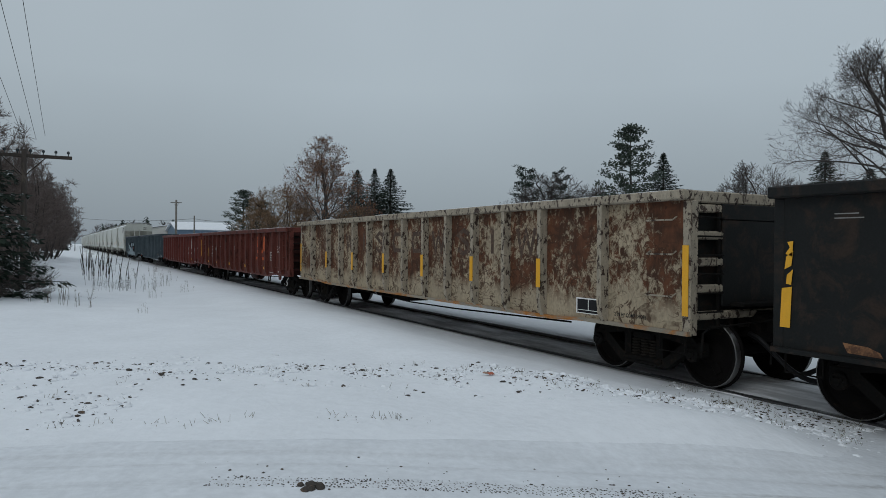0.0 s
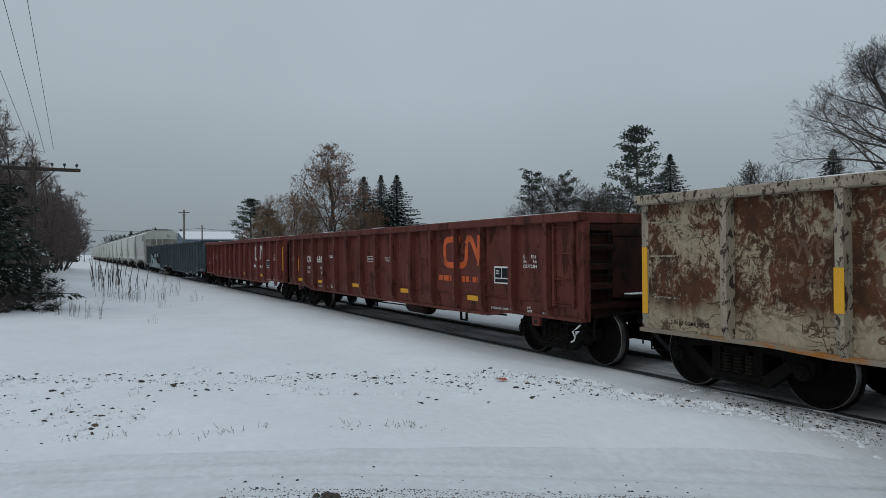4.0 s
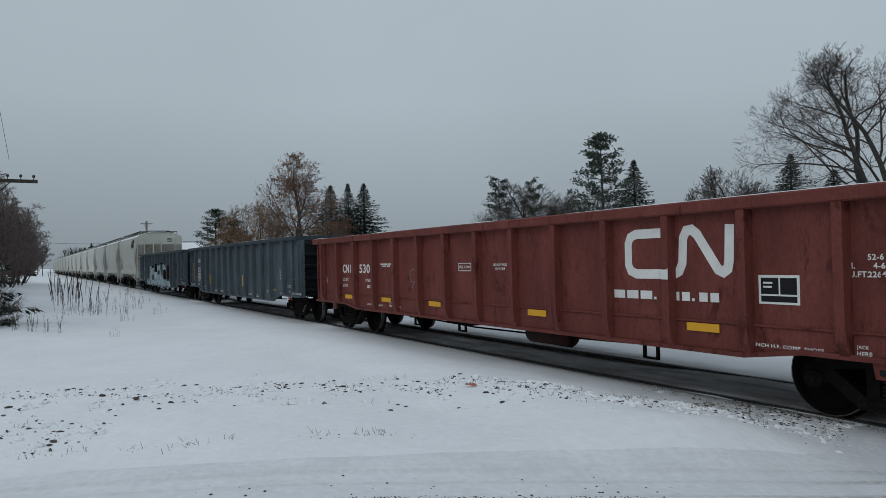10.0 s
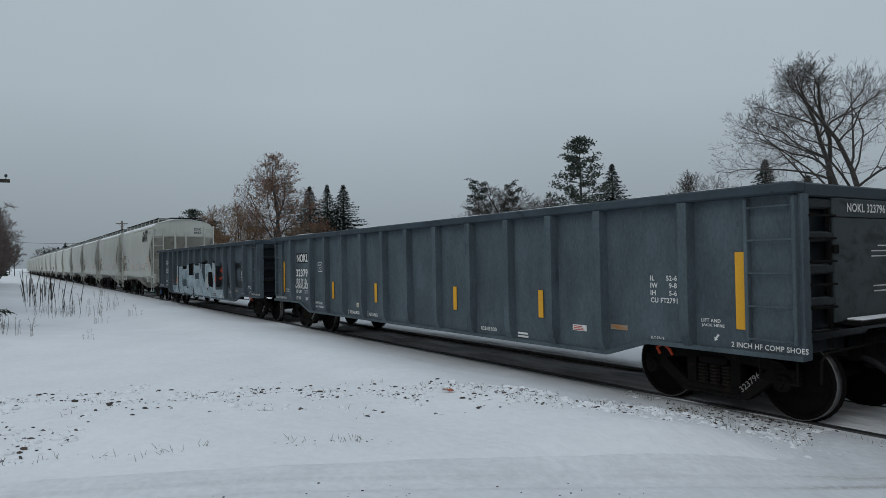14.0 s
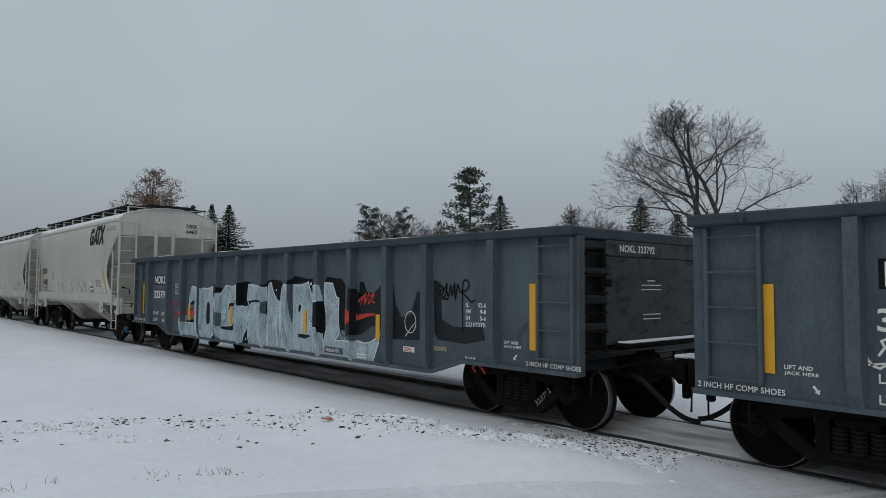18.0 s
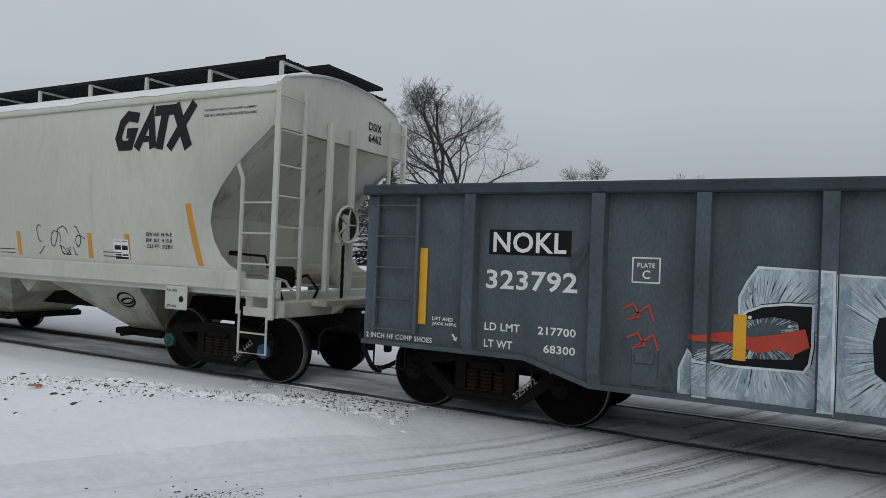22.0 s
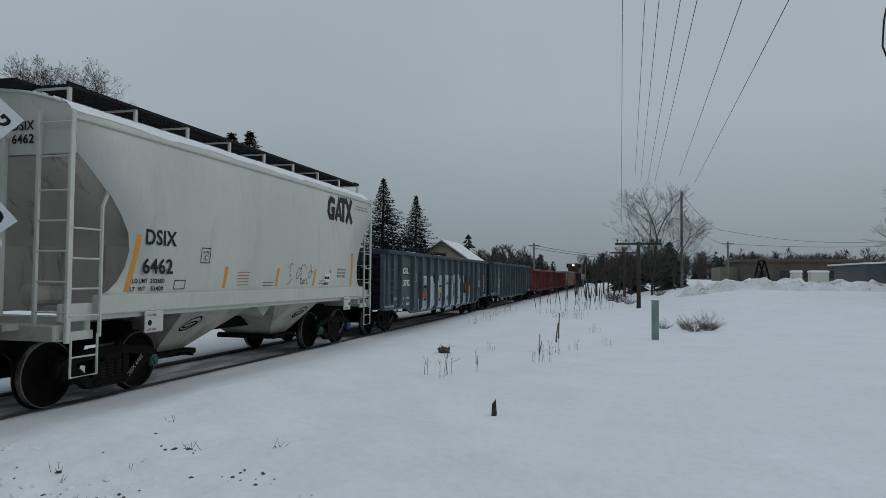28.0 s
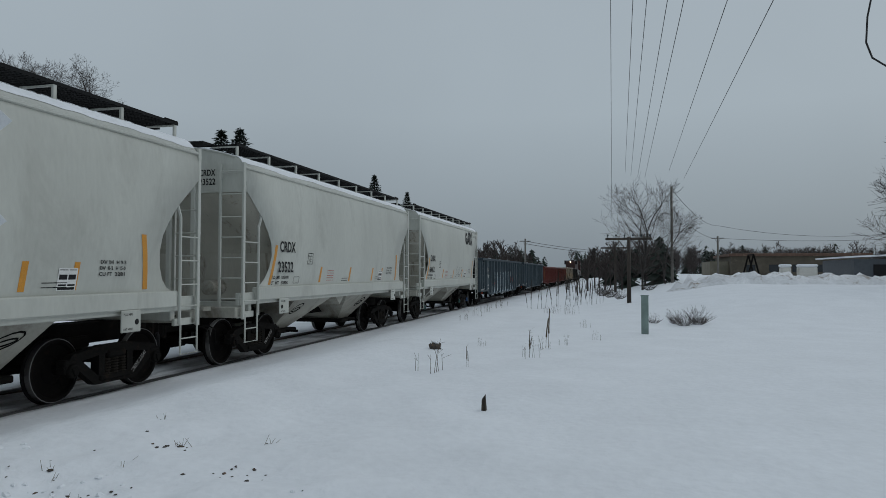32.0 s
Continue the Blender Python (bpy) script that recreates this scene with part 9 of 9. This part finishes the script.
part("stake", Shape().add([(-0.05, -0.03, -0.1), (0.05, -0.04, -0.1), (0.06, 0.04, -0.1), (-0.04, 0.05, -0.1), (-0.05, -0.02, 0.13), (-0.01, -0.02, 0.22), (0.03, 0.02, 0.12), (0.06, 0.03, 0.03), (-0.03, 0.04, 0.15)], [(0, 1, 2, 3), (0, 1, 5, 4), (1, 7, 6, 5), (1, 2, 7), (2, 3, 8, 6), (2, 6, 7), (3, 0, 4, 8), (4, 5, 6, 8)]), DARK_WOOD, stump)


def lump(rng, r, flat_z=0.7, n=7):
    s = Shape()
    rows = 4
    for i in range(rows):
        a = math.pi * (i + 0.5) / rows
        for j in range(n):
            b = 2 * math.pi * j / n
            q = r * rng.uniform(0.75, 1.2)
            s.v.append((q * math.sin(a) * math.cos(b), q * math.sin(a) * math.sin(b), q * flat_z * math.cos(a)))
    s.f = [(i * n + j, i * n + (j + 1) % n, (i + 1) * n + (j + 1) % n, (i + 1) * n + j) for i in range(rows - 1) for j in range(n)] + [tuple(range(n)), tuple(range((rows - 1) * n, rows * n))]
    return s


rng = random.Random(8)
stone = thing("stone", "dark stone half buried in snow", "stone", pose(14.4, 3.62, gz(14.4, 3.62) + 0.05))
part("body", lump(rng, 0.15), SOIL, stone)
part("snow", lump(rng, 0.10, 0.4), SNOW_CAP, stone, at=pose(0.02, 0, 0.08))
clodq = thing("dirt_clod", "dark dirt clod on the snowy road", "clod", pose(-3.75, 1.27, gz(-3.75, 1.27) + 0.02))
part("body", lump(rng, 0.075, 0.45), SOIL, clodq)
bottle = thing("crushed_carton", "crushed orange-red carton lying in snow", "litter", pose(-6.65, 4.33, gz(-6.65, 4.33) + 0.03, 0, 0, 30))
part("body", lump(rng, 0.045, 0.35), mat("faded_red_card", (0.42, 0.12, 0.07), 0.8), bottle)
part("flap", Shape().box(-0.10, -0.03, -0.02, 0.02, -0.008, 0.008, 0.004), mat("dull_card", (0.3, 0.2, 0.15), 0.8), bottle)


def weed(seed, h, n, spread, heads=False):
    rng = random.Random(seed)
    s = Shape()
    for i in range(n):
        a, q = rng.uniform(0, 6.283), rng.uniform(0, spread)
        x, y = q * math.cos(a), q * math.sin(a)
        hh = h * rng.uniform(0.45, 1.0)
        lx, ly = rng.gauss(0, 0.12) * hh, rng.gauss(0, 0.12) * hh
        p = [Vector((x, y, -0.05)), Vector((x + lx * 0.4, y + ly * 0.4, hh * 0.55)), Vector((x + lx, y + ly, hh))]
        s.tube(p, 0.004 + 0.002 * h, 3, 0.002, False)
        for k in range(3):
            m = p[1].lerp(p[2], rng.random())
            s.tube([m, m + Vector((rng.gauss(0, 0.1), rng.gauss(0, 0.1), rng.uniform(0.02, 0.15))) * h], 0.003, 3, 0.0015, False)
        if heads:
            s.tube([p[0].lerp(p[1], 0.7), p[1], p[2]], 0.020, 5, 0.010, False)
    return s


def weeds(label, shape, places, m=STRAW, group="dry weeds"):
    first = thing("dry_weed", label, "weed", pose(places[0][0], places[0][1], gz(*places[0][:2]), 0, 0, 0), group)
    part("stalk", shape, m, first)
    for x, y, s in places[1:]:
        copy_thing(first, Matrix.Translation((x, y, gz(x, y))) @ Matrix.Rotation(x * 9 % 6.283, 4, "Z") @ Matrix.Diagonal((s, s, s, 1)))


weeds("tall dark dry mullein stalks rising from snow", weed(1, 1.6, 6, 0.55, True), ((-33.6, 1.9, 1), (-36, 1.2, 1.1), (-29.6, 2.2, 0.85), (-40, 1.5, 1.2), (-31, 1.3, 0.9), (-44, 2.4, 1.1), (34.4, 3.6, 1.0), (36.5, 2.4, 1.35), (39, 1.7, 1.2), (43, 2.0, 1.3), (46, 2.8, 1.2), (40, 0.9, 1.1)), DARK_WOOD)
weeds("thin sprays of dry grass and weeds in snow", weed(2, 0.5, 7, 0.4), ((10.6, 2.7, 0.8), (15.0, 1.4, 0.6), (13.2, 1.5, 0.7), (16.1, 1.0, 0.5), (15.8, 2.9, 0.4), (-20.9, 0.1, 1.2), (-21.3, -0.4, 1.3), (-19.9, 0.6, 1.0), (-18.4, 1.8, 0.5), (-29, 3.1, 1.0), (-31.5, 3.9, 1.1), (-27, 4.0, 0.9), (-34, 4.3, 1.1), (-37, 3.3, 1.2), (-24.2, 2.6, 0.8), (-22.5, 0.2, 1.1), (27, 5.2, 0.8), (30, 5.4, 0.9), (33, 5.3, 0.9), (24.5, 5.1, 0.7), (36, 5.6, 1.0), (-40, 4.6, 1.2), (-45, 5, 1.2), (22.9, 0.9, 0.6), (18.6, 0.4, 0.5)))
weeds("single tall dry stalk", weed(3, 1.0, 2, 0.06, True), ((15.4, 1.35, 0.9), (13.4, 1.5, 0.6), (11.5, 2.3, 0.4)))
weeds("brush pile of broken dry branches", weed(4, 0.5, 26, 1.3), ((-30.5, 2.3, 1.2), (-28.6, 2.1, 1.0), (31, 2.0, 0.8)), DARK_WOOD)

# snow clods, grass tips and crumbs strewn along the road's edge and the shoulder
rng = random.Random(99)
snow_bits, dark_bits, tips = Shape(), Shape(), Shape()


def strew(n, pick, size, dark_share, tip_share):
    for _ in range(n):
        x, y = pick()
        # litter lies in drifts: leave gaps where the snow covers it
        if noise.noise((x * 1.6, y * 1.6, 7.0)) < rng.uniform(-0.35, 0.15):
            continue
        z = gz(x, y)
        r = size * rng.choice((0.3, 0.45, 0.6, 0.8, 1.15)) * rng.uniform(0.8, 1.2)
        turn = rng.gauss(0.95, 0.5)
        c, s = math.cos(turn), math.sin(turn)
        if rng.random() < 0.7:
            l = lump(rng, r * rng.uniform(1.1, 2.0), 0.5, 6)
            snow_bits.add([(p * c - q * s * 0.7 + x, p * s + q * c * 0.7 + y, h + z - r * 0.1) for p, q, h in l.v], l.f)
        if rng.random() < dark_share:
            l = lump(rng, r, 0.34, 5)
            k = rng.uniform(0.25, 0.6)
            dark_bits.add([(p * c - q * s * k + x, p * s + q * c * k + y - r * 0.5, h + z + 0.004) for p, q, h in l.v], l.f)
        if rng.random() < tip_share:
            for k in range(rng.randint(2, 6)):
                a, b = x + rng.gauss(0, 0.06), y + rng.gauss(0, 0.06)
                p = Vector((a, b, gz(a, b) - 0.01))
                tips.tube([p, p + Vector((rng.gauss(0, 0.025), rng.gauss(0, 0.025), rng.uniform(0.02, 0.075)))], 0.0028, 3, 0.0012, False)


def along_road(r0, r1, s0, s1):
    def pick():
        r = rng.triangular(r0, r1, (r0 + r1) / 2)
        p = ROAD_MID + ROAD_DIR * rng.uniform(s0, s1) + ROAD_X * r
        return p.x, min(p.y, 7.2)
    return pick


def on_line(a, b, w):
    def pick():
        t, s = rng.random(), rng.gauss(0, w)
        dx, dy = b[0] - a[0], b[1] - a[1]
        n = math.hypot(dx, dy)
        return a[0] + dx * t - dy / n * s, min(a[1] + dy * t + dx / n * s, 7.4)
    return pick


# Besides soil, dark crumbs here draw the shade in the snow's dents.
strew(2600, on_line((-5.0, 6.6), (-8.6, 1.9), 0.34), 0.029, 0.55, 0.03)
strew(900, on_line((-8.4, 2.2), (-10.2, -1.2), 0.45), 0.034, 0.55, 0.03)
strew(230, on_line((-7.2, 0.6), (-8.0, -0.9), 0.3), 0.035, 0.6, 0.03)
strew(900, on_line((-3.9, 7.2), (-6.2, 5.0), 0.42), 0.024, 0.34, 0.06)
strew(220, on_line((-5.4, 2.9), (-7.3, -1.2), 0.07), 0.010, 0.5, 0.12)
strew(1500, along_road(2.7, 5.6, -3.6, 1.2), 0.028, 0.05, 0.02)
strew(60, along_road(2.7, 3.9, -2.9, -0.9), 0.015, 0.3, 0.6)
strew(420, along_road(2.7, 6.5, -4.6, -1.5), 0.028, 0.06, 0.03)
strew(200, along_road(-2.9, 2.9, -6, 1.5), 0.009, 0.9, 0.0)
strew(420, lambda: (rng.uniform(-7, 5), rng.gauss(7.46, 0.10)), 0.020, 0.8, 0.1)
def patch(n, x0, y0, size, soil, grass):
    strew_here = lambda: (rng.gauss(x0, size), rng.gauss(y0, size))
    for _ in range(n):
        x, y = strew_here()
        z = gz(x, y)
        if rng.random() < soil:
            l = lump(rng, rng.uniform(0.008, 0.028), 0.35, 5)
            k = rng.uniform(0.4, 0.9)
            dark_bits.add([(p + x, q * k + y, h + z + 0.002) for p, q, h in l.v], l.f)
        if rng.random() < grass:
            for k in range(rng.randint(2, 4)):
                p = Vector((x + rng.gauss(0, 0.03), y + rng.gauss(0, 0.03), z - 0.01))
                tips.tube([p, p + Vector((rng.gauss(0, 0.03), rng.gauss(0, 0.03), rng.uniform(0.03, 0.09)))], 0.003, 3, 0.0012, False)


def tread(a, b, gap, size):
    """Dirt pressed out of a tyre's tread, row by row along the wheel's way."""
    a, b = Vector((*a, 0)), Vector((*b, 0))
    n = int((b - a).length / gap)
    d = (b - a).normalized()
    side = Vector((-d.y, d.x, 0))
    for i in range(n):
        for k in range(5):
            if rng.random() < 0.35 + 0.4 * noise.noise((i * 0.05, k, 3.0)):
                continue
            p = a + d * (gap * (i + 0.5 * (k % 2)) + rng.gauss(0, 0.006)) + side * (0.04 * (k - 2) + rng.gauss(0, 0.006))
            l = lump(rng, size * rng.uniform(0.7, 1.3), 0.3, 5)
            z = road_top(p.x, p.y)
            dark_bits.add([(x + p.x, y * 0.7 + p.y, h + z) for x, y, h in l.v], l.f)


def road_top(x, y):
    w = across(x, y)
    s = (x - ROAD_MID.x) * ROAD_DIR.x + (y - ROAD_MID.y) * ROAD_DIR.y
    return gz(x, y) + 0.016 - 0.016 * max(0.0, noise.noise((w * 2.3, s * 0.09, 3.0))) - 0.006 * noise.noise((w * 9, s * 1.5, 5.0))


tread((-4.62, 0.85), (-3.22, 3.75), 0.024, 0.009)
tread((-4.60, 0.95), (-3.30, 3.65), 0.033, 0.007)
for k in range(9):
    x, y = -4.24 + rng.gauss(0, 0.03), 1.45 + rng.gauss(0, 0.05)
    l = lump(rng, rng.uniform(0.02, 0.04), 0.7, 6)
    z = road_top(x, y)
    dark_bits.add([(p + x, q + y, h + z) for p, q, h in l.v], l.f)
for k in range(70):
    t = rng.random()
    x, y = -4.75 + 1.5 * t + rng.gauss(0, 0.2), 0.9 + 3.0 * t + rng.gauss(0, 0.2)
    l = lump(rng, rng.uniform(0.004, 0.014), 0.5, 5)
    z = road_top(x, y)
    dark_bits.add([(p + x, q + y, h + z) for p, q, h in l.v], l.f)
for x, y, size, n, soil, grass in ((3.34, 4.16, 0.16, 14, 0.3, 0.6), (3.13, 4.3, 0.12, 8, 0.3, 0.6), (3.97, 2.99, 0.05, 8, 1, 0.1), (4.23, 3.45, 0.10, 10, 0.9, 0.1), (4.40, 4.72, 0.06, 26, 1, 0.2), (5.56, 3.68, 0.10, 14, 0.9, 0.1), (5.04, 2.73, 0.09, 16, 0.9, 0.1), (4.39, 4.0, 0.25, 14, 0.8, 0.2), (4.8, 3.2, 0.6, 12, 0.9, 0.1), (-4.9, 7.25, 0.35, 120, 0.95, 0.1), (-5.6, 7.1, 0.3, 60, 0.9, 0.3), (5.2, 7.35, 0.4, 60, 0.9, 0.3)):
    patch(n, x, y, size, soil, grass)
for name, s, m, label in (("snow_clods", snow_bits, SNOW_CAP, "small broken clods of snow beside the road"), ("soil_crumbs", dark_bits, SOIL, "dark crumbs of soil and gravel, some drawn for shaded dents"), ("grass_tips", tips, GRASS, "tips of dead grass sticking out of the snow")):
    tagged(part(name, s, m, None), label, "ground litter", kind="stuff")

TRAIN = [
    (0.0, -91.77),
    (0.5, -89.87),
    (1.0, -87.97),
    (1.5, -86.08),
    (2.0, -84.20),
    (2.5, -82.30),
    (3.0, -80.41),
    (3.5, -78.48),
    (4.0, -76.54),
    (4.5, -74.61),
    (6.5, -67.01),
    (7.0, -65.11),
    (7.5, -63.20),
    (8.0, -61.27),
    (8.5, -59.31),
    (9.0, -57.33),
    (9.5, -55.32),
    (10.0, -53.32),
    (10.5, -51.34),
    (11.0, -49.37),
    (11.5, -47.41),
    (12.0, -45.44),
    (12.5, -43.45),
    (13.0, -41.43),
    (13.5, -39.40),
    (14.0, -37.36),
    (14.5, -35.31),
    (16.5, -27.10),
    (17.0, -25.04),
    (17.5, -22.96),
    (18.0, -20.87),
    (18.5, -18.77),
    (19.0, -16.66),
    (19.5, -14.54),
    (20.0, -12.40),
    (20.5, -10.27),
    (21.0, -8.16),
    (21.5, -6.07),
    (22.0, -4.02),
    (22.5, -2.00),
    (23.0, 0.00),
    (23.5, 2.02),
    (24.0, 4.06),
    (24.5, 6.11),
    (25.0, 8.18),
    (25.5, 10.27),
    (27.5, 18.70),
    (28.0, 20.82),
    (28.5, 22.96),
    (29.0, 25.09),
    (29.5, 27.23),
    (30.0, 29.37),
    (30.5, 31.51),
    (31.0, 33.65),
    (31.5, 35.83),
    (32.0, 38.04),
]

# ---- the train runs ----
TT = [t for t, _ in TRAIN]
DD = [d for _, d in TRAIN]


def run(t):
    """How far the train has come at t seconds; cubic between the known places."""
    i = max(1, min(len(TT) - 1, next((k for k, v in enumerate(TT) if v > t), len(TT) - 1)))
    def slope(k):
        a, b = max(0, k - 1), min(len(TT) - 1, k + 1)
        return (DD[b] - DD[a]) / (TT[b] - TT[a])
    t0, t1, h = TT[i - 1], TT[i], TT[i] - TT[i - 1]
    s = (t - t0) / h
    return DD[i - 1] * (2 * s ** 3 - 3 * s * s + 1) + h * slope(i - 1) * (s ** 3 - 2 * s * s + s) + DD[i] * (3 * s * s - 2 * s ** 3) + h * slope(i) * (s ** 3 - s * s)


def motions():
    times = [0.5 * i for i in range(65)]
    places = [(t, run(t)) for t in times]
    for car, x in CARS:
        walk(car, [(t, pose(x + d, YR, 0)) for t, d in places])
    # wheels roll without slip; less than a quarter turn from row to row
    ticks = [i * 0.16 for i in range(201)]
    rolled = [(t, run(t) / R_WHEEL) for t in ticks]
    for car, x in CARS:
        if -60 < x < 100:
            for ob in car.children:
                if ob.name.split(".")[0] == "wheelset":
                    p = ob.location.copy()
                    phase = p.x * 1.7
                    walk(ob, [(t, Matrix.Translation(p) @ Matrix.Rotation(a + phase, 4, "Y")) for t, a in rolled])


motions()
